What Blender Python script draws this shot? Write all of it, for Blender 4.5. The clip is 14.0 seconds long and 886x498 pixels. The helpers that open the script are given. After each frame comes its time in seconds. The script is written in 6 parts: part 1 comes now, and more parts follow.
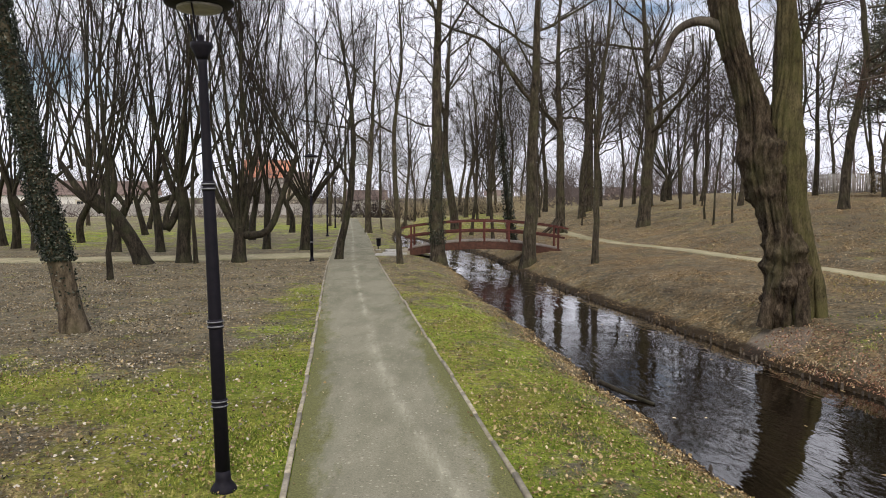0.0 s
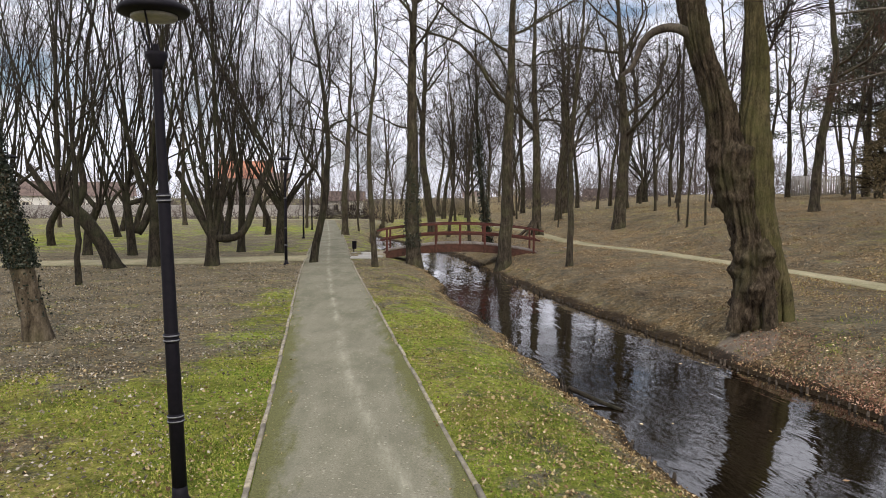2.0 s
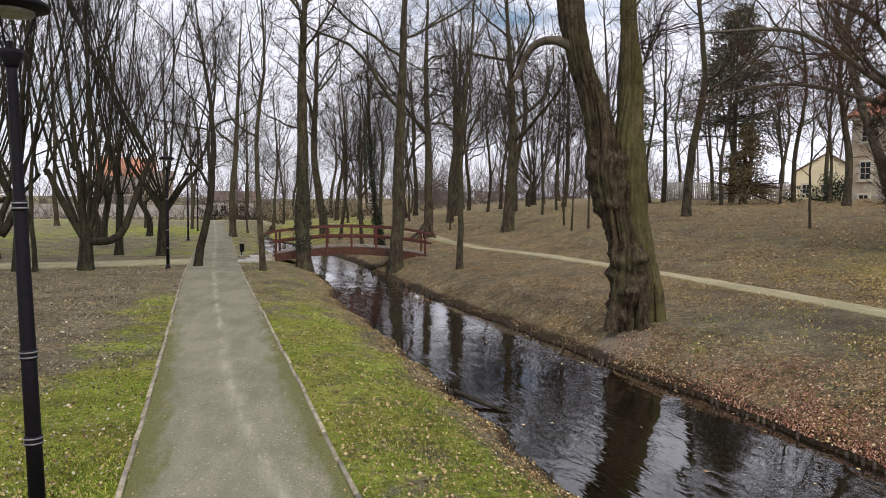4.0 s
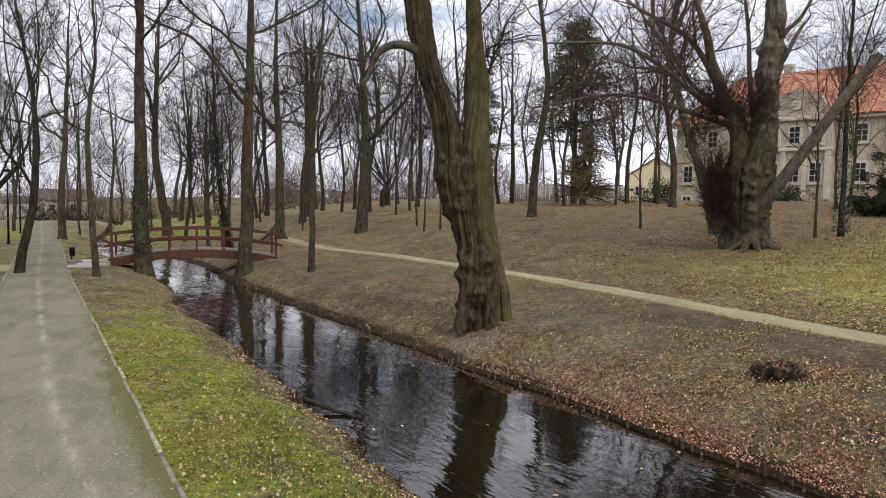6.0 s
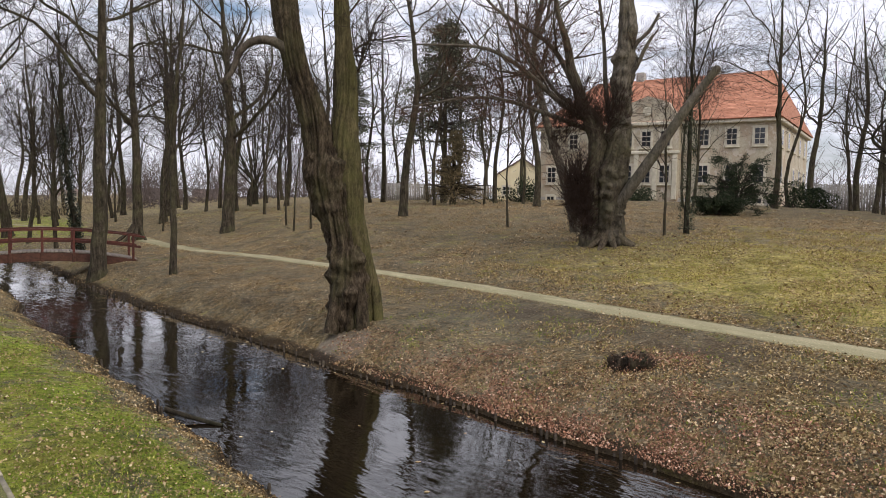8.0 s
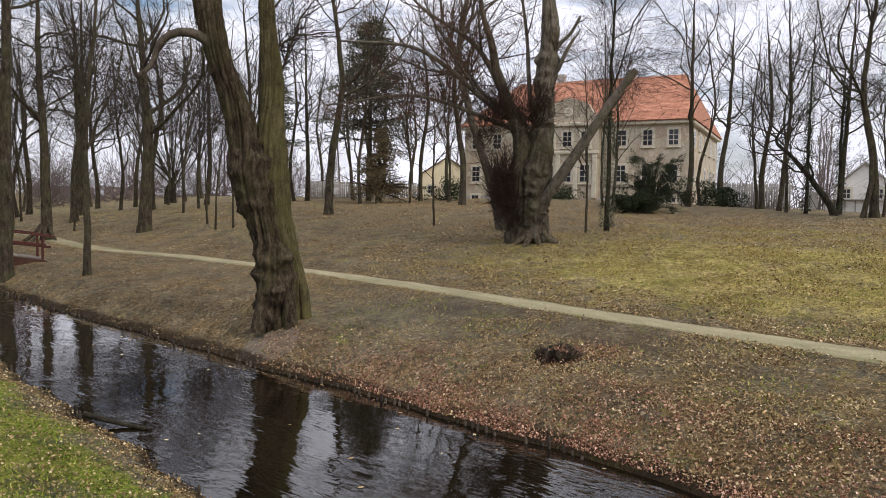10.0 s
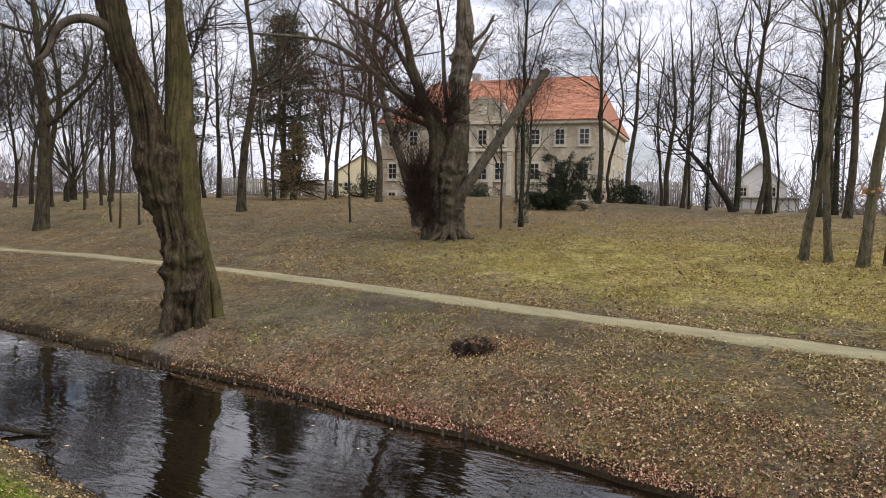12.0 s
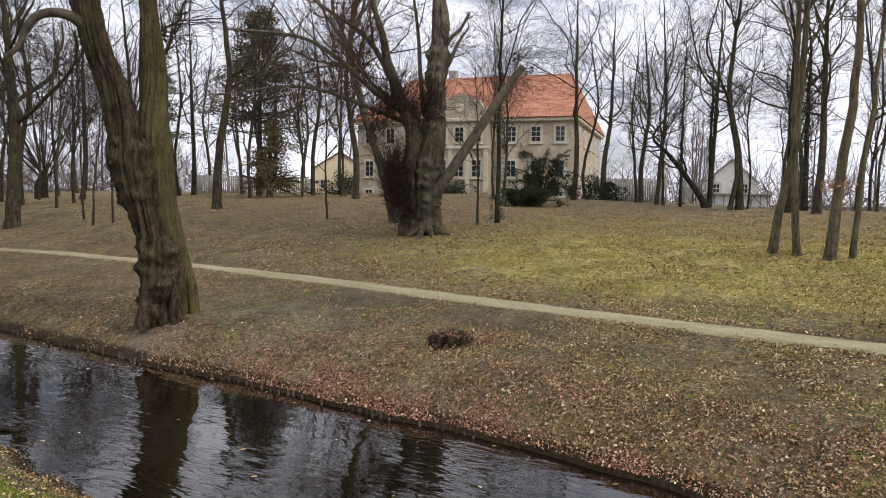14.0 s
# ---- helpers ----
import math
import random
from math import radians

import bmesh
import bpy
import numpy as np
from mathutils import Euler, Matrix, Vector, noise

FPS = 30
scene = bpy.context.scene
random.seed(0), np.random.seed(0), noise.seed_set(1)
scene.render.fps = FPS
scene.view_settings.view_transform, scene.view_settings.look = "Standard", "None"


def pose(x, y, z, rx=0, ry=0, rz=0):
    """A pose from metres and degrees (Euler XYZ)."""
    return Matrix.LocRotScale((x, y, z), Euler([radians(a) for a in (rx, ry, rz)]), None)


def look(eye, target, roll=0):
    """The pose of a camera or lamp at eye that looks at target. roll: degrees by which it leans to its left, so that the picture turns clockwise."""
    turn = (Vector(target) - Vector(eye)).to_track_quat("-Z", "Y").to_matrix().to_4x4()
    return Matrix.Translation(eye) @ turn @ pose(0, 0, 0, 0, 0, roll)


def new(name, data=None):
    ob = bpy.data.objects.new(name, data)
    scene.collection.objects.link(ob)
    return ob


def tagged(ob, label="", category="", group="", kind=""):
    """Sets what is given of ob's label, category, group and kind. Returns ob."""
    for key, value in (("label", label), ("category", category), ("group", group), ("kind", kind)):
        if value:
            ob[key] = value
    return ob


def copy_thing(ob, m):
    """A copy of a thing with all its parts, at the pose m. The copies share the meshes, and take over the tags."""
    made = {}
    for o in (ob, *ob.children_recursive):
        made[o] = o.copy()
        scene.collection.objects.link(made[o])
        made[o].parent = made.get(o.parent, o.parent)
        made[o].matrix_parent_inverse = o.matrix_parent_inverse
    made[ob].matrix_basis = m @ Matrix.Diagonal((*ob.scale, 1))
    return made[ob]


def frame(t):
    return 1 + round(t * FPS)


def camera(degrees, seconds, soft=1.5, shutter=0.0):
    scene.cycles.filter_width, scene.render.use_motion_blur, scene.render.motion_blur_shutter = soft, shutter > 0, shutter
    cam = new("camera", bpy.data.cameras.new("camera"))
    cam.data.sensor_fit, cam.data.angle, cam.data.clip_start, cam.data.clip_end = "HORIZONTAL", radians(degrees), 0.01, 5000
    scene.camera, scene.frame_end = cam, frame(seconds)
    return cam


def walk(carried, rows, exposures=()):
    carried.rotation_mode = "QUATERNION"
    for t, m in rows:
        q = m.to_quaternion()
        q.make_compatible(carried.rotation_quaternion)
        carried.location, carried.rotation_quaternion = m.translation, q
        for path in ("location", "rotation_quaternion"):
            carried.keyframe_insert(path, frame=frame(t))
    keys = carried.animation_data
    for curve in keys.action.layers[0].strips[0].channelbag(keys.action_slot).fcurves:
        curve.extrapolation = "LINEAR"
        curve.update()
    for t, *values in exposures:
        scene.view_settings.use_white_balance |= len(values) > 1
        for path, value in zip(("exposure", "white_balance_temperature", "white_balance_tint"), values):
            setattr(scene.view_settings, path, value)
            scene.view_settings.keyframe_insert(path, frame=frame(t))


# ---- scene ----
cam = camera(63.78, 14.0, 0.5)
# seconds, eye x y z, yaw, pitch, roll
PATH = [
    (0, -0.000, 0.000, 2.800, -0.59, -4.11, 0.16),
    (0.5, 0.040, 0.022, 2.805, -0.79, -4.11, 0.16),
    (1, 0.086, 0.042, 2.829, -1.18, -4.09, 0.14),
    (1.5, 0.130, 0.048, 2.860, -1.72, -4.08, 0.15),
    (2, 0.182, 0.042, 2.905, -2.25, -4.06, 0.19),
    (4.5, 0.342, -0.017, 3.007, -13.78, -3.84, 0.84),
    (5, 0.376, -0.023, 3.032, -16.77, -3.81, 0.86),
    (5.5, 0.408, -0.024, 3.061, -19.51, -3.80, 0.90),
    (6, 0.436, -0.020, 3.082, -22.34, -3.77, 0.95),
    (6.5, 0.463, -0.015, 3.102, -25.44, -3.76, 0.97),
    (7, 0.476, -0.023, 3.109, -28.28, -3.72, 1.01),
    (7.5, 0.475, -0.037, 3.111, -31.21, -3.68, 1.03),
    (8, 0.461, -0.051, 3.109, -32.61, -3.69, 1.04),
    (10.5, 0.327, -0.060, 3.046, -40.46, -3.67, 1.03),
    (11, 0.332, -0.073, 3.029, -42.24, -3.70, 1.04),
    (11.5, 0.341, -0.086, 3.014, -43.90, -3.72, 1.08),
    (12, 0.342, -0.094, 3.011, -45.32, -3.72, 1.08),
    (12.5, 0.331, -0.110, 3.007, -46.41, -3.74, 1.03),
    (13, 0.314, -0.138, 2.992, -46.83, -3.79, 1.03),
    (13.5, 0.283, -0.168, 2.968, -47.06, -3.83, 0.95),
    (14, 0.250, -0.212, 2.946, -47.14, -3.87, 0.93),
]


def aim(x, y, z, yaw, pitch, roll):
    a, b = radians(yaw), radians(pitch)
    way = (-math.sin(a) * math.cos(b), math.cos(a) * math.cos(b), math.sin(b))
    return look((x, y, z), (x + way[0], y + way[1], z + way[2]), roll)


walk(cam, [(row[0], aim(*row[1:])) for row in PATH], [(0.0, 0.0), (2.0, 0.0), (5.0, -0.07), (8.0, -0.08), (10.5, -0.1), (14.0, -0.1)])

# ---- sky and sun ----
world = bpy.data.worlds.new("sky")
scene.world = world
world.use_nodes = True
wn, wl = world.node_tree.nodes, world.node_tree.links
wn.clear()
sky = wn.new("ShaderNodeTexSky")
sky.sky_type, sky.sun_disc = "NISHITA", False
sky.sun_elevation, sky.sun_rotation = radians(38), radians(172)
sky.dust_density, sky.ozone_density = 2.0, 1.5
w_tc, w_map, w_noise = wn.new("ShaderNodeTexCoord"), wn.new("ShaderNodeMapping"), wn.new("ShaderNodeTexNoise")
w_map.inputs["Scale"].default_value = (1.6, 1.6, 5.0)
w_noise.inputs["Scale"].default_value, w_noise.inputs["Detail"].default_value = 2.2, 7
w_noise.inputs["Roughness"].default_value = 0.58
w_ramp = wn.new("ShaderNodeValToRGB")
w_ramp.color_ramp.elements[0].position, w_ramp.color_ramp.elements[1].position = 0.29, 0.48
w_cloud, w_mix = wn.new("ShaderNodeMix"), wn.new("ShaderNodeMix")
w_cloud.data_type = w_mix.data_type = "RGBA"
w_cloud.inputs["A"].default_value, w_cloud.inputs["B"].default_value = (5.8, 5.8, 6.7, 1), (14.0, 14.1, 15.5, 1)
w_bg, w_out = wn.new("ShaderNodeBackground"), wn.new("ShaderNodeOutputWorld")
# an overcast sky grows brighter towards the zenith
w_sep, w_up, w_gain = wn.new("ShaderNodeSeparateXYZ"), wn.new("ShaderNodeMath"), wn.new("ShaderNodeMath")
w_up.operation, w_gain.operation = "MAXIMUM", "MULTIPLY_ADD"
w_up.inputs[1].default_value = 0.0
w_gain.inputs[1].default_value, w_gain.inputs[2].default_value = 0.064, 0.1
for a, b in ((w_tc.outputs["Generated"], w_map.inputs["Vector"]), (w_map.outputs["Vector"], w_noise.inputs["Vector"]),
             (w_noise.outputs["Fac"], w_ramp.inputs["Fac"]), (w_ramp.outputs["Color"], w_mix.inputs["Factor"]),
             (w_noise.outputs["Fac"], w_cloud.inputs["Factor"]),
             (w_tc.outputs["Generated"], w_sep.inputs["Vector"]), (w_sep.outputs["Z"], w_up.inputs[0]), (w_up.outputs[0], w_gain.inputs[0]), (w_gain.outputs[0], w_bg.inputs["Strength"]),
             (sky.outputs["Color"], w_mix.inputs["A"]), (w_cloud.outputs["Result"], w_mix.inputs["B"]),
             (w_mix.outputs["Result"], w_bg.inputs["Color"]), (w_bg.outputs["Background"], w_out.inputs["Surface"])):
    wl.new(a, b)
sun = new("sun", bpy.data.lights.new("sun", "SUN"))
sun.data.energy, sun.data.angle, sun.data.color = 1.75, radians(16), (1.0, 0.9, 0.75)
sun.matrix_world = look((0, 0, 60), (-60 * math.tan(radians(52)) * math.sin(radians(172)), -60 * math.tan(radians(52)) * math.cos(radians(172)), 0))


# ---- materials ----
class Nodes:
    """A short hand for node materials."""

    def __init__(self, name, rough=0.8, metal=0.0, spec=0.3):
        self.mat = bpy.data.materials.new(name)
        self.mat.use_nodes = True
        self.tree = self.mat.node_tree
        self.bsdf = self.tree.nodes["Principled BSDF"]
        self.bsdf.inputs["Roughness"].default_value = rough
        self.bsdf.inputs["Metallic"].default_value = metal
        self.bsdf.inputs["Specular IOR Level"].default_value = spec
        self.tc = self.add("ShaderNodeTexCoord")

    def add(self, kind):
        return self.tree.nodes.new(kind)

    def link(self, a, b):
        self.tree.links.new(a, b)

    def noise(self, scale, detail=5, rough=0.6, stretch=(1, 1, 1), coord="Object", kind="ShaderNodeTexNoise"):
        m = self.add("ShaderNodeMapping")
        m.inputs["Scale"].default_value = stretch
        self.link(self.tc.outputs[coord], m.inputs["Vector"])
        n = self.add(kind)
        n.inputs["Scale"].default_value = scale
        if kind == "ShaderNodeTexNoise":
            n.inputs["Detail"].default_value, n.inputs["Roughness"].default_value = detail, rough
        self.link(m.outputs["Vector"], n.inputs["Vector"])
        return n.outputs["Fac" if kind == "ShaderNodeTexNoise" else "Distance"]

    def cells(self, scale, share):
        """Leaf-like spots: a mask that covers a share of the cells, and a random value for each."""
        v, sep = self.add("ShaderNodeTexVoronoi"), self.add("ShaderNodeSeparateColor")
        wob, m = self.add("ShaderNodeTexNoise"), self.add("ShaderNodeVectorMath")
        wob.inputs["Scale"].default_value = scale * 1.3
        m.operation = "MULTIPLY_ADD"
        m.inputs[1].default_value = (0.9 / scale,) * 3
        self.link(self.tc.outputs["Object"], wob.inputs["Vector"])
        self.link(wob.outputs["Color"], m.inputs[0])
        self.link(self.tc.outputs["Object"], m.inputs[2])
        v.inputs["Scale"].default_value = scale
        self.link(m.outputs[0], v.inputs["Vector"])
        self.link(v.outputs["Color"], sep.inputs["Color"])
        inside = self.math("LESS_THAN", v.outputs["Distance"], 0.42)
        chosen = self.math("LESS_THAN", sep.outputs[0], share)
        return self.math("MULTIPLY", inside, chosen), sep.outputs[1]

    def ramp(self, fac, *stops):
        r = self.add("ShaderNodeValToRGB")
        e = r.color_ramp.elements
        while len(e) < len(stops):
            e.new(0.5)
        for el, (p, c) in zip(e, stops):
            el.position, el.color = p, (*c, 1) if isinstance(c, tuple) else (c, c, c, 1)
        self.link(fac, r.inputs["Fac"])
        return r.outputs["Color"]

    def mix(self, fac, a, b, blend="MIX"):
        m = self.add("ShaderNodeMix")
        m.data_type, m.blend_type = "RGBA", blend
        for v, s in ((fac, "Factor"), (a, "A"), (b, "B")):
            if isinstance(v, bpy.types.NodeSocket):
                self.link(v, m.inputs[s])
            else:
                m.inputs[s].default_value = (*v, 1) if isinstance(v, tuple) else v
        return m.outputs["Result"]

    def math(self, op, a, b=0.0):
        m = self.add("ShaderNodeMath")
        m.operation, m.use_clamp = op, op not in ("ADD", "MULTIPLY")
        for v, s in ((a, 0), (b, 1)):
            if isinstance(v, bpy.types.NodeSocket):
                self.link(v, m.inputs[s])
            else:
                m.inputs[s].default_value = v
        return m.outputs[0]

    def attr(self, name):
        a = self.add("ShaderNodeAttribute")
        a.attribute_name = name
        return a.outputs["Fac"]

    def island(self):
        return self.add("ShaderNodeNewGeometry").outputs["Random Per Island"]

    def random(self):
        return self.add("ShaderNodeObjectInfo").outputs["Random"]

    def done(self, colour, bump=None, depth=0.02, strength=0.6, rough=None):
        if isinstance(colour, tuple):
            self.bsdf.inputs["Base Color"].default_value = (*colour, 1)
        else:
            self.link(colour, self.bsdf.inputs["Base Color"])
        if bump is not None:
            b = self.add("ShaderNodeBump")
            b.inputs["Distance"].default_value, b.inputs["Strength"].default_value = depth, strength
            self.link(bump, b.inputs["Height"])
            self.link(b.outputs["Normal"], self.bsdf.inputs["Normal"])
        if rough is not None:
            self.link(rough, self.bsdf.inputs["Roughness"])
        return self.mat


def bark_material(name, dark, mid, light, green=None, amount=0.4, scale=1.0, stretch=0.26, relief=0.06):
    n = Nodes(name, 0.9, 0, 0.15)
    ridge = n.noise(9 * scale, 6, 0.7, (1, 1, stretch))
    blotch = n.noise(1.3, 5, 0.6)
    fine = n.math("ADD", n.math("MULTIPLY", ridge, 0.5), n.math("MULTIPLY", n.noise(30 * scale, 6, 0.75, (1, 1, 0.5)), 0.3))
    c = n.ramp(n.math("ADD", fine, n.math("MULTIPLY", n.noise(3.2, 6, 0.7), 0.2)), (0.4, dark), (0.5, mid), (0.62, light))
    if green:
        c = n.mix(n.math("MULTIPLY", n.ramp(blotch, (0.45, 0.0), (0.65, 1.0)), amount), c, green)
    else:
        c = n.mix(n.math("MULTIPLY", n.ramp(blotch, (0.4, 0.0), (0.7, 1.0)), amount), c, light)
    return n.done(c, ridge, relief, 1.0)


def plain_material(name, a, b, scale=6.0, rough=0.6, metal=0.0, spec=0.3, stretch=(1, 1, 1), bump=0.003, vary=0.0):
    n = Nodes(name, rough, metal, spec)
    f = n.noise(scale, 6, 0.65, stretch)
    c = n.ramp(f, (0.32, a), (0.7, b))
    if vary:
        c = n.mix(n.math("MULTIPLY", n.random(), vary), c, tuple(v * 0.45 for v in a))
    return n.done(c, f, bump, 0.5)


BARK = bark_material("bark_grey_brown", (0.011, 0.009, 0.0065), (0.05, 0.04, 0.028), (0.12, 0.098, 0.07), (0.08, 0.083, 0.036), 0.45)
BARK_DARK = bark_material("bark_dark", (0.007, 0.0055, 0.004), (0.027, 0.022, 0.0155), (0.068, 0.056, 0.039), (0.048, 0.055, 0.024), 0.4)
BARK_OLD = bark_material("bark_old_furrowed", (0.008, 0.0055, 0.0035), (0.045, 0.033, 0.021), (0.13, 0.1, 0.068), (0.065, 0.062, 0.026), 0.5, 0.9, 0.36)
BARK_BURR = bark_material("bark_burred_olive", (0.02, 0.014, 0.009), (0.085, 0.066, 0.043), (0.19, 0.152, 0.105), (0.1, 0.09, 0.045), 0.4, 0.8)
BARK_GREY = bark_material("bark_weathered_grey", (0.018, 0.014, 0.011), (0.075, 0.061, 0.048), (0.16, 0.134, 0.107), (0.1, 0.092, 0.06), 0.35)
BARK_TRUNK = bark_material("bark_gnarled_grey_brown", (0.02, 0.016, 0.011), (0.07, 0.058, 0.041), (0.145, 0.122, 0.088), (0.085, 0.08, 0.042), 0.5, 0.45, 0.6, 0.03)
BARK_PALE = bark_material("bark_pale_grey", (0.03, 0.026, 0.02), (0.1, 0.086, 0.067), (0.19, 0.164, 0.13), (0.12, 0.112, 0.07), 0.4, 0.6, 0.5, 0.03)
BARK_LAWN = bark_material("bark_olive_brown", (0.024, 0.02, 0.012), (0.1, 0.085, 0.054), (0.19, 0.165, 0.11), (0.1, 0.098, 0.042), 0.5)
BARK_GREEN = bark_material("bark_greenish", (0.02, 0.018, 0.009), (0.07, 0.058, 0.028), (0.135, 0.11, 0.056), (0.085, 0.085, 0.026), 0.55)
TWIG = plain_material("twig_bark", (0.02, 0.015, 0.013), (0.056, 0.043, 0.037), 3, 0.9, 0, 0.1)
TWIG_RED = plain_material("twig_reddish", (0.05, 0.03, 0.02), (0.14, 0.075, 0.05), 3, 0.9, 0, 0.1)
TWIG_BRUSH = plain_material("twig_dark_reddish", (0.022, 0.015, 0.012), (0.07, 0.046, 0.036), 3, 0.9, 0, 0.1)
# distant twigs: the haze of the air is put into this paler colour
TWIG_HAZE = plain_material("twig_haze_pale", (0.08, 0.066, 0.06), (0.17, 0.14, 0.13), 0.5, 0.95, 0, 0.05)


def leaf_material(name, *stops, rough=0.75, spec=0.12):
    n = Nodes(name, rough, 0, spec)
    return n.done(n.ramp(n.island(), *stops))


LEAF_BROWN = leaf_material("fallen_leaf_brown", (0.0, (0.055, 0.032, 0.014)), (0.3, (0.17, 0.104, 0.046)), (0.6, (0.33, 0.22, 0.104)), (0.86, (0.52, 0.38, 0.2)), (1.0, (0.78, 0.65, 0.43)))
LEAF_FALLEN = leaf_material("fallen_leaf", (0.0, (0.1, 0.06, 0.028)), (0.3, (0.21, 0.145, 0.066)), (0.6, (0.33, 0.24, 0.115)), (0.88, (0.45, 0.35, 0.18)), (1.0, (0.6, 0.5, 0.32)))
LEAF_GREY = leaf_material("weathered_grey_leaf", (0.0, (0.03, 0.025, 0.018)), (0.35, (0.12, 0.104, 0.076)), (0.7, (0.29, 0.255, 0.19)), (1.0, (0.58, 0.52, 0.41)))
LEAF_RED = leaf_material("fallen_leaf_red", (0.0, (0.075, 0.033, 0.019)), (0.5, (0.26, 0.125, 0.075)), (0.85, (0.47, 0.27, 0.175)), (1.0, (0.7, 0.5, 0.37)))
LEAF_IVY = leaf_material("ivy_leaf", (0.0, (0.006, 0.009, 0.005)), (0.6, (0.016, 0.022, 0.012)), (0.88, (0.045, 0.052, 0.034)), (1.0, (0.2, 0.2, 0.16)), rough=0.4)
LEAF_IVY_GREY = leaf_material("grey_green_ivy_leaf", (0.0, (0.02, 0.026, 0.014)), (0.6, (0.045, 0.055, 0.03)), (1.0, (0.12, 0.125, 0.08)), rough=0.6)
LEAF_YEW = leaf_material("yew_needle", (0.0, (0.01, 0.015, 0.008)), (0.6, (0.028, 0.039, 0.02)), (1.0, (0.075, 0.085, 0.05)), rough=0.85, spec=0.05)
LEAF_PINE = leaf_material("conifer_needle", (0.0, (0.05, 0.054, 0.038)), (0.6, (0.12, 0.128, 0.09)), (1.0, (0.22, 0.21, 0.155)), rough=0.75, spec=0.08)
LEAF_THUJA = leaf_material("thuja_spray", (0.0, (0.08, 0.065, 0.036)), (0.6, (0.17, 0.135, 0.075)), (1.0, (0.28, 0.21, 0.125)), rough=0.8, spec=0.05)
LEAF_OAK = leaf_material("withered_leaf", (0.0, (0.3, 0.14, 0.05)), (1.0, (0.55, 0.3, 0.14)))
GRASS_DRY = leaf_material("dry_grass_blade", (0.0, (0.16, 0.14, 0.025)), (0.5, (0.38, 0.32, 0.07)), (1.0, (0.62, 0.52, 0.19)))
GRASS = leaf_material("grass_blade", (0.0, (0.06, 0.09, 0.01)), (0.45, (0.16, 0.225, 0.026)), (0.8, (0.33, 0.345, 0.055)), (1.0, (0.52, 0.46, 0.17)))
REED = leaf_material("dry_reed", (0.0, (0.3, 0.24, 0.14)), (1.0, (0.55, 0.47, 0.3)))


def ground_material():
    n = Nodes("ground_soil", 0.95, 0, 0.1)
    big, mid, fine = n.noise(0.3, 4, 0.6), n.noise(1.7, 7, 0.72), n.noise(17, 8, 0.85)
    grain, clump, patch = n.noise(34, 6, 0.85), n.noise(6.5, 6, 0.8), n.noise(0.9, 6, 0.68)
    both = n.math("ADD", n.math("MULTIPLY", grain, 0.5), n.math("MULTIPLY", clump, 0.5))
    soil = n.ramp(n.math("ADD", n.math("MULTIPLY", fine, 0.6), n.math("MULTIPLY", clump, 0.4)), (0.37, (0.04, 0.037, 0.026)), (0.47, (0.15, 0.139, 0.1)), (0.55, (0.265, 0.244, 0.178)), (0.64, (0.5, 0.46, 0.34)))
    soil = n.mix(n.math("MULTIPLY", n.ramp(big, (0.35, 0.0), (0.7, 1.0)), 0.35), soil, (0.11, 0.098, 0.064))
    leafy = n.ramp(both, (0.37, (0.028, 0.018, 0.009)), (0.46, (0.125, 0.087, 0.04)), (0.54, (0.29, 0.205, 0.092)), (0.63, (0.56, 0.42, 0.21)))
    c = n.mix(n.math("MULTIPLY", n.attr("litter"), n.ramp(n.math("ADD", n.math("MULTIPLY", mid, 0.6), n.math("MULTIPLY", clump, 0.4)), (0.42, 0.08), (0.56, 0.95))), soil, leafy)
    green = n.ramp(both, (0.38, (0.035, 0.045, 0.007)), (0.46, (0.15, 0.22, 0.02)), (0.54, (0.3, 0.37, 0.04)), (0.63, (0.58, 0.56, 0.13)))
    green = n.mix(n.ramp(big, (0.42, 0.0), (0.6, 0.75)), green, n.ramp(both, (0.38, (0.11, 0.1, 0.017)), (0.5, (0.29, 0.27, 0.05)), (0.62, (0.5, 0.45, 0.12))))
    share = n.math("ADD", n.attr("grass"), n.math("ADD", n.math("MULTIPLY", n.math("ADD", n.math("MULTIPLY", patch, 0.7), n.math("MULTIPLY", clump, 0.3)), 3.4), -1.7))
    c = n.mix(n.ramp(share, (0.25, 0.0), (0.6, 0.94)), c, green)
    straw = n.ramp(both, (0.37, (0.13, 0.108, 0.028)), (0.48, (0.46, 0.375, 0.11)), (0.6, (0.84, 0.68, 0.26)))
    straw = n.mix(n.math("MULTIPLY", n.ramp(patch, (0.44, 0.0), (0.58, 1.0)), 0.75), straw, n.ramp(both, (0.38, (0.07, 0.072, 0.014)), (0.5, (0.25, 0.235, 0.05)), (0.62, (0.5, 0.44, 0.13))))
    dry = n.math("ADD", n.attr("lawn"), n.math("ADD", n.math("MULTIPLY", n.math("ADD", n.math("MULTIPLY", mid, 0.35), n.math("ADD", n.math("MULTIPLY", patch, 0.35), n.math("MULTIPLY", clump, 0.3))), 4.0), -2.05))
    c = n.mix(n.ramp(dry, (0.2, 0.0), (0.85, 0.88)), c, straw)
    for scale, part_of in ((15, 0.34), (22, 0.5), (9, 0.12)):
        mask, value = n.cells(scale, part_of)
        tint = n.ramp(value, (0.0, (0.04, 0.025, 0.012)), (0.4, (0.165, 0.113, 0.052)), (0.75, (0.36, 0.265, 0.13)), (1.0, (0.64, 0.53, 0.34)))
        c = n.mix(n.math("MULTIPLY", mask, n.math("ADD", n.math("MULTIPLY", n.attr("litter"), 0.8), 0.1)), c, tint)
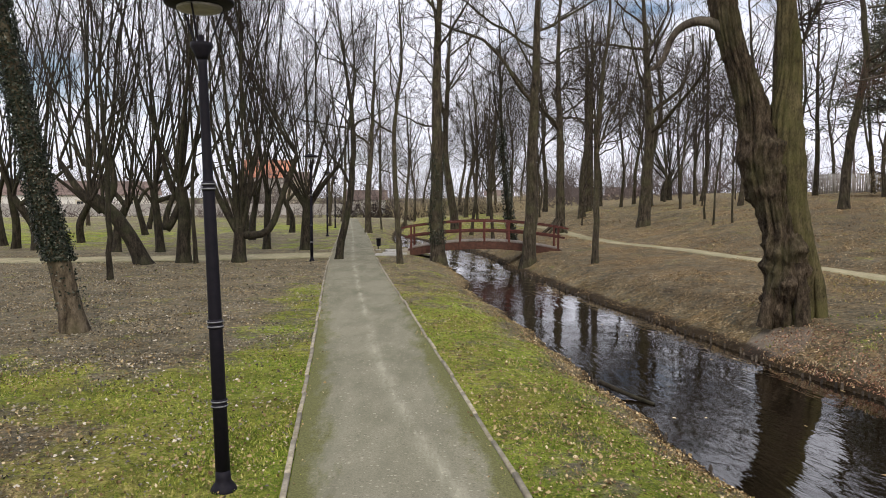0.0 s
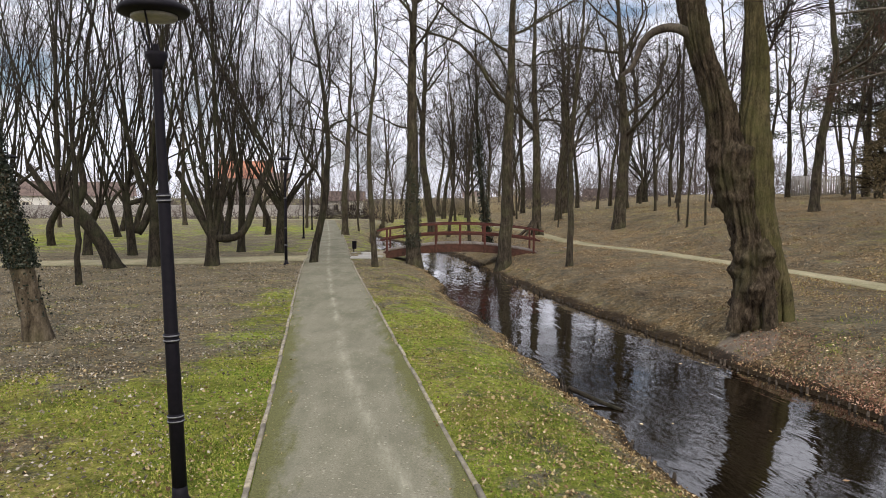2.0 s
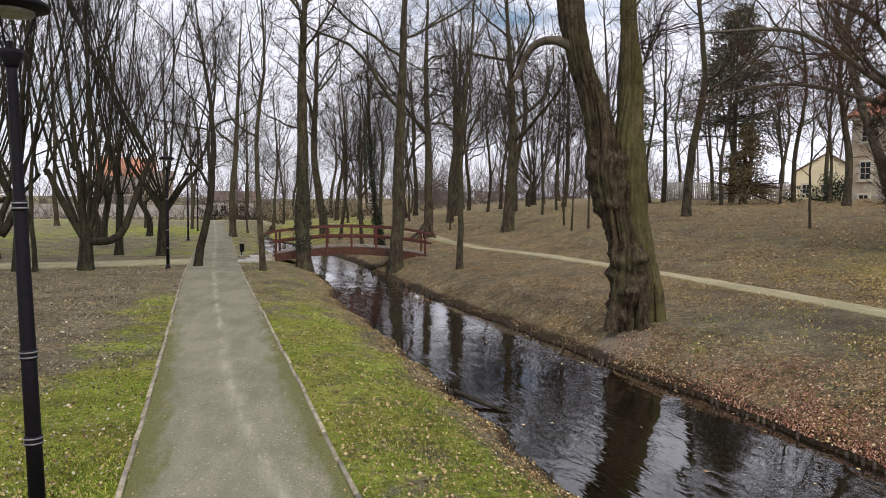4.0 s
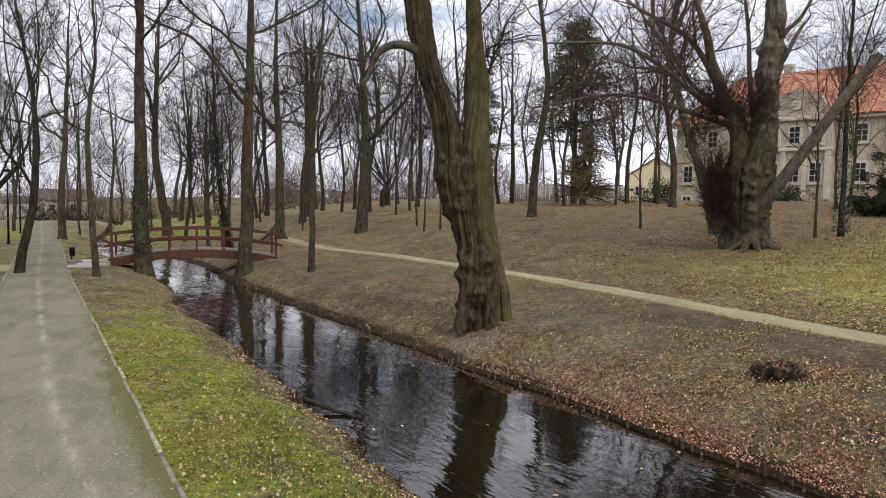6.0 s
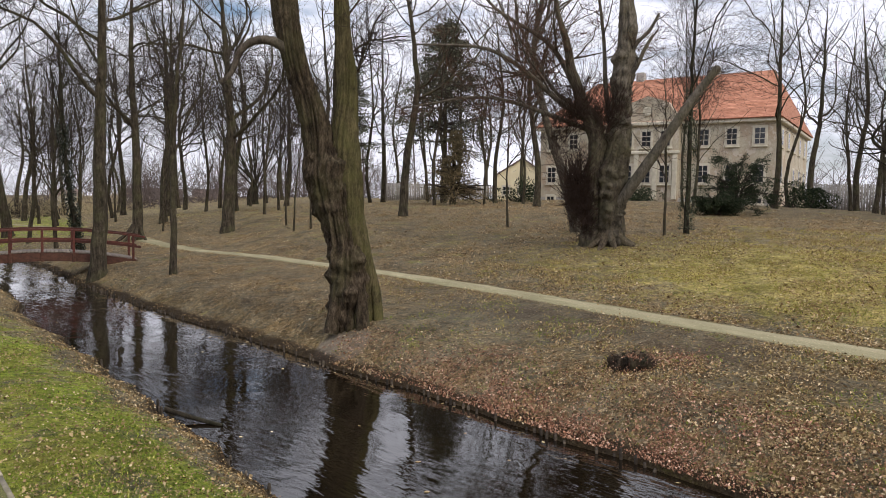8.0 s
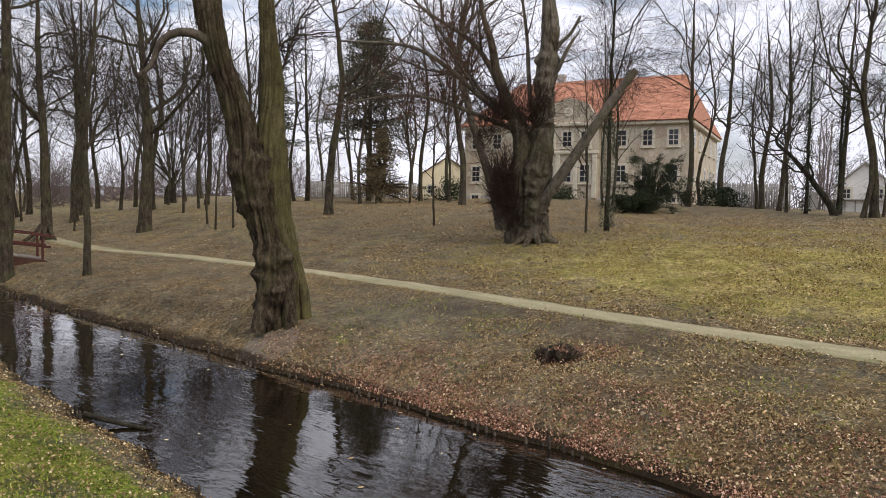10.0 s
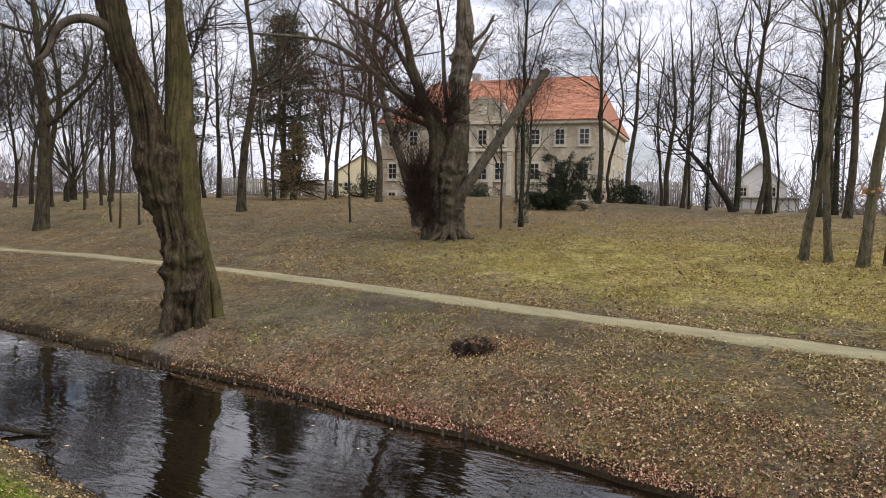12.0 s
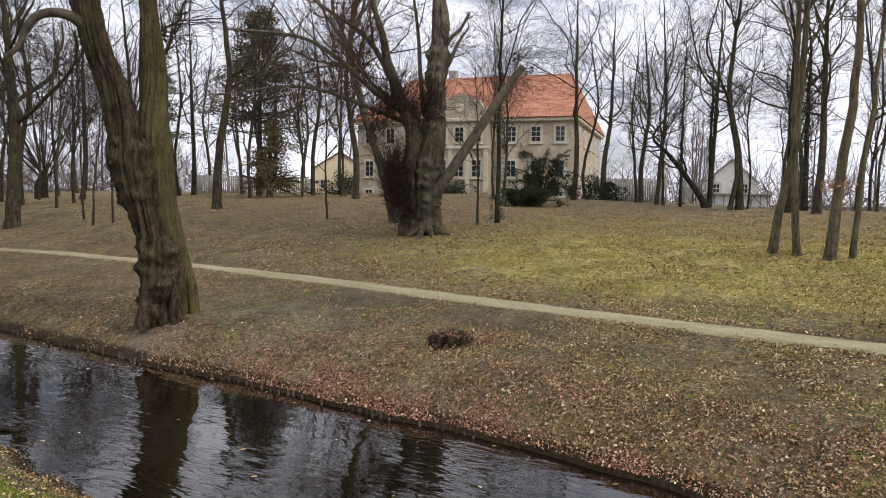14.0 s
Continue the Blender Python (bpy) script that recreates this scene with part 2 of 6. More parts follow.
    c = n.mix(n.ramp(n.math("ADD", n.attr("bare"), n.math("ADD", n.math("MULTIPLY", fine, 0.6), -0.3)), (0.35, 0.0), (0.6, 0.9)), c, n.ramp(grain, (0.3, (0.15, 0.125, 0.095)), (0.7, (0.34, 0.295, 0.235))))
    c = n.mix(1.0, c, n.ramp(n.noise(0.75, 9, 0.78), (0.38, 0.62), (0.5, 0.98), (0.62, 1.3)), "MULTIPLY")
    # darker earth below the hillside path and over the slope beyond
    dark_earth = n.math("MULTIPLY", n.attr("dark_earth"), n.ramp(n.math("ADD", n.math("MULTIPLY", mid, 0.6), n.math("MULTIPLY", clump, 0.4)), (0.38, 0.25), (0.56, 1.0)))
    c = n.mix(n.math("MULTIPLY", dark_earth, 0.7), c, n.ramp(fine, (0.36, (0.035, 0.028, 0.021)), (0.5, (0.105, 0.084, 0.063)), (0.64, (0.24, 0.2, 0.15))))
    wet = n.math("ADD", n.attr("wet"), n.math("ADD", n.math("MULTIPLY", clump, 1.2), -0.6))
    c = n.mix(n.ramp(wet, (0.3, 0.0), (0.6, 0.85)), c, n.ramp(grain, (0.35, (0.012, 0.008, 0.005)), (0.6, (0.05, 0.033, 0.02))))
    return n.done(c, n.math("ADD", fine, n.math("ADD", n.math("MULTIPLY", grain, 0.5), n.math("MULTIPLY", clump, 0.8))), 0.07, 1.0)


GROUND = ground_material()


def gravel_material(name, tone, mossy):
    """Trodden gravel: tone scales its colour, mossy says how far moss creeps in from the edges."""
    n = Nodes(name, 0.95, 0, 0.12)
    mid, fine, worn = n.noise(1.4, 7, 0.65, (1, 0.4, 1)), n.noise(45, 6, 0.8), n.noise(2.0, 7, 0.65, (1, 0.12, 1))

    def t(*c):
        return tuple(v * k for v, k in zip(c, tone))

    c = n.ramp(fine, (0.28, t(0.15, 0.14, 0.112)), (0.5, t(0.255, 0.24, 0.195)), (0.74, t(0.38, 0.36, 0.3)))
    c = n.mix(n.math("MULTIPLY", n.ramp(mid, (0.42, 0.0), (0.6, 1.0)), 0.5), c, t(0.15, 0.143, 0.11))
    c = n.mix(n.math("MULTIPLY", n.ramp(n.noise(0.8, 7, 0.7, (1, 0.4, 1)), (0.48, 0.0), (0.64, 1.0)), 0.6), c, t(0.125, 0.125, 0.085))
    c = n.mix(n.math("MULTIPLY", n.ramp(worn, (0.56, 0.0), (0.7, 1.0)), 0.18), c, t(0.44, 0.425, 0.36))
    mask, value = n.cells(26, 0.3)
    c = n.mix(n.math("MULTIPLY", mask, 0.5), c, n.ramp(value, (0.0, t(0.1, 0.09, 0.07)), (0.6, t(0.27, 0.25, 0.2)), (1.0, t(0.55, 0.52, 0.44))))
    c = n.mix(n.math("MULTIPLY", n.math("MULTIPLY", n.attr("trail"), n.ramp(n.noise(3.0, 8, 0.75, (1, 0.3, 1)), (0.42, 0.0), (0.6, 1.0))), 0.6), c, t(0.52, 0.5, 0.43))
    moss = n.math("ADD", n.attr("edge"), n.math("ADD", n.math("MULTIPLY", n.noise(3.4, 7, 0.75, (1, 0.3, 1)), 1.5), -0.75))
    c = n.mix(n.math("MULTIPLY", n.ramp(moss, (0.38, 0.0), (0.72, 1.0)), mossy), c, n.ramp(fine, (0.35, (0.05, 0.055, 0.018)), (0.65, (0.16, 0.155, 0.055))))
    return n.done(c, fine, 0.012, 0.6)


GRAVEL = gravel_material("trodden_gravel", (0.8, 0.8, 0.7), 0.9)
GRAVEL_PALE = gravel_material("pale_trodden_gravel", (1.26, 1.19, 0.9), 0.4)


def water_material():
    n = Nodes("dark_stream_water", 0.012, 0, 0.5)
    swell = n.noise(0.8, 2, 0.5)
    waves = []
    for scale, turn, stretch in ((4.6, -78, 4.0), (11.0, -66, 4.0)):
        m, w = n.add("ShaderNodeMapping"), n.add("ShaderNodeTexNoise")
        m.vector_type = "TEXTURE"
        m.inputs["Rotation"].default_value, m.inputs["Scale"].default_value = (0, 0, radians(turn)), (stretch, 1, 1)
        w.inputs["Scale"].default_value, w.inputs["Detail"].default_value = scale, 2
        w.inputs["Distortion"].default_value = 0.6
        n.link(n.tc.outputs["Object"], m.inputs["Vector"])
        n.link(m.outputs["Vector"], w.inputs["Vector"])
        waves.append(w.outputs["Fac"])
    calm = n.ramp(n.noise(0.35, 3, 0.5), (0.4, 0.2), (0.58, 1.0))
    n.bsdf.inputs["IOR"].default_value = 1.33
    # a coat layer added to strengthen the water's reflections
    n.bsdf.inputs["Coat Weight"].default_value, n.bsdf.inputs["Coat IOR"].default_value, n.bsdf.inputs["Coat Roughness"].default_value = 0.6, 1.33, 0.015
    # the stream runs faster by the bridge and where it widens
    place = n.add("ShaderNodeSeparateXYZ")
    n.link(n.tc.outputs["Object"], place.inputs["Vector"])
    brisk = n.ramp(n.math("MULTIPLY", place.outputs["Y"], 0.02), (0.0, 1.5), (0.2, 1.0), (0.26, 0.62), (0.46, 0.7), (0.64, 2.4))
    calm = n.math("MULTIPLY", calm, brisk)
    height = n.math("ADD", n.math("MULTIPLY", n.math("ADD", n.math("MULTIPLY", waves[0], 0.5), n.math("MULTIPLY", waves[1], 0.16)), calm), n.math("MULTIPLY", swell, 0.3))
    mat = n.done(n.ramp(swell, (0.3, (0.005, 0.0035, 0.002)), (0.7, (0.01, 0.007, 0.004))), height, 0.04, 0.65)
    for node in list(n.tree.nodes):
        if node.type == "BUMP":
            n.link(node.outputs["Normal"], n.bsdf.inputs["Coat Normal"])
    return mat


WATER = water_material()
STAKE = plain_material("wet_stake_wood", (0.035, 0.026, 0.018), (0.17, 0.135, 0.098), 14, 0.8, vary=0.9)
EDGING = plain_material("concrete_edging", (0.2, 0.175, 0.12), (0.44, 0.39, 0.29), 14, 0.9, vary=0.5)
SLAB = plain_material("concrete_slab", (0.34, 0.33, 0.29), (0.5, 0.48, 0.44), 9, 0.9, vary=0.4)
RED_WOOD = plain_material("red_stained_timber", (0.06, 0.017, 0.012), (0.15, 0.042, 0.028), 9, 0.6, stretch=(1, 1, 1), vary=0.5)
BEAM_WOOD = plain_material("brown_glulam", (0.05, 0.021, 0.014), (0.11, 0.047, 0.029), 7, 0.65)
OLD_TIMBER = plain_material("weathered_brown_timber", (0.07, 0.05, 0.036), (0.17, 0.13, 0.1), 8, 0.85)
PLANK = plain_material("weathered_deck_plank", (0.17, 0.14, 0.115), (0.32, 0.28, 0.235), 12, 0.85, vary=0.5)
BLACK_METAL = plain_material("black_lacquered_steel", (0.006, 0.006, 0.009), (0.012, 0.01, 0.014), 18, 0.6, 0.0, 0.12, bump=0.001)
GREY_BAND = plain_material("grey_steel_band", (0.13, 0.13, 0.14), (0.25, 0.25, 0.26), 20, 0.45, 0.5)
LAMP_GLASS = plain_material("frosted_diffuser", (0.16, 0.15, 0.13), (0.3, 0.28, 0.24), 8, 0.35, 0, 0.5)
def stucco_material():
    n = Nodes("weathered_stucco", 0.92, 0, 0.15)
    fine, blot, run = n.noise(5, 7, 0.7), n.noise(0.45, 6, 0.65), n.noise(0.8, 5, 0.6, (1, 1, 0.15))
    c = n.ramp(fine, (0.3, (0.36, 0.315, 0.24)), (0.7, (0.54, 0.485, 0.38)))
    c = n.mix(n.math("MULTIPLY", n.ramp(run, (0.48, 0.0), (0.68, 1.0)), 0.5), c, (0.3, 0.26, 0.2))
    c = n.mix(n.math("MULTIPLY", n.ramp(blot, (0.5, 0.0), (0.6, 1.0)), 0.7), c, (0.37, 0.27, 0.19))
    c = n.mix(n.math("MULTIPLY", n.ramp(n.noise(0.9, 6, 0.7), (0.54, 0.0), (0.6, 1.0)), 0.6), c, (0.6, 0.56, 0.48))
    return n.done(c, fine, 0.01, 0.4)


STUCCO = stucco_material()
STUCCO_PALE = plain_material("pale_stucco_trim", (0.46, 0.42, 0.33), (0.64, 0.6, 0.49), 2.0, 0.9, bump=0.005)
WHITE_WALL = plain_material("white_render", (0.6, 0.58, 0.54), (0.8, 0.78, 0.74), 0.6, 0.9)
YELLOW_WALL = plain_material("yellow_render", (0.66, 0.58, 0.38), (0.8, 0.73, 0.53), 0.6, 0.9)
GREY_WALL = plain_material("grey_render", (0.27, 0.25, 0.23), (0.42, 0.4, 0.37), 0.5, 0.9)
ROOF_TILE = plain_material("red_clay_tile", (0.3, 0.115, 0.062), (0.6, 0.285, 0.18), 1.3, 0.85, vary=0.35)
ROOF_OLD = plain_material("old_dark_tile", (0.13, 0.095, 0.08), (0.26, 0.19, 0.16), 1.0, 0.9, vary=0.3)
WIN_FRAME = plain_material("painted_window_frame", (0.42, 0.38, 0.31), (0.6, 0.55, 0.46), 6, 0.6)
WIN_GLASS = plain_material("dark_window_glass", (0.012, 0.014, 0.017), (0.03, 0.034, 0.04), 1.5, 0.08, 0, 0.6, bump=0.0)
FENCE_WOOD = plain_material("grey_fence_board", (0.24, 0.22, 0.2), (0.4, 0.38, 0.35), 3, 0.9, vary=0.4)


# ---- mesh helpers ----
def mesh_of(name, verts, faces, material=None, smooth=False, attrs=None):
    """A mesh from an array of points and arrays of faces with an equal number of corners each."""
    verts = np.asarray(verts, np.float32)
    faces = [np.asarray(f, np.int32) for f in (faces if isinstance(faces, list) else [faces]) if len(f)]
    me = bpy.data.meshes.new(name)
    me.vertices.add(len(verts))
    me.vertices.foreach_set("co", verts.ravel())
    loops = np.concatenate([f.ravel() for f in faces])
    sizes = np.concatenate([np.full(len(f), f.shape[1], np.int32) for f in faces])
    me.loops.add(len(loops))
    me.loops.foreach_set("vertex_index", loops)
    me.polygons.add(len(sizes))
    me.polygons.foreach_set("loop_start", np.concatenate([[0], np.cumsum(sizes)[:-1]]).astype(np.int32))
    me.polygons.foreach_set("loop_total", sizes)
    if smooth:
        me.polygons.foreach_set("use_smooth", np.ones(len(sizes), bool))
    for key, values in (attrs or {}).items():
        me.attributes.new(key, "FLOAT", "POINT").data.foreach_set("value", np.asarray(values, np.float32))
    me.update(calc_edges=True)
    if material:
        me.materials.append(material)
    return me


def part(name, data, material, parent=None, label="", m=None):
    """One mesh object from a bmesh, a mesh or (points, faces), under a thing or a part."""
    if isinstance(data, bmesh.types.BMesh):
        me = bpy.data.meshes.new(name)
        data.to_mesh(me)
        data.free()
        me.materials.append(material)
    elif isinstance(data, bpy.types.Mesh):
        me = data
    else:
        me = mesh_of(name, data[0], data[1], material, len(data) > 2 and data[2])
    ob = new(name, me)
    ob.parent = parent
    if m is not None:
        ob.matrix_basis = m
    return tagged(ob, label)


def thing(name, at, label, category, group="", kind=""):
    ob = new(name)
    ob.empty_display_size = 0.2
    ob.matrix_basis = at if isinstance(at, Matrix) else Matrix.Translation(at)
    return tagged(ob, label, category, group, kind)


def box(bm, size, at=(0, 0, 0), turn=None, bevel=0.0):
    m = Matrix.Translation(at) @ (turn if turn is not None else Matrix()) @ Matrix.Diagonal((*size, 1))
    g = bmesh.ops.create_cube(bm, size=1, matrix=m)
    if bevel:
        edges = list({e for v in g["verts"] for e in v.link_edges})
        bmesh.ops.bevel(bm, geom=edges, offset=bevel, segments=1, affect="EDGES")
    return bm


def boxed(size, at=(0, 0, 0), turn=None, bevel=0.0):
    return box(bmesh.new(), size, at, turn, bevel)


def lathe(profile, sides=16):
    """A body of revolution about z from (radius, height) pairs."""
    bm = bmesh.new()
    rings = [[bm.verts.new((r * math.cos(2 * math.pi * k / sides), r * math.sin(2 * math.pi * k / sides), z)) for k in range(sides)] for r, z in profile]
    for a, b in zip(rings, rings[1:]):
        for k in range(sides):
            bm.faces.new((a[k], a[(k + 1) % sides], b[(k + 1) % sides], b[k])).smooth = True
    bm.faces.new(rings[-1])
    bm.faces.new(rings[0][::-1])
    return bm


# ---- lie of the land ----
RNG = np.random.default_rng(7)


def smooth_step(a, b, v):
    t = np.clip((np.asarray(v, float) - a) / (b - a), 0, 1)
    return t * t * (3 - 2 * t)


WATER_Z = -0.7
LEFT_BANK = ((-30, 5.6), (-10, 4.6), (0, 4.25), (6.0, 3.75), (8.0, 3.46), (11, 3.12), (19, 2.2), (24, 1.42), (26.5, 1.2), (28.4, 1.35), (33, 0.75), (40, 0.2), (44, -1.3), (49, -2.5), (55, -3.2), (62, -3.7), (70, -3.8), (78, -3.8))
RIGHT_BANK = ((-30, 7.6), (-10, 8.2), (3.2, 8.7), (6.3, 8.7), (7.4, 8.42), (8.5, 8.12), (10, 8.06), (11.4, 7.8), (15.2, 7.0), (19, 6.45), (25.4, 5.15), (31, 4.3), (36, 3.5), (39.5, 3.4), (44, 2.8), (51, 1.0), (58, -0.9), (63, -2.4), (67, -3.5), (78, -3.7))


def left_bank(y):
    return np.interp(y, *zip(*LEFT_BANK)) + 0.07 * np.sin(1.9 * np.asarray(y)) + 0.05 * np.sin(4.3 * np.asarray(y) + 1)


def right_bank(y):
    return np.interp(y, *zip(*RIGHT_BANK)) + 0.06 * np.sin(1.5 * np.asarray(y) + 2) + 0.04 * np.sin(3.7 * np.asarray(y))


SLOPE = ((0, -0.64), (0.3, -0.5), (1.3, 0.0), (2.2, 0.15), (4.0, 0.31), (5.6, 0.44), (7.2, 0.5), (14, 1.6), (25, 2.35), (44, 2.95), (60, 2.75), (90, 2.6), (600, 2.6))


RIGHT_PATH = ((15.2, -30), (14.9, -6), (14.75, 2.5), (14.4, 6.2), (14.0, 10.3), (13.6, 16.3), (13.0, 21.8), (11.2, 32), (9.6, 37), (8.9, 43), (8.6, 52), (6.6, 63), (2.2, 80), (-6, 95))


def land(x, y):
    """Height of the ground, in metres, with the hillside path cut level into the slope."""
    x, y = np.asarray(x, float), np.asarray(y, float)
    middle = np.interp(y, [p[1] for p in RIGHT_PATH], [p[0] for p in RIGHT_PATH])
    near = smooth_step(1.5, 0.55, np.abs(x - middle)) * (x > right_bank(y) + 1.5)
    return slope_land(x, y) * (1 - near) + slope_land(middle, y) * near


def slope_land(x, y):
    x, y = np.asarray(x, float), np.asarray(y, float)
    xl, xr = left_bank(y), right_bank(y)
    left = -0.35 * smooth_step(2.2, 0.0, xl - x) - 0.2 * smooth_step(0.6, 0.0, xl - x)
    u = x - np.maximum(xr, np.interp(y, (36, 64, 100), (3.4, -0.8, -6.0)))
    right = np.interp(u, *zip(*SLOPE))
    swell = (0.9 + 0.37 * smooth_step(18, 40, y)) * (1 - 0.45 * smooth_step(55, 90, y) * smooth_step(40, 8, x))
    right = np.where(right > 0.62, 0.62 + (right - 0.62) * swell, right)
    right = np.where(right > 0, right * (1 - 0.4 * smooth_step(60, 95, y) * smooth_step(25, 5, x)), right)
    z = np.where(x <= xl, left, np.where(x >= xr, np.where(u >= 0, right, -0.62 + 0.4 * smooth_step(0, 4, x - xr)), -1.15 * (1 - smooth_step(74, 80, y))))
    return z


MAIN_L, MAIN_R = (-0.55, -0.125), (1.67, -0.128)


# ---- ground, water and paths ----
def sway(y):
    """A slight bow in the middle of the straight path."""
    return 0.22 * np.exp(-((np.asarray(y, float) - 30) / 15) ** 2)


def main_left(y):
    return MAIN_L[0] + MAIN_L[1] * np.asarray(y, float) - sway(y)


def main_right(y):
    return MAIN_R[0] + MAIN_R[1] * np.asarray(y, float) - sway(y)


def right_path(y):
    return np.interp(y, [p[1] for p in RIGHT_PATH], [p[0] for p in RIGHT_PATH])


def bump_at(x, y, cx, cy, rx, ry):
    """A round patch, 1 at its middle."""
    return np.exp(-(((x - cx) / rx) ** 2 + ((y - cy) / ry) ** 2))


def cover(x, y):
    """Shares of green grass, dry lawn and leaf litter on the ground."""
    x, y = np.asarray(x, float), np.asarray(y, float)
    xl, xr = left_bank(y), right_bank(y)
    d_l, d_r = main_left(y) - x, x - main_right(y)
    strip = (0.18 + 0.46 * (1 - smooth_step(15, 26, y))) * (1 - 0.85 * smooth_step(0.95, 0.3, xl - x))
    near = 0.42 * smooth_step(13.5, 10.0, y + 0.1 * d_l) + 0.55 * smooth_step(2.1, 0.5, d_l) * smooth_step(27, 19, y)
    near = near + 0.75 * bump_at(d_l, y, 1.4, 8.8, 1.3, 2.4) + 0.5 * bump_at(x, y, -7.0, 10.2, 2.0, 1.5) + 0.3 * bump_at(x, y, -9.5, 12.5, 2.4, 1.3)
    near = near - 0.4 * bump_at(x, y, -5.0, 8.1, 1.5, 1.3) - 0.25 * bump_at(x, y, -3.6, 6.2, 1.2, 0.8)
    far = (0.4 + 0.25 * np.sin(0.21 * x + 1.0) * np.sin(0.16 * y)) * smooth_step(36, 41, y) * (1 - 0.4 * smooth_step(60, 90, y))
    u0 = x - np.maximum(xr, 3.4)
    beside = np.exp(-((np.abs(x - right_path(y)) - 1.0) / 0.6) ** 2) * smooth_step(24, 12, y)
    grass = np.where(x > xr, 0.08 * smooth_step(9, 2, y) + 0.06 * beside + 0.06 * smooth_step(7, 10, u0) + 0.5 * smooth_step(46, 60, y) * smooth_step(9, 6, x), np.where(d_r > 0, np.maximum(strip, 0.7 * far), np.maximum(np.maximum(near, 0.05), far)))
    u = x - np.maximum(xr, 3.4)
    lawn = np.where(x > xr, smooth_step(5.8 + 1.2 * smooth_step(9, 17, y), 9.8 + 2.0 * smooth_step(9, 17, y), u) * (0.3 + 0.58 * smooth_step(23, 12, y)) * (1 - 0.6 * smooth_step(15.5, 19.5, u)), 0.62 * smooth_step(9.0, 6.0, y) * (d_l > 0.3))
    scuffed = np.exp(-(((x - 10.6) / 2.3) ** 2 + ((y - 14.5) / 2.7) ** 2)) * (x < right_path(y))
    litter = np.where(x > xr, 1.0 - 0.75 * lawn - 0.75 * scuffed, 0.42 - 0.3 * smooth_step(0.25, 0.7, grass) + 0.5 * smooth_step(0.7, 0.2, xl - x) + 0.4 * bump_at(x, y, -5.0, 8.1, 1.7, 1.5))
    grass = np.where((x > xl + 0.02) & (x < xr + 0.03), 0.0, grass)
    bare = 1.5 * np.exp(-(((x - 7.55) / 0.62) ** 2 + ((y - 15.45) / 0.8) ** 2) ** 1.5)
    return np.clip(grass, 0, 1), np.clip(lawn, 0, 1), litter, bare


def spread(near, step, reach, far=3000.0, grow=1.22):
    v = list(np.arange(0, near, step))
    while v[-1] < far:
        step *= grow if v[-1] > reach else 1.06
        v.append(v[-1] + step)
    return np.array(v)


def build_ground():
    rows = np.concatenate([-spread(6, 0.8, 12)[::-1], spread(50, 0.4, 90)[1:]])
    left, right = spread(7, 0.35, 30), spread(20, 0.45, 50)
    y = rows[:, None]
    xl, xr = left_bank(rows)[:, None], right_bank(rows)[:, None]
    bed = xl + 0.06 + (xr - xl - 0.12) * np.linspace(0, 1, 5)[None, :]
    x = np.concatenate([xl - left[::-1][None, :], bed, xr + right[None, :]], 1)
    y = np.broadcast_to(y, x.shape)
    z = land(x, y)
    u = x - xr
    z = z + np.where((x < xl - 0.4) | (u > 0.4), smooth_step(0.7, 1.3, np.abs(x - right_path(y))) * (0.018 * np.sin(1.7 * x + 0.6 * y) * np.sin(1.3 * y - 0.4 * x) + 0.012 * np.sin(4.1 * x) * np.sin(3.7 * y + x)), 0.0)
    n, m = x.shape
    k = np.arange(n * m).reshape(n, m)
    quads = np.stack([k[:-1, :-1], k[:-1, 1:], k[1:, 1:], k[1:, :-1]], -1).reshape(-1, 4)
    g, l, t, b = cover(x, y)
    below = right_path(y) - x
    dark_earth = smooth_step(0.5, 0.9, below) * smooth_step(4.4, 2.2, below) * smooth_step(4, 9, y) * smooth_step(21, 16, y) * smooth_step(0.8, 1.6, u)
    dark_earth = np.maximum(dark_earth, 0.5 * smooth_step(15, 20, y) * smooth_step(55, 42, y) * smooth_step(0.6, 1.4, u) * smooth_step(0.5, 0.9, np.abs(below)))
    wet = np.where(u > -0.3, smooth_step(0.42, 0.1, u), 0) + np.where(u <= -0.3, 0.8 * smooth_step(0.2, 0.02, xl - x), 0)
    me = mesh_of("ground", np.stack([x, y, z], -1).reshape(-1, 3), quads, GROUND, True, {"grass": g.ravel(), "lawn": l.ravel(), "litter": t.ravel(), "bare": b.ravel(), "wet": wet.ravel(), "dark_earth": dark_earth.ravel()})
    return tagged(new("ground", me), "park ground of soil, moss, grass and leaf litter", "ground", kind="structure")


build_ground()


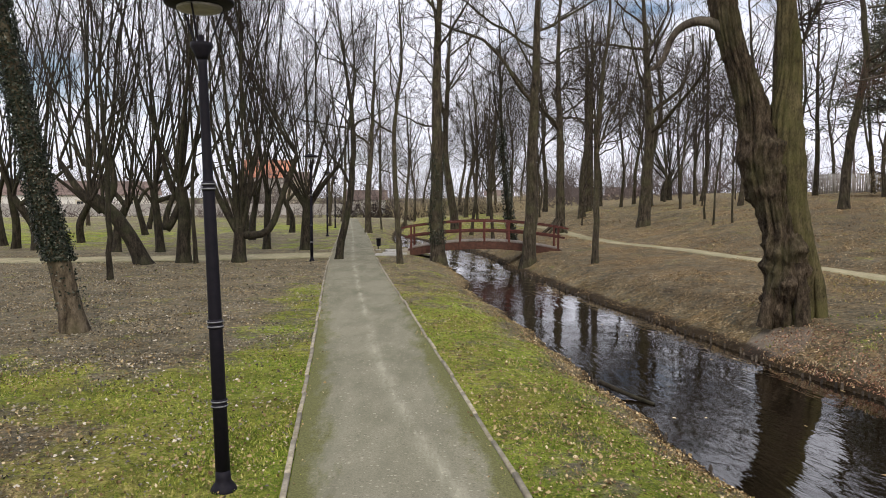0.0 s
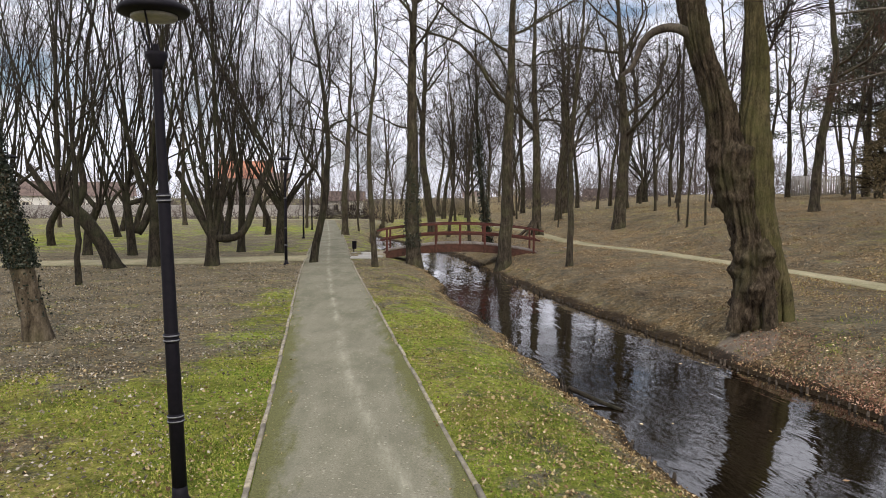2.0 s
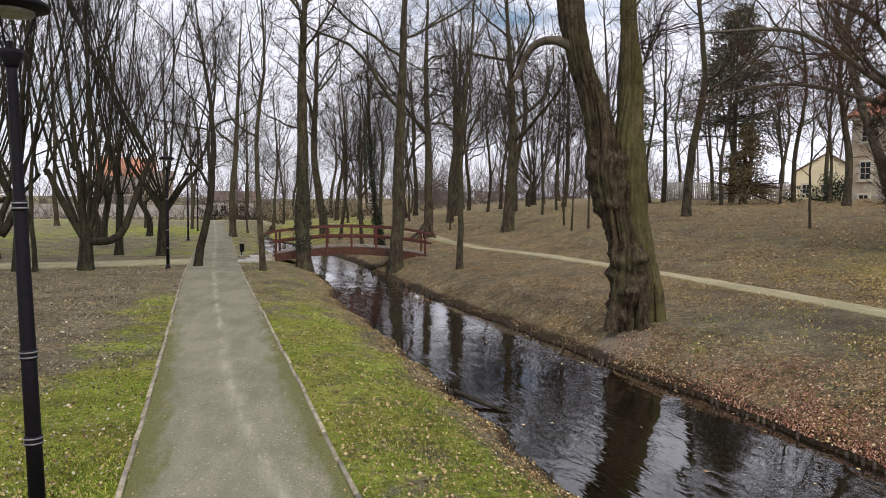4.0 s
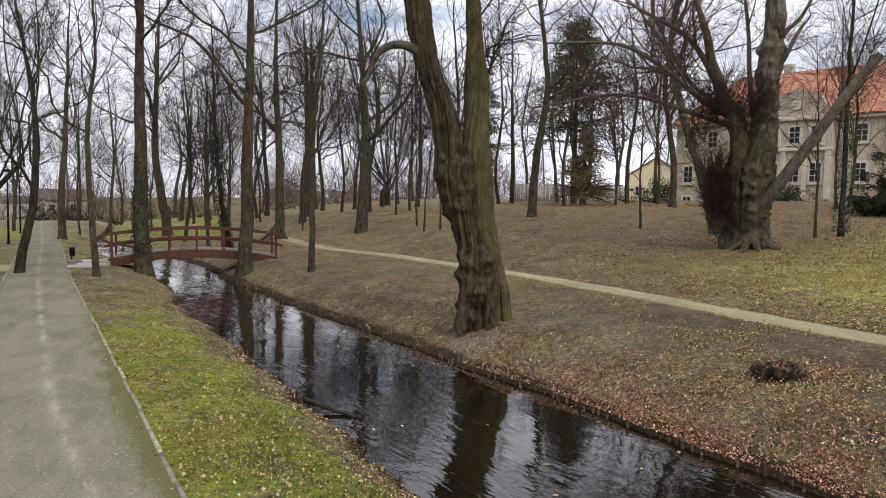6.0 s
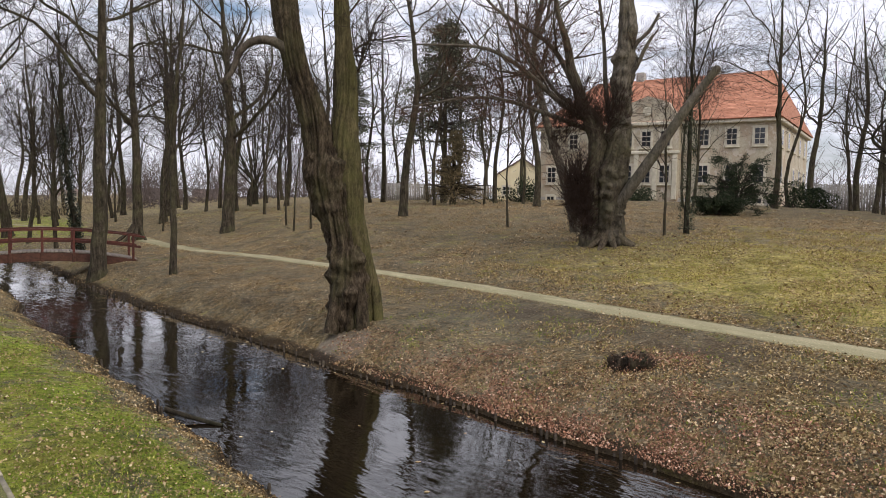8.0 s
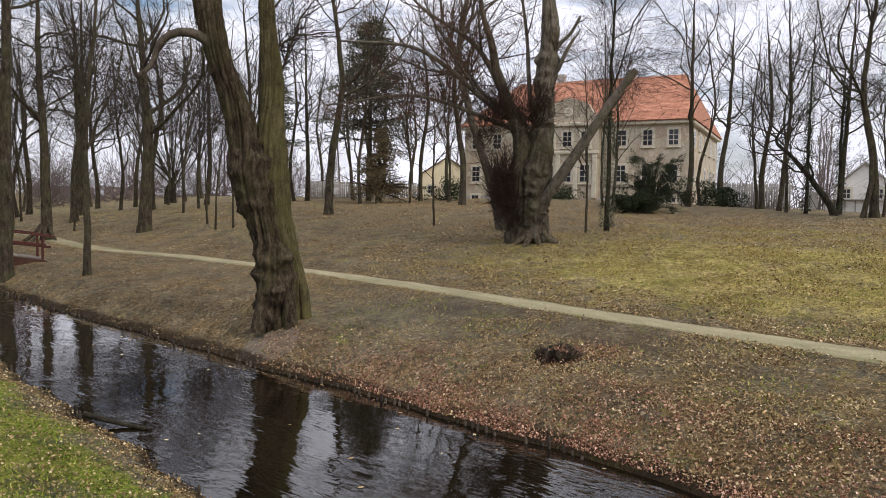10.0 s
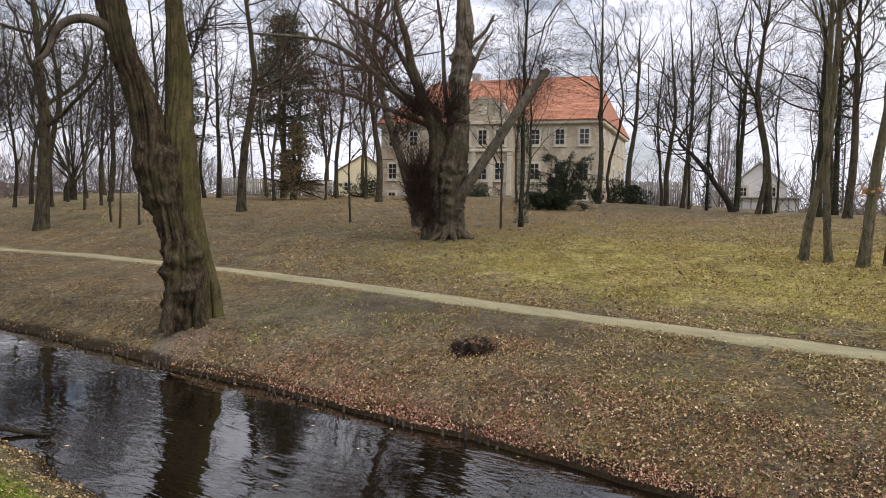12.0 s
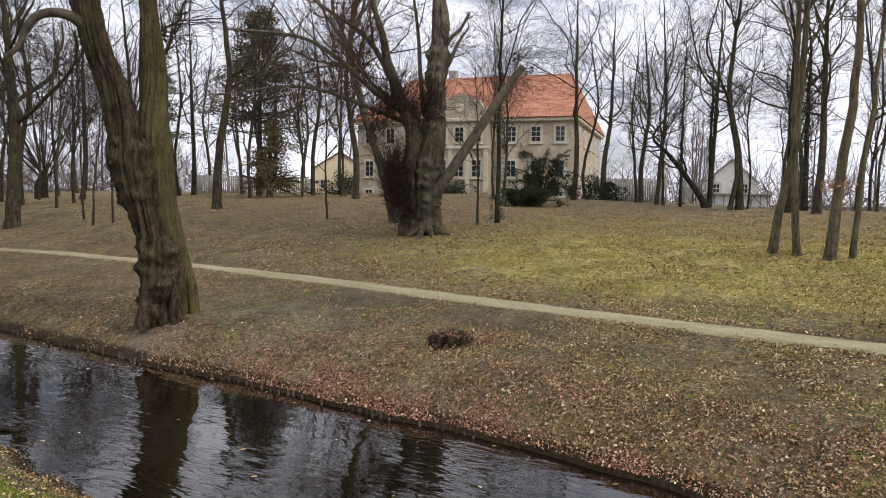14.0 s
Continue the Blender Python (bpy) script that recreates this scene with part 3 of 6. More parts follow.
def ribbon(name, label, lines, material, lift, kind="structure", category="path", crown=0.025, trail=0.0, moss=lambda y: 1.0 + 0 * y):
    """A strip between two lines of equally many points, laid on the land."""
    a, b = np.array(lines[0], float), np.array(lines[1], float)
    cols = 33
    w = np.linspace(0, 1, cols)[None, :, None]
    p = a[:, None, :] * (1 - w) + b[:, None, :] * w
    z = land(p[..., 0], p[..., 1])
    rise = lift + crown * (1 - (2 * w[..., 0] - 1) ** 2)
    v = np.concatenate([p, (z + rise)[..., None]], -1)
    n = len(a)
    k = np.arange(n * cols).reshape(n, cols)
    quads = np.stack([k[:-1, :-1], k[:-1, 1:], k[1:, 1:], k[1:, :-1]], -1).reshape(-1, 4)
    edge = (np.broadcast_to(np.abs(2 * w[..., 0] - 1) ** 2.2, (n, cols)) * moss(p[..., 1])).ravel()
    me = mesh_of(name, v.reshape(-1, 3), quads, material, True, {"edge": edge, "trail": (trail * np.exp(-((w[..., 0] - np.interp(p[..., 1], (6, 8, 10.5, 13), (0.76, 0.64, 0.54, 0.5))) / 0.032) ** 2)).ravel()})
    return tagged(new(name, me), label, category, kind=kind)


ys = np.arange(-12, 96.1, 0.5)
main_path = ribbon("path_1", "straight trodden gravel path with mossy margins", (np.stack([main_left(ys), ys], -1), np.stack([main_right(ys), ys], -1)), GRAVEL, 0.022, trail=1.0, moss=lambda y: 0.35 + 0.65 * smooth_step(24, 9, y))
ys = np.concatenate([np.arange(-25, 60, 0.35), np.arange(60, 95, 1.0)])
rag = np.random.default_rng(3).normal(0, 0.022, len(ys))
wob = 0.06 * np.sin(0.9 * ys) + 0.04 * np.sin(2.3 * ys)
right_walk = ribbon("path_2", "narrow pale gravel path along the hillside", (np.stack([right_path(ys) - 0.64 + 0.8 * wob + rag, ys], -1), np.stack([right_path(ys) + 0.62 - 0.6 * wob - rag[::-1], ys], -1)), GRAVEL_PALE, -0.006, crown=0.04)
xs = np.linspace(0, 1, 60)
near_x, near_y = np.interp(xs, (0, 0.6, 0.85, 1), (-60, -18.1, -9.2, -4.9)), np.interp(xs, (0, 0.6, 0.85, 1), (24, 29.8, 31.5, 33.0))
far_x, far_y = np.interp(xs, (0, 0.6, 0.85, 1), (-62, -19.5, -10.2, -5.2)), np.interp(xs, (0, 0.6, 0.85, 1), (26.6, 32.4, 34.6, 36.4))
cross_path = ribbon("path_3", "pale gravel path crossing the grove", (np.stack([far_x, far_y], -1), np.stack([near_x, near_y], -1)), GRAVEL_PALE, 0.014)
xs = np.linspace(-90, 4, 90)
far_walk = ribbon("path_4", "distant pale gravel path along the park's end", (np.stack([xs, 97.5 + 0.02 * xs], -1), np.stack([xs, 94.5 + 0.02 * xs], -1)), GRAVEL_PALE, 0.03)


def build_water():
    rows = np.concatenate([np.arange(-60, 78, 0.5)])
    xl, xr = left_bank(rows) - 0.1, right_bank(rows) + 0.1
    v = np.concatenate([np.stack([xl, rows, 0 * rows + WATER_Z], -1), np.stack([xr, rows, 0 * rows + WATER_Z], -1)])
    n = len(rows)
    k = np.arange(n - 1)
    return tagged(new("water", mesh_of("water", v, np.stack([k, k + n, k + n + 1, k + 1], -1), WATER)), "dark still stream water mirroring the bare trees", "water", kind="structure")


build_water()


# ---- edging of the main path and stakes of the banks ----
def build_edging():
    stone = mesh_of("edging_stone", *box_data(0.06, 0.985, 0.2), EDGING)
    for line, slope in ((main_left, MAIN_L[1]), (main_right, MAIN_R[1])):
        sign = -1 if line is main_left else 1
        for k in range(-11, 64):
            y = 1.5 + k
            if line is main_right and 33.2 < y < 35.5:
                continue
            ob = part("edging_stone", stone, EDGING, main_path)
            ob.matrix_basis = pose(float(line(y)) + sign * 0.04 + RNG.normal(0, 0.008), y, -0.058 + RNG.normal(0, 0.01), RNG.normal(0, 0.3), RNG.normal(0, 1.2), math.degrees(-slope) + RNG.normal(0, 0.5))


def box_data(sx, sy, sz):
    """A box with its long top edges chamfered."""
    c = min(sx, sz) * 0.18
    prof = [(-sx / 2, -sz / 2), (sx / 2, -sz / 2), (sx / 2, sz / 2 - c), (sx / 2 - c, sz / 2), (-sx / 2 + c, sz / 2), (-sx / 2, sz / 2 - c)]
    v = [(x, y, z) for y in (-sy / 2, sy / 2) for x, z in prof]
    return v, [np.array([[k, (k + 1) % 6, (k + 1) % 6 + 6, k + 6] for k in range(6)]), np.array([[5, 4, 3, 2, 1, 0], [6, 7, 8, 9, 10, 11]])]


def stake_mesh(r, h):
    v, f = [], []
    for z, s in ((-0.7, 0.9), (h - 0.05, 1.0), (h, 0.6)):
        v += [(r * s * math.cos(a), r * s * math.sin(a), z) for a in np.arange(6) * math.pi / 3]
    f = [[6 * j + k, 6 * j + (k + 1) % 6, 6 * j + 6 + (k + 1) % 6, 6 * j + 6 + k] for j in (0, 1) for k in range(6)]
    return mesh_of("stake", v, [np.array(f), np.array([[12, 13, 14, 15, 16, 17]])], STAKE)


def build_revetment(name, label, bank, side, y0, y1, step):
    holder = thing(name, (0, 0, 0), label, "bank edging", kind="structure")
    kinds = [stake_mesh(r, h) for r, h in ((0.024, 0.07), (0.028, 0.1), (0.02, 0.05), (0.026, 0.13))]
    y = y0
    while y < y1:
        ob = part("stake", kinds[RNG.integers(4)], STAKE, holder)
        ob.matrix_basis = pose(float(bank(y)) + side * (0.06 + RNG.normal(0, 0.025)), y, WATER_Z + RNG.normal(-0.02, 0.04), RNG.normal(0, 5), RNG.normal(0, 5), RNG.uniform(0, 60))
        y += step * RNG.uniform(0.6, 1.5)
    return holder


build_edging()
build_revetment("stake_revetment", "row of short dark wooden stakes along the water's edge", right_bank, -1, 6.5, 52.0, 0.2)
build_revetment("stake_revetment", "dark wooden stakes holding the grassy stream bank", left_bank, 1, 7.0, 44.0, 0.19)


# ---- footbridge ----
def build_bridge():
    """Arched timber bridge, 7.7 m long, across the stream."""
    holder = thing("footbridge", pose(2.48, 36.4, 0.0, 0, 0, -3), "arched red-stained timber footbridge with railings over the stream", "bridge")
    half, width, rise = 3.85, 1.7, 0.42

    def deck(x):
        return 0.26 + rise * (1 - (x / half) ** 2)

    def rail_rise(x):
        return 0.17 + 0.74 * (deck(x) - 0.17)

    def arc(y0, y1, z0, z1, x0=-half, x1=half, n=24, deck=deck):
        """A curved bar that follows the deck, or another curve."""
        bm = bmesh.new()
        rings = []
        for k in range(n + 1):
            x = x0 + (x1 - x0) * k / n
            rings.append([bm.verts.new(p) for p in ((x, y0, deck(x) + z0), (x, y1, deck(x) + z0), (x, y1, deck(x) + z1), (x, y0, deck(x) + z1))])
        for a, b in zip(rings, rings[1:]):
            for k in range(4):
                bm.faces.new((a[k], b[k], b[(k + 1) % 4], a[(k + 1) % 4]))
        bm.faces.new(rings[0])
        bm.faces.new(rings[-1][::-1])
        return bm

    for y in (-width / 2, 0, width / 2):
        part("beam", arc(y - 0.08, y + 0.08, -0.42, -0.055), BEAM_WOOD, holder, "brown laminated arch beam")
    plank = mesh_of("plank", *box_data(0.145, width + 0.1, 0.045), PLANK)
    n = 50
    for k in range(n):
        x = -half + (k + 0.5) * 2 * half / n
        tilt = math.degrees(math.atan(2 * rise * x / half ** 2))
        part("plank", plank, PLANK, holder, m=pose(x, 0, deck(x) - 0.02 + RNG.normal(0, 0.003), 0, tilt, 0))
    for side in (-1, 1):
        y = side * (width / 2 + 0.12)
        for x in (-3.66, -2.44, -1.22, 0.0, 1.22, 2.44, 3.66):
            part("post", boxed((0.1, 0.09, 1.3 + rail_rise(x) - deck(x) + 0.1), (x, y, 0.5 * (deck(x) - 0.35 + rail_rise(x) + 1.1)), None, 0.012), RED_WOOD, holder)
            foot = Matrix.Rotation(radians(2.4 * x), 4, "Y")
            part("post_foot", boxed((0.13, 0.06, 0.42), (x, y + side * 0.075, deck(x) - 0.22), foot, 0.012), BEAM_WOOD, holder)
        part("top_rail", arc(y - 0.08, y + 0.08, 1.06, 1.14, -half - 0.3, half + 0.3, 24, rail_rise), RED_WOOD, holder, "curved red handrail")
        part("middle_rail", arc(y - 0.1 * side - 0.025, y - 0.1 * side + 0.025, 0.55, 0.65, -half - 0.15, half + 0.15, 24, rail_rise), RED_WOOD, holder)
    for x in (-half, half):
        part("abutment", boxed((0.5, width + 0.5, 0.9), (x * 1.03, 0, -0.3), None, 0.03), EDGING, holder, "grey concrete abutment")
    return holder


build_bridge()


def build_steps():
    """Timber-edged steps from the bridge up to the hillside path."""
    holder = thing("garden_steps", pose(6.5, 36.0, 0.06, 0, 0, 14), "low timber-edged gravel steps leading up from the bridge", "steps")
    for k in range(4):
        part("tread", boxed((0.5, 1.2, 0.14), (0.3 + 0.53 * k, 0, 0.02 + 0.075 * k), None, 0.02), SLAB if k > 1 else GRAVEL_PALE, holder)
        part("riser", boxed((0.06, 1.28, 0.17), (0.03 + 0.53 * k, 0, 0.0 + 0.075 * k), None, 0.01), OLD_TIMBER, holder)
    for y in (-0.68, 0.68):
        part("side_rail", boxed((2.3, 0.09, 0.13), (1.1, y, 0.16), Matrix.Rotation(radians(-8.0), 4, "Y"), 0.01), OLD_TIMBER, holder)


build_steps()


def build_slabs():
    for k, (x, y, s) in enumerate(((-2.35, 34.6, 0.0), (-2.05, 35.6, 0.0), (-1.95, 36.7, 0.05))):
        tagged(part("paving_slab", boxed((1.2, 0.95, 0.1), (x, y, 0.02 + s), Matrix.Rotation(0.1 * k, 4, "Z"), 0.015), SLAB), "pale concrete slab set in the ground by the bridge", "paving slab", "slabs by the bridge")


build_slabs()


# ---- park lamps ----
def build_lamp():
    holder = thing("park_lamp", (0, 0, 0), "tall black steel park lamp with a flat disc hood", "lamp", "park lamps")
    part("base", lathe([(0.125, -0.1), (0.125, 0.01), (0.116, 0.035), (0.1, 0.06), (0.078, 0.085), (0.072, 0.12), (0.069, 0.2)], 20), BLACK_METAL, holder)
    part("shaft", lathe([(0.068, 0.18), (0.062, 1.61), (0.054, 2.86), (0.046, 2.92), (0.041, 4.0), (0.046, 4.08)], 20), BLACK_METAL, holder)
    for z, r in ((0.85, 0.066), (1.61, 0.063), (2.9, 0.054)):
        part("collar", lathe([(r, z - 0.045), (r + 0.01, z - 0.035), (r + 0.01, z - 0.012), (r, z), (r + 0.01, z + 0.012), (r + 0.01, z + 0.035), (r, z + 0.045)], 20), BLACK_METAL, holder)
        for d in (-0.02, 0.024):
            part("band", lathe([(r + 0.006, z + d - 0.008), (r + 0.0125, z + d - 0.006), (r + 0.0125, z + d + 0.006), (r + 0.006, z + d + 0.008)], 20), GREY_BAND, holder, "pale grey steel ring")
    part("neck", lathe([(0.05, 4.06), (0.06, 4.1), (0.1, 4.17), (0.1, 4.21), (0.03, 4.22), (0.028, 4.28)], 18), BLACK_METAL, holder)
    for k in range(3):
        a = 2 * math.pi * k / 3 + 0.5
        turn = Matrix.Rotation(a, 4, "Z") @ Matrix.Rotation(radians(22), 4, "Y")
        part("arm", boxed((0.014, 0.014, 0.36), (0.14 * math.cos(a), 0.14 * math.sin(a), 4.36), turn), BLACK_METAL, holder)
    hood = part("hood", lathe([(0.19, 4.53), (0.3, 4.55), (0.315, 4.57), (0.305, 4.6), (0.2, 4.66), (0.07, 4.7), (0.02, 4.705)], 32), BLACK_METAL, holder)
    part("diffuser", lathe([(0.1, 4.49), (0.2, 4.505), (0.2, 4.535), (0.1, 4.54)], 28), LAMP_GLASS, hood, "cream frosted diffuser")
    return holder


lamp = build_lamp()
LAMPS = ((-2.025, 6.66), (-5.45, 31.3), (-16.9, 31.0), (-7.9, 52.0), (-9.3, 66.0), (-3.2, 101.0))
lamp.matrix_basis = pose(*LAMPS[0], 0, 0, -1.7, 0)
for k, (x, y) in enumerate(LAMPS[1:]):
    copy_thing(lamp, pose(x, y, float(land(x, y)), 0, 0, 40 * k))


def build_bin():
    holder = thing("litter_bin", pose(-3.05, 38.0, 0, 0, 0, 15), "small dark litter bin on a post beside the path", "litter bin")
    part("post", boxed((0.05, 0.05, 0.55), (0, 0.14, 0.22), None, 0.006), BLACK_METAL, holder)
    part("bucket", lathe([(0.105, 0.22), (0.112, 0.235), (0.125, 0.6), (0.135, 0.61), (0.135, 0.63), (0.122, 0.63), (0.112, 0.36), (0.07, 0.3)], 16), BLACK_METAL, holder)
    part("foot", boxed((0.24, 0.22, 0.06), (0, 0.12, 0.0), None, 0.008), SLAB, holder)


build_bin()


# ---- trees ----
def unit(v):
    return v / np.maximum(np.linalg.norm(v, axis=-1, keepdims=True), 1e-9)


def tubes(paths, radii, sides):
    """Tapered tubes along many paths (n, s, 3) with radii (n, s): points and quads."""
    n, s = radii.shape
    tan = np.empty_like(paths)
    tan[:, 1:-1] = paths[:, 2:] - paths[:, :-2]
    tan[:, 0], tan[:, -1] = paths[:, 1] - paths[:, 0], paths[:, -1] - paths[:, -2]
    tan = unit(tan)
    ref = np.where(np.abs(tan[:, :1, 2:]) > 0.8, [[[1.0, 0.0, 0.0]]], [[[0.0, 0.0, 1.0]]])
    side = unit(np.cross(tan, np.broadcast_to(ref, tan.shape)))
    up = np.cross(side, tan)
    a = 2 * np.pi * np.arange(sides) / sides
    ring = side[:, :, None] * np.cos(a)[:, None] + up[:, :, None] * np.sin(a)[:, None]
    v = paths[:, :, None] + ring * radii[:, :, None, None]
    k = np.arange(n * s * sides).reshape(n, s, sides)
    k2 = np.roll(k, -1, 2)
    quads = np.stack([k[:, :-1], k2[:, :-1], k2[:, 1:], k[:, 1:]], -1).reshape(-1, 4)
    return v.reshape(-1, 3), quads


def merge(pieces):
    vs, fs, base = [], [], 0
    for v, f in pieces:
        vs.append(v)
        fs.append(f + base)
        base += len(v)
    return np.concatenate(vs), np.concatenate(fs)


def shoots(rng, paths, radii, count, start, length, angle, lift, wobble, steps, thin, tip=0.35, least=0.004, share=None):
    """Side branches on many parent paths. length is a share of the parent's length, lift the pull upwards."""
    n, s, _ = paths.shape
    seg = np.linalg.norm(np.diff(paths, axis=1), axis=2).sum(1)
    weight = seg / seg.sum() if share is None else share
    who = rng.choice(n, count, p=weight)
    t = rng.uniform(start[0], start[1], count) * (s - 1)
    i = np.minimum(t.astype(int), s - 2)
    w = (t - i)[:, None]
    base = paths[who, i] * (1 - w) + paths[who, i + 1] * w
    tan = unit(paths[who, i + 1] - paths[who, i])
    rad = radii[who, i] * (1 - w[:, 0]) + radii[who, i + 1] * w[:, 0]
    perp = unit(np.cross(tan, rng.normal(size=(count, 3))))
    a = np.radians(rng.uniform(*angle, count))[:, None]
    d = unit(tan * np.cos(a) + perp * np.sin(a))
    size = seg[who] * rng.uniform(*length, count) * (1.15 - 0.65 * t / (s - 1))
    out = np.empty((count, steps + 1, 3))
    out[:, 0] = base
    for k in range(steps):
        d = unit(d + rng.normal(0, wobble, (count, 3)) + np.array([0, 0, 1]) * lift)
        out[:, k + 1] = out[:, k] + d * (size / steps)[:, None]
    first = np.maximum(rad * rng.uniform(*thin, count), least)
    r = first[:, None] * np.linspace(1, tip, steps + 1)[None, :]
    return out, np.maximum(r, least * 0.8)


def line(points, n):
    """An even polyline of n + 1 points through the given ones, gently rounded."""
    p = np.array(points, float)
    d = np.concatenate([[0], np.cumsum(np.linalg.norm(np.diff(p, axis=0), axis=1))])
    t = np.linspace(0, d[-1], n + 1)
    q = np.stack([np.interp(t, d, p[:, k]) for k in range(3)], -1)
    for _ in range(2):
        q[1:-1] = 0.25 * q[:-2] + 0.5 * q[1:-1] + 0.25 * q[2:]
    return q


def flared(paths, radii, rng, flare=0.34, reach=0.8, sides=14, knobs=0.0):
    """A trunk tube with a root flare and uneven girth."""
    v, f = tubes(paths, radii, sides)
    n = paths.shape[1]
    v = v.reshape(n, sides, 3)
    c = paths[0][:, None, :]
    h = paths[0][:, 2] - paths[0][0, 2]
    a = 2 * np.pi * np.arange(sides) / sides
    ph = rng.uniform(0, 6.3, 4)
    lobes = 0.5 + 0.5 * np.cos(5 * a + ph[0]) * np.cos(2 * a + ph[1])
    grow = 1 + (flare * np.exp(-h / (reach * 0.4))[:, None]) * (0.45 + lobes[None, :])
    grow = grow + 0.05 * np.cos(3 * a[None, :] + ph[2] + 1.1 * h[:, None]) + 0.03 * np.cos(6 * a[None, :] + ph[3] + 2.3 * h[:, None])
    if knobs:
        for _ in range(int(knobs)):
            hh, aa = rng.uniform(0.3, h.max() * 0.5), rng.uniform(0, 6.3)
            grow = grow + rng.uniform(0.1, 0.32) * np.exp(-((h[:, None] - hh) / 0.22) ** 2 - ((np.angle(np.exp(1j * (a[None, :] - aa)))) / 0.5) ** 2)
    return (c + (v - c) * grow[..., None]).reshape(-1, 3), f


def leaf_quads(rng, at, normal, size, curl=0.25):
    """Small folded leaves: a rhombus of two triangles each."""
    n = len(at)
    normal = unit(normal)
    a = unit(np.cross(normal, rng.normal(size=(n, 3))))
    b = np.cross(normal, a)
    s = (np.asarray(size) * rng.uniform(0.6, 1.3, n))[:, None]
    v = np.stack([at - a * s * 0.5, at + b * s * 0.32 + normal * s * curl * rng.uniform(-0.5, 1, (n, 1)), at + a * s * 0.5, at - b * s * 0.32 + normal * s * curl * rng.uniform(-0.5, 1, (n, 1))], 1)
    k = 4 * np.arange(n)[:, None]
    return v.reshape(-1, 3), np.concatenate([k + [[0, 1, 2]], k + [[0, 2, 3]]])


def crown_of(rng, limbs, radii, sub, twigs, fine, spread=1.0, lift=0.08, least=0.005):
    """Boughs, twigs and fine twigs on given limbs."""
    p1, r1 = shoots(rng, limbs, radii, sub, (0.15, 0.98), (0.28 * spread, 0.55 * spread), (28, 70), lift * 0.7, 0.24, 6, (0.32, 0.52))
    p2, r2 = shoots(rng, p1, r1, twigs, (0.1, 1.0), (0.4, 0.8), (25, 70), lift * 0.4, 0.24, 3, (0.45, 0.7), least=least)
    p3, r3 = shoots(rng, p2, r2, int(fine * 1.4), (0.1, 1.0), (0.45, 0.95), (20, 70), lift * 0.2, 0.25, 2, (0.6, 0.85), least=least)
    return merge([tubes(limbs, radii, 6), tubes(p1, r1, 4)]), merge([tubes(p2, r2, 3), tubes(p3[:, ::2], r3[:, ::2], 3)])


def tall_tree(rng, height, dia, trunk_pts=None, limbs=16, sub=90, twigs=420, fine=900, clear=0.3, angle=(30, 70), spread=1.0, lift=0.075, length=(0.32, 0.56), sides=14, least=0.005):
    """A tall bare deciduous tree: meshes for trunk, boughs and twigs."""
    top = np.array([rng.normal(0, 0.5), rng.normal(0, 0.5), height])
    pts = [(0, 0, -0.25)] + (list(trunk_pts) if trunk_pts else [(rng.normal(0, 0.06), rng.normal(0, 0.06), height * 0.25), (rng.normal(0, 0.25), rng.normal(0, 0.25), height * 0.6)])
    last = np.array(pts[-1])
    top = last + (top - last) * np.array([1, 1, 1]) + np.array([last[0] * 0.4, last[1] * 0.4, 0])
    dia = 0.78 * dia
    trunk = line(pts + [tuple(top)], 22)[None]
    trunk[:, 2:] += rng.normal(0, 0.02 * height / 15, trunk[:, 2:].shape) * [1, 1, 0]
    h = np.linspace(0, 1, 23)
    rad = (dia / 2 * np.maximum(1 - h, 0.03) ** 0.8)[None]
    p0, r0 = shoots(rng, trunk, rad, limbs, (clear, 0.96), length, angle, lift * 1.25, 0.21, 9, (0.32, 0.56))
    boughs, twig = crown_of(rng, p0, r0, sub, twigs, fine, spread, lift, least)
    return flared(trunk, rad, rng, sides=sides), boughs, twig


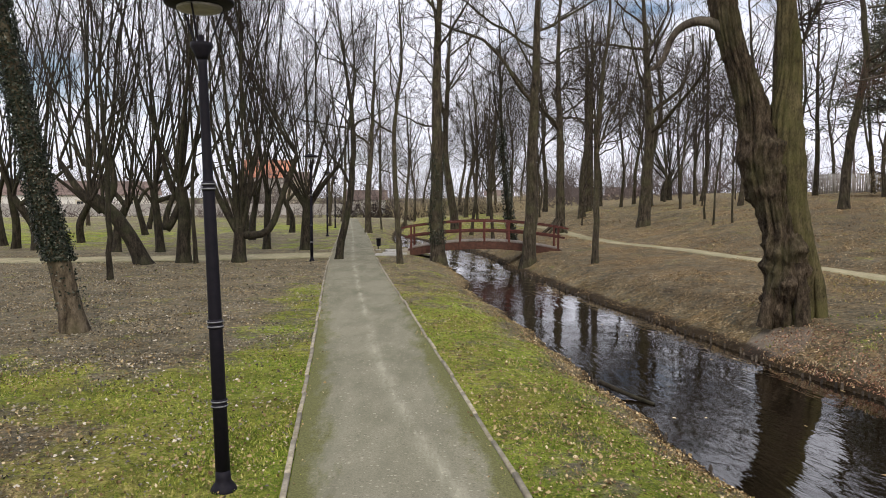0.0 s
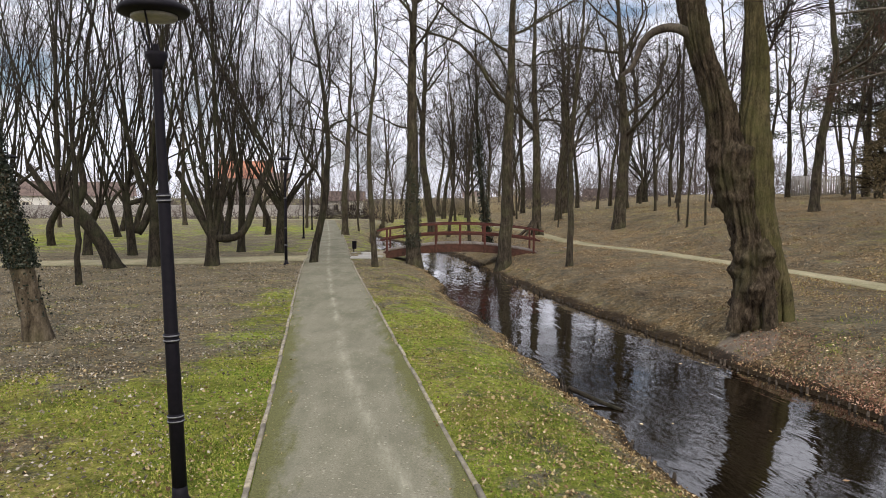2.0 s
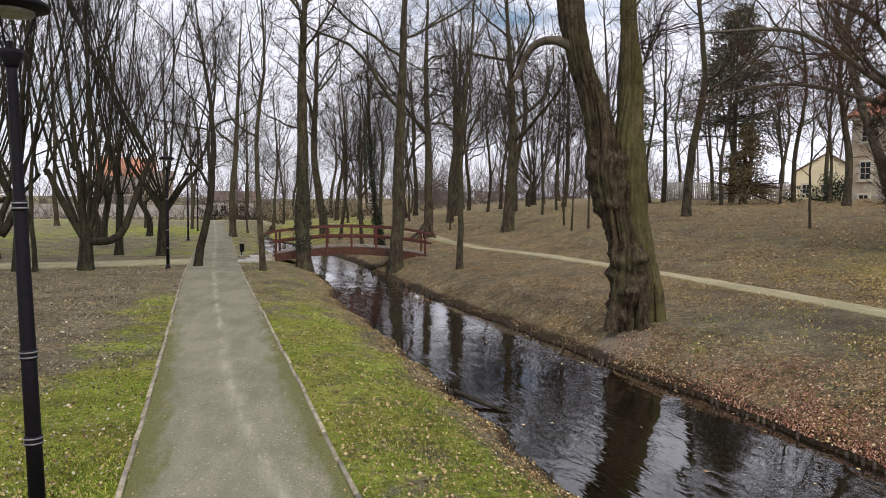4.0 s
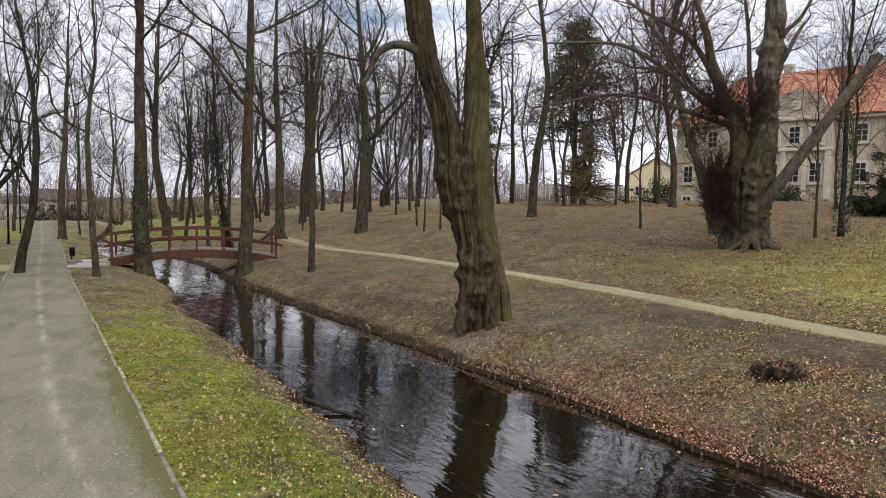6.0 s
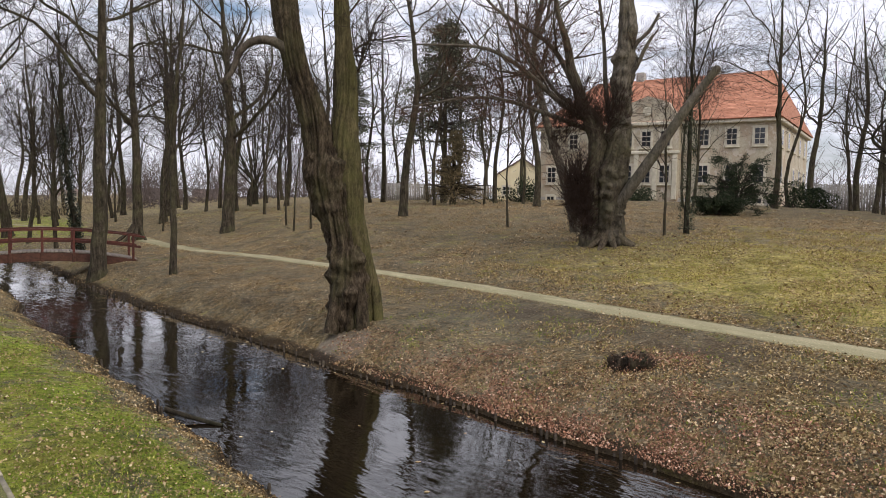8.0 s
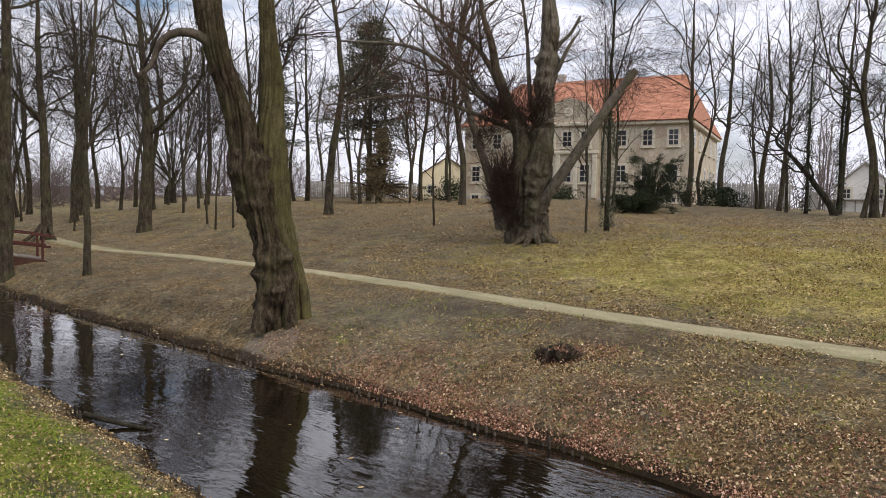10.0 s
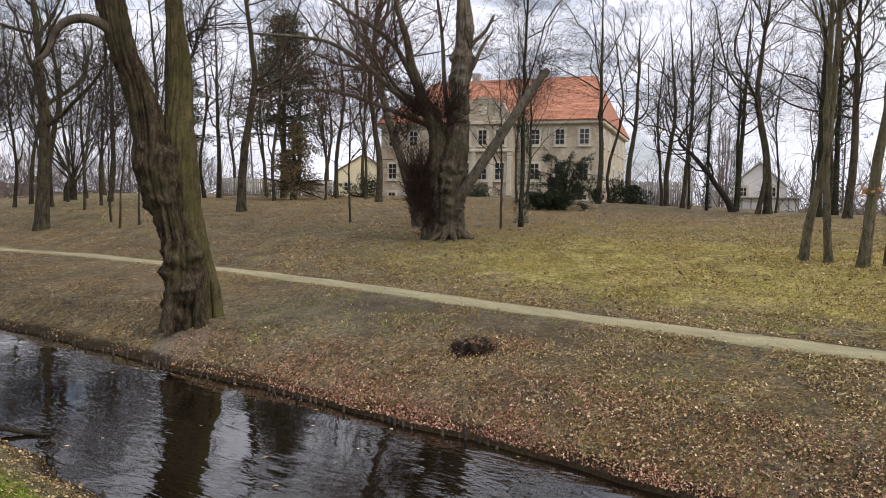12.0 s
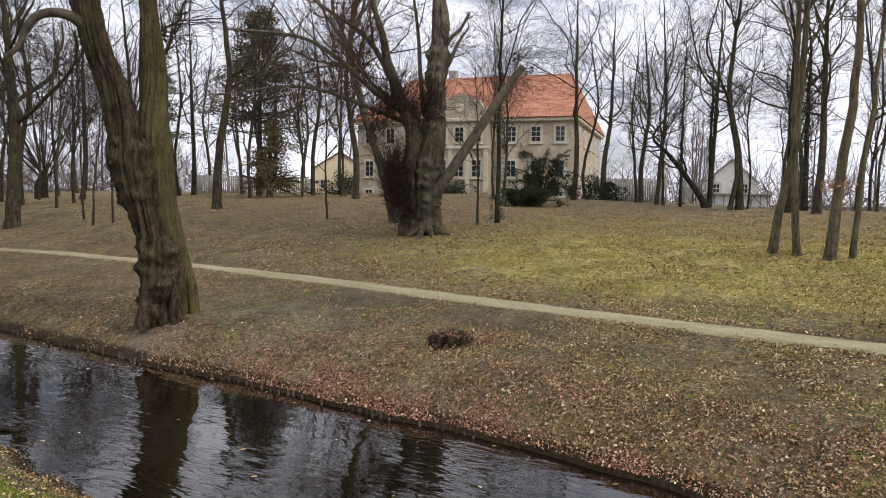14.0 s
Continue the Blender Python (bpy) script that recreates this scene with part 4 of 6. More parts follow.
def pollard_tree(rng, dia, trunk_pts, stems=14, stem_len=(7, 12), spread=(4, 26), twigs=380, fine=800, arms=None):
    """A short thick trunk from whose head many long straight stems rise."""
    dia = 0.74 * dia
    trunk = line([(0, 0, -0.25)] + list(trunk_pts), 10)[None]
    rad = (dia / 2 * np.linspace(1, 0.8, 11))[None]
    head = trunk[0, -1]
    axes = [(trunk, rad)]
    heads = [(head, dia * 0.3)] * 3
    for arm in arms or []:
        p = line([tuple(head * 0.8)] + list(arm), 10)[None]
        r = (dia * np.linspace(0.3, 0.17, 11))[None]
        axes.append((p, r))
        heads.append((p[0, -1], dia * 0.15))
    heads += [(trunk[0, -2], dia * 0.3)]
    start = np.array([heads[k % len(heads)][0] for k in range(stems)]) + rng.normal(0, dia * 0.16, (stems, 3))
    steps = 12
    lean = np.radians(rng.uniform(*spread, stems))
    az = rng.uniform(0, 6.283, stems)
    d = np.stack([np.sin(lean * 1.7) * np.cos(az), np.sin(lean * 1.7) * np.sin(az), np.cos(lean * 1.7)], -1)
    size = rng.uniform(*stem_len, stems) * 1.3
    out = np.empty((stems, steps + 1, 3))
    out[:, 0] = start - d * 0.15
    for k in range(steps):
        d = unit(d + rng.normal(0, 0.05, (stems, 3)) + np.array([0, 0, 1]) * (0.1 if k < 5 else 0.02))
        out[:, k + 1] = out[:, k] + d * (size / steps)[:, None]
    srad = rng.uniform(0.04, 0.085, stems)[:, None] * (dia / 0.6) ** 0.5 * np.linspace(1, 0.2, steps + 1)[None]
    p1, r1 = shoots(rng, out, srad, stems * 4, (0.25, 0.97), (0.18, 0.4), (12, 42), 0.14, 0.12, 5, (0.36, 0.6))
    p2, r2 = shoots(rng, p1, r1, int(twigs * 0.8), (0.2, 1), (0.4, 0.7), (15, 45), 0.16, 0.14, 3, (0.45, 0.7), least=0.005)
    p3, r3 = shoots(rng, p2, r2, int(fine * 1.2), (0.1, 1), (0.5, 0.9), (15, 50), 0.12, 0.18, 2, (0.6, 0.85), least=0.005)
    body = merge([flared(trunk, rad, rng, 0.5, 0.8)] + [tubes(p, r, 9) for p, r in axes[1:]])
    return body, merge([tubes(out, srad, 6), tubes(p1, r1, 4)]), merge([tubes(p2, r2, 3), tubes(p3[:, ::2], r3[:, ::2], 3)])


def plant(name, label, at, meshes, bark=None, twig=None, group="", turn=0.0, category="tree"):
    """A tree thing from (trunk, boughs, twigs)."""
    x, y = at[:2]
    holder = thing(name, pose(x, y, float(land(x, y)), 0, 0, turn), label, category, group)
    for key, data, mat in (("trunk", meshes[0], bark or BARK), ("bough", meshes[1], bark or BARK), ("crown", meshes[2], twig or TWIG)):
        if isinstance(data, bpy.types.Mesh):
            part(key, data, mat, holder)
        else:
            part(key, mesh_of(key, data[0], data[1], mat, True), mat, holder)
    return holder


def ivy_on(holder, rng, pts, dia, low, high, count, size=0.09, bare=-0.9, label="dark green ivy leaves", leaf=None):
    """Ivy leaves round a trunk that runs through pts."""
    p = line([(0, 0, -0.25)] + list(pts), 40)
    z = low + (high - low) * rng.uniform(0, 1, count) ** 1.15
    c = np.stack([np.interp(z, p[:, 2], p[:, k]) for k in range(3)], -1)
    a = rng.uniform(0, 6.283, count)
    gap = np.sin(3 * a + 1.7 * z) + np.sin(2 * a - 2.6 * z + 1) + rng.normal(0, 0.7, count) > bare
    out = np.stack([np.cos(a), np.sin(a), 0 * a], -1)
    r = dia * (0.52 - 0.018 * z) + np.abs(rng.normal(0.04, 0.05, count))
    at = c + out * r[:, None]
    at, out = at[gap], out[gap]
    part("ivy", leaf_quads(rng, at, out + rng.normal(0, 0.5, out.shape) + [0, 0, 0.4], np.full(len(at), size)), leaf or LEAF_IVY, holder, label)


def g(seed):
    return np.random.default_rng(seed)


POLLARD = "old pollarded tree with many straight bare stems"
# grove on the near side: leaning and pollarded trees
t_ivy = [(-0.16, 0, 1.0), (-0.56, -0.2, 3.0), (-0.98, -0.3, 5.6), (-1.5, -0.4, 9.0)]
ob = plant("ivy_tree", "leaning tree trunk thickly clad in dark ivy", (-7.46, 14.7), tall_tree(g(1), 15, 0.62, t_ivy, 14, 70, 300, 500, 0.45), BARK_BURR)
ivy_on(ob, g(2), t_ivy, 0.46, 1.5, 9.5, 17000, 0.06, -2.3)
ivy_on(ob, g(12), t_ivy, 0.47, 0.5, 2.2, 420, 0.06, -1.2, "sparse ivy leaves on the foot")
plant("slender_tree", "slender straight young tree in bare soil", (-11.07, 24.19), tall_tree(g(3), 12, 0.26, None, 14, 60, 260, 500, 0.35), BARK_DARK, group="slender trees")
plant("pollard_tree", "leaning pollarded tree bent over at its base with many bare stems", (-12.1, 29.73), pollard_tree(g(4), 0.85, [(-0.35, -0.1, 0.8), (-1.1, -0.4, 2.2), (-1.9, -0.6, 2.8)], 14, (8, 13), (3, 20), 420, 800, [[(-2.4, -0.5, 3.0), (-3.2, -0.4, 4.2)], [(-1.0, -0.4, 3.2), (-1.2, -0.3, 4.4)]]), BARK_DARK, group="pollarded trees")
plant("pollard_tree", "pollarded tree with a swollen elbow low on its trunk", (-10.81, 30.54), pollard_tree(g(5), 0.8, [(0.0, 0, 1.0), (0.1, 0, 2.2), (-0.05, 0, 3.2)], 12, (8, 12), (3, 18), 340, 700, [[(-0.75, -0.1, 1.1), (-0.7, -0.1, 2.0), (-0.3, 0, 3.0)], [(-0.6, 0.2, 3.4), (-0.9, 0.2, 4.6)]]), BARK_DARK, group="pollarded trees")
plant("slender_tree", "thin upright tree beside the crossing path", (-10.16, 30.2), tall_tree(g(6), 12, 0.25, None, 12, 50, 220, 400, 0.35), BARK_DARK, group="slender trees")
plant("pollard_tree", "forked pollarded tree with a bent side arm", (-8.46, 30.59), pollard_tree(g(7), 0.78, [(0.03, 0, 0.8), (0.05, 0, 1.5)], 18, (8, 13), (3, 22), 520, 1000, [[(-0.7, -0.1, 2.6), (-1.3, -0.1, 4.0)], [(0.4, 0.1, 2.6), (0.6, 0.1, 4.2)], [(0.9, 0, 1.1), (1.4, 0, 1.2), (1.7, 0.1, 2.4), (2.5, 0.2, 4.6)], [(-0.1, 0, 2.6), (-0.2, 0.1, 4.4)]]), BARK_DARK, group="pollarded trees")
plant("pollard_tree", "pollarded tree with a broad head of rising stems", (-7.03, 38.34), pollard_tree(g(8), 0.72, [(0.05, 0, 1.2), (0.15, 0, 2.7)], 16, (7, 11), (8, 34), 500, 1100, [[(-0.8, 0, 3.6), (-1.6, 0, 4.8)], [(0.9, 0, 3.4), (1.9, 0.1, 4.6)]]), BARK_DARK, group="pollarded trees")
t_h = [(0.12, 0, 0.8), (0.45, 0.05, 2.0), (0.62, 0.08, 3.3), (0.75, 0.1, 6.0)]
plant("leaning_tree", "crooked leaning tree growing at the path's edge", (-4.41, 32.08), tall_tree(g(9), 12, 0.46, t_h, 16, 90, 420, 800, 0.26, (25, 60)), BARK_DARK)
plant("pollard_tree", "small pollarded tree with a knobby head", (-9.19, 38.7), pollard_tree(g(10), 0.55, [(0.05, 0, 1.2), (0.13, 0, 3.0)], 10, (6, 9), (3, 20), 300, 600), BARK_DARK, group="pollarded trees")
plant("pollard_tree", POLLARD, (-14.08, 36.54), pollard_tree(g(11), 0.6, [(-0.1, 0, 1.4), (-0.3, 0, 3.2)], 12, (7, 11), (3, 24), 350, 700, [[(1.2, 0, 3.0), (2.0, 0, 4.0)]]), BARK_DARK, group="pollarded trees")
POLLARDS = []
for k in range(3):
    r = g(20 + k)
    m = pollard_tree(r, 0.6, [(r.normal(0, 0.2), r.normal(0, 0.2), 1.2), (r.normal(0, 0.5), r.normal(0, 0.3), 2.8)], 9, (7, 12), (3, 22), 220, 380, [[(r.uniform(-1.4, 1.4), 0.2, 3.2), (r.uniform(-2, 2), 0.3, 4.5)]])
    POLLARDS.append([mesh_of(n, v, f, mat, True) for n, (v, f), mat in zip(("trunk", "bough", "crown"), m, (BARK_DARK, BARK_DARK, TWIG))])
MORE = ((-16.3, 36.48), (-20.97, 37.54), (-22.77, 38.75), (-24.72, 40.98), (-21.62, 43.66), (-12.0, 46.5), (-27.5, 36.0), (-14.5, 54.0), (-21.5, 53.0), (-17.0, 62.0), (-29.0, 54.0), (-25.0, 62.0), (-11.5, 57.0), (-34, 52.0))
MORE = MORE + ((6.8, 86.0), (23.0, 72.0))
for k, p in enumerate(MORE):
    plant("pollard_tree", POLLARD, p, POLLARDS[k % 3], BARK_DARK, group="pollarded trees", turn=47 * k)

# tall trees by the stream and bridge
t_p = [(-0.1, 0, 1.2), (-0.22, 0, 3), (-0.25, 0, 6.0), (0.1, 0, 8.5)]
plant("slender_tree", "slender leaning tree beside the bridge", (-1.5, 30.21), tall_tree(g(31), 13, 0.34, t_p, 14, 70, 300, 600, 0.4), BARK, group="slender trees")
t_q = [(-0.1, 0, 1.5), (-0.1, 0, 6.5), (-0.15, 0.05, 9.8)]
ob = plant("ivy_tree", "tall tree at the bridge with ivy up its trunk", (0.15, 34.0), tall_tree(g(32), 17, 0.92, t_q, 15, 100, 520, 1100, 0.42, (35, 75), 1.15), BARK)
ivy_on(ob, g(33), t_q, 0.74, 0.9, 5.2, 2600, 0.075)
plant("park_tree", "tall bare tree leaning slightly beyond the bridge", (1.7, 60.0), tall_tree(g(34), 19, 0.95, [(-0.3, 0, 2), (-1.0, 0, 6.5)], 16, 100, 480, 1000, 0.3, (30, 60), 1.1), BARK, group="park trees")
t_t = [(-0.2, 0, 1.4), (-0.62, 0.05, 4.6), (-0.8, 0.05, 7.5)]
ob = plant("ivy_tree", "thin ivy-grown tree standing behind the bridge", (4.45, 40.6), tall_tree(g(35), 14, 0.42, t_t, 14, 80, 360, 700, 0.35), BARK_DARK)
ivy_on(ob, g(36), t_t, 0.5, 0.2, 6.8, 3000, 0.11)
plant("park_tree", "tall straight tree rooted in the stream bank", (4.42, 33.79), tall_tree(g(37), 18, 0.86, [(0.1, 0, 2), (0.15, 0, 6.5), (0.3, 0, 11)], 14, 100, 500, 1000, 0.42, (28, 65)), BARK, group="park trees")
plant("slender_tree", "slender straight tree on the leafy bank", (6.6, 29.29), tall_tree(g(38), 14, 0.36, [(0, 0, 2), (-0.02, 0, 5.2)], 14, 80, 360, 700, 0.32, (20, 45)), BARK, group="slender trees")
rooted = plant("park_tree", "tall park tree with exposed roots by the path", (8.3, 47.5), tall_tree(g(39), 18, 0.82, None, 15, 100, 480, 1000, 0.35), BARK, group="park trees")
for a in (-2.9, -2.4, -1.9, -1.3, 2.7):
    out = [(math.cos(a) * q, math.sin(a) * q, z) for q, z in ((0.25, 0.9), (0.55, 0.45), (1.0, 0.1), (1.6, -0.35))]
    p = line(out, 10)
    part("root", tubes(p[None], np.linspace(0.13, 0.05, 11)[None], 7) + (True,), BARK, rooted)
plant("park_tree", "tall bare park tree", (13.0, 61.0), tall_tree(g(40), 18, 0.9, None, 15, 90, 420, 900, 0.35), BARK, group="park trees")
t_x = [(0.15, -0.03, 2.5), (0.3, -0.08, 5.8)]
plant("park_tree", "sturdy tree forking into wide-spread boughs", (12.94, 44.31), tall_tree(g(41), 17, 1.0, t_x, 18, 120, 560, 1200, 0.3, (28, 65), 1.1, length=(0.35, 0.55)), BARK, group="park trees")
plant("park_tree", "squat tree with a wide clump of stems", (24.5, 75.0), pollard_tree(g(42), 1.0, [(0, 0, 1), (0.1, 0, 2.0)], 14, (7, 12), (8, 36), 420, 900), BARK_DARK, group="park trees")
SAPLING = []
for k in range(3):
    m = tall_tree(g(50 + k), 8.5, 0.16, None, 14, 50, 160, 260, 0.25, (25, 50), sides=8)
    SAPLING.append([mesh_of(n, v, f, mat, True) for n, (v, f), mat in zip(("trunk", "bough", "crown"), m, (BARK, TWIG, TWIG))])
YOUNG = ((15.03, 38.42), (15.83, 41.76), (15.86, 37.98), (22.62, 28.55), (25.53, 21.1), (19.5, 52.0), (24.0, 57.0), (10.4, 50.5))
for k, p in enumerate(YOUNG):
    plant("sapling", "thin bare sapling in the leaf litter", p, SAPLING[k % 3], BARK, group="saplings", turn=77 * k, category="sapling")

# shared kinds for the park beyond
PARK = []
for k in range(5):
    r = g(60 + k)
    m = tall_tree(r, 17.5, (0.62, 0.48, 0.56, 0.42, 0.7)[k], [(r.normal(0, 0.2), r.normal(0, 0.2), 3), (r.normal(0, 0.7), r.normal(0, 0.5), 8)], 16, 66, 205, 245, 0.28, least=0.009)
    PARK.append([mesh_of(n, v, f, mat, True) for n, (v, f), mat in zip(("trunk", "bough", "crown"), m, (BARK, BARK, TWIG))])
BEYOND = ((17.5, 58.0), (21.0, 49.0), (29.0, 62.0), (33.0, 71.0), (11.5, 56.0), (14.5, 67.0), (19.5, 70.0), (22.5, 60.0), (10.2, 72.0), (3.8, 90.0), (18.5, 80.0), (36.3, 48.0), (31.2, 58.4), (30.4, 59.4), (22.0, 38.3), (32.6, 38.2), (27.5, 80.0), (20.0, 90.0), (37.0, 60.0), (12.0, 78.0), (6.5, 88.0), (41.5, 74.0), (33.0, 90.0), (14.0, 96.0),
          (43.0, 66.0), (46.5, 69.0), (49.0, 66.8), (50.5, 62.0), (46.0, 76.0), (38.0, 84.0), (54.0, 74.0), (-3.5, 80.0), (-11.0, 84.0), (-15.02, 72.6), (-5.4, 57.0), (-24.0, 76.0), (-34.0, 70.0), (-8.5, 106.0), (-1.5, 101.0), (3.5, 106.0), (8.5, 101.0), (13.0, 108.0), (-15.5, 104.0))
for k, p in enumerate(BEYOND):
    plant("park_tree", "tall bare park tree standing in leaf litter", p, PARK[k % 5], group="park trees", turn=61 * k)
EAST = ((47.4, 29.9, "tall tree in front of the old house"), (57.5, 35.1, "tall tree beside the house corner"), (58.9, 34.1, "tall tree beside the house"), (60.5, 31.0, "tall tree on the hilltop"), (53.1, 25.9, "tall tree on the hilltop"), (56.8, 23.2, "ivy-flecked tall tree on the hilltop"),
        (48.1, 18.2, "slim tree before the white building"), (48.8, 17.8, "slim tree before the white building"), (45.3, 12.1, "slim bare tree on the hilltop"), (49.0, 8.0, "tall tree on the hilltop"), (54.0, 4.0, "tall tree on the hilltop"), (47.0, 1.0, "tall tree on the hilltop"), (63.0, 14.0, "tall distant bare park tree"), (70.0, 20.0, "tall distant bare park tree"))
for k, (x, y, s) in enumerate(EAST):
    plant("park_tree", s, (x, y), PARK[(k + 2) % 5], group="park trees", turn=97 * k)


# slender trees with upswept twigs between the stouter ones
SLIM = []
for k in range(3):
    r = g(80 + k)
    m = tall_tree(r, 15, (0.3, 0.24, 0.36)[k], [(r.normal(0, 0.2), r.normal(0, 0.2), 3), (r.normal(0, 0.5), r.normal(0, 0.4), 7)], 22, 90, 330, 620, 0.2, (14, 42), 1.1, 0.12, (0.28, 0.5), 9, 0.006)
    SLIM.append([mesh_of(n, v, f, mat, True) for n, (v, f), mat in zip(("trunk", "bough", "crown"), m, (BARK, BARK, TWIG))])
WOOD = ((42.6, 33.0), (41.7, 33.2), (55.8, 29.0), (51.6, 24.6), (57.5, 20.4), (54.2, 16.8), (58.6, 12.2), (52.0, 10.4), (60.0, 17.5), (35.6, 43.4), (33.0, 45.0), (29.6, 46.8), (20.2, 55.4), (17.4, 50.6), (16.2, 62.4), (28.6, 66.0), (9.4, 64.4), (5.6, 70.6), (3.8, 47.0), (-8.5, 46.0), (2.6, 52.4), (6.0, 58.0), (-5.0, 66.0), (4.6, 78.0), (11.6, 66.0), (15.6, 54.0), (-10.4, 70.0), (8.4, 82.0), (0.5, 74.0), (-2.6, 88.0), (21.4, 66.6))
for k, p in enumerate(WOOD):
    plant("slender_tree", "slender bare tree with upswept fine twigs", p, SLIM[k % 3], group="slender trees", turn=71 * k)


# ---- the old twin-stemmed tree on the bank ----
def furrowed(path, radii, rng, sides=36, flare=0.5, reach=0.9, ridges=11, rough=0.05, knobs=(), twist=0.22):
    """A stout stem with ridged bark, root flare and burls at (height, angle, size, spread)."""
    v, f = tubes(path[None], radii[None], sides)
    n = len(path)
    v = v.reshape(n, sides, 3)
    c = path[:, None, :]
    h = (path[:, 2] - path[0, 2])[:, None]
    a = (2 * np.pi * np.arange(sides) / sides)[None, :]
    ph = rng.uniform(0, 6.3, 8)
    around, a = a, a + twist * h
    grow = 1 + flare * np.exp(-h / (0.4 * reach)) * (0.35 + 0.65 * np.abs(np.cos(2.5 * a + ph[0])) ** 1.5)
    grow = grow + rough * (np.cos(ridges * a + ph[1] + 0.9 * np.sin(1.1 * h + ph[2])) + 0.7 * np.cos((ridges + 6) * a + ph[3] + 1.5 * np.sin(0.7 * h)))
    grow = grow + 0.06 * np.cos(2 * a + ph[4] + 0.8 * h) + 0.05 * np.cos(3 * a + ph[5] - 1.3 * h)
    for k in range(14):
        grow = grow + 0.35 * rough * np.cos(rng.integers(9, max(10, sides // 3)) * a + rng.uniform(0, 6.3) + rng.uniform(0.6, 2.0) * np.sin(rng.uniform(0.6, 2.5) * h + rng.uniform(0, 6.3)))
    grow = grow + rng.normal(0, 0.022, grow.shape) + 0.05 * np.cos(7 * a + 3.1 * h + ph[6]) * np.cos(4.3 * h - 2 * a + ph[7])
    for hh, aa, size, wide in knobs:
        d = np.angle(np.exp(1j * (around - aa)))
        grow = grow + size * np.exp(-((h - hh) / wide) ** 2 - (d / (wide / radii.mean())) ** 2)
    return (c + (v - c) * grow[..., None]).reshape(-1, 3), f


def sideways(bearing, points):
    """Points given as (sideways, depth, height) about a tree that is seen along a bearing."""
    c, s = math.cos(radians(bearing)), math.sin(radians(bearing))
    return [(u * c + d * s, -u * s + d * c, z) for u, d, z in points]


def tapered(points, r0, r1, n=14):
    p = line(points, n)
    return p, np.linspace(r0, r1, n + 1)


def build_twin_tree():
    rng = g(101)
    b = 26.7
    holder = thing("old_tree", (8.39, 16.3, float(land(8.39, 16.3))), "massive old twin-stemmed tree with burred furrowed bark on the bank", "tree")
    left = line(sideways(b, [(-0.2, 0, -0.4), (-0.2, 0, 0.2), (-0.26, 0, 1.15), (-0.34, 0, 1.87), (-0.56, 0, 2.6), (-0.8, 0, 3.3), (-0.93, 0, 3.8), (-1.06, 0, 4.75), (-1.25, 0, 5.5), (-1.52, 0, 6.2), (-1.72, 0, 6.9), (-1.85, 0, 7.6), (-1.98, 0, 8.4), (-2.6, 0.2, 13)]), 110)
    left = line(left, 190)
    lr = np.interp(left[:, 2], (-0.4, 0, 1.15, 2.6, 3.3, 3.8, 4.4, 5.5, 7.6, 8.4, 13), (0.42, 0.38, 0.42, 0.38, 0.42, 0.43, 0.34, 0.29, 0.29, 0.28, 0.08))
    look_at = math.atan2(-math.cos(radians(b)), -math.sin(radians(b)))
    knobs = [(rng.choice([rng.uniform(0.3, 2.3), rng.uniform(3.2, 4.6)]), look_at + rng.uniform(-1.9, 1.9), rng.uniform(0.1, 0.3), rng.uniform(0.05, 0.11)) for _ in range(44)]
    knobs += [(h, look_at + a, s, w) for h, a, s, w in ((1.05, -1.1, 0.42, 0.24), (1.35, -0.7, 0.3, 0.2), (0.8, 0.5, 0.35, 0.16), (1.1, 0.2, 0.28, 0.15), (0.45, -0.6, 0.35, 0.16), (3.5, -1.5, 0.22, 0.16), (3.95, -1.2, 0.2, 0.13), (3.2, -0.9, 0.18, 0.1), (0.25, -1.3, 0.4, 0.14), (0.6, -0.1, 0.3, 0.12), (2.0, -1.4, 0.4, 0.16), (1.9, -0.2, 0.34, 0.13), (1.65, 0.7, 0.3, 0.12), (1.5, -1.7, 0.36, 0.14), (4.3, -1.45, 0.34, 0.2), (4.15, 0.1, 0.22, 0.14), (0.4, 0.3, 0.3, 0.12))]
    part("stem", furrowed(left, lr, rng, 84, 0.05, 0.6, 17, 0.07, knobs, 0.3) + (True,), BARK_OLD, holder, "dark burred main stem")
    right = line(sideways(b, [(0.0, 0.02, -0.4), (0.0, 0.02, 0.2), (0.0, 0.02, 1.15), (-0.07, 0.02, 1.87), (-0.2, 0.02, 2.6), (-0.28, 0.02, 3.3), (-0.4, 0.04, 4.75), (-0.34, 0.08, 5.5), (-0.35, 0.08, 6.2), (-0.43, 0.08, 6.9), (-0.48, 0.08, 7.6), (-0.52, 0.08, 8.4), (-0.6, 0.2, 15)]), 110)
    rr = np.interp(right[:, 2], (-0.4, 0, 1.15, 1.87, 2.6, 3.3, 4.75, 5.5, 6.9, 8.4, 15), (0.36, 0.32, 0.34, 0.3, 0.32, 0.35, 0.3, 0.25, 0.2, 0.17, 0.05))
    knobs = [(rng.uniform(0.2, 3.0), look_at + rng.uniform(-1.6, 1.6), rng.uniform(0.06, 0.2), rng.uniform(0.08, 0.18)) for _ in range(24)]
    knobs += [(3.95, math.atan2(-math.sin(radians(b)), math.cos(radians(b))) - 0.1, 0.4, 0.26), (4.3, math.atan2(-math.sin(radians(b)), math.cos(radians(b))) + 0.15, 0.18, 0.16)]
    part("stem", furrowed(right, rr, rng, 72, 0.06, 0.9, 15, 0.06, knobs, 0.3) + (True,), BARK_GREEN, holder, "smoother mossy second stem")
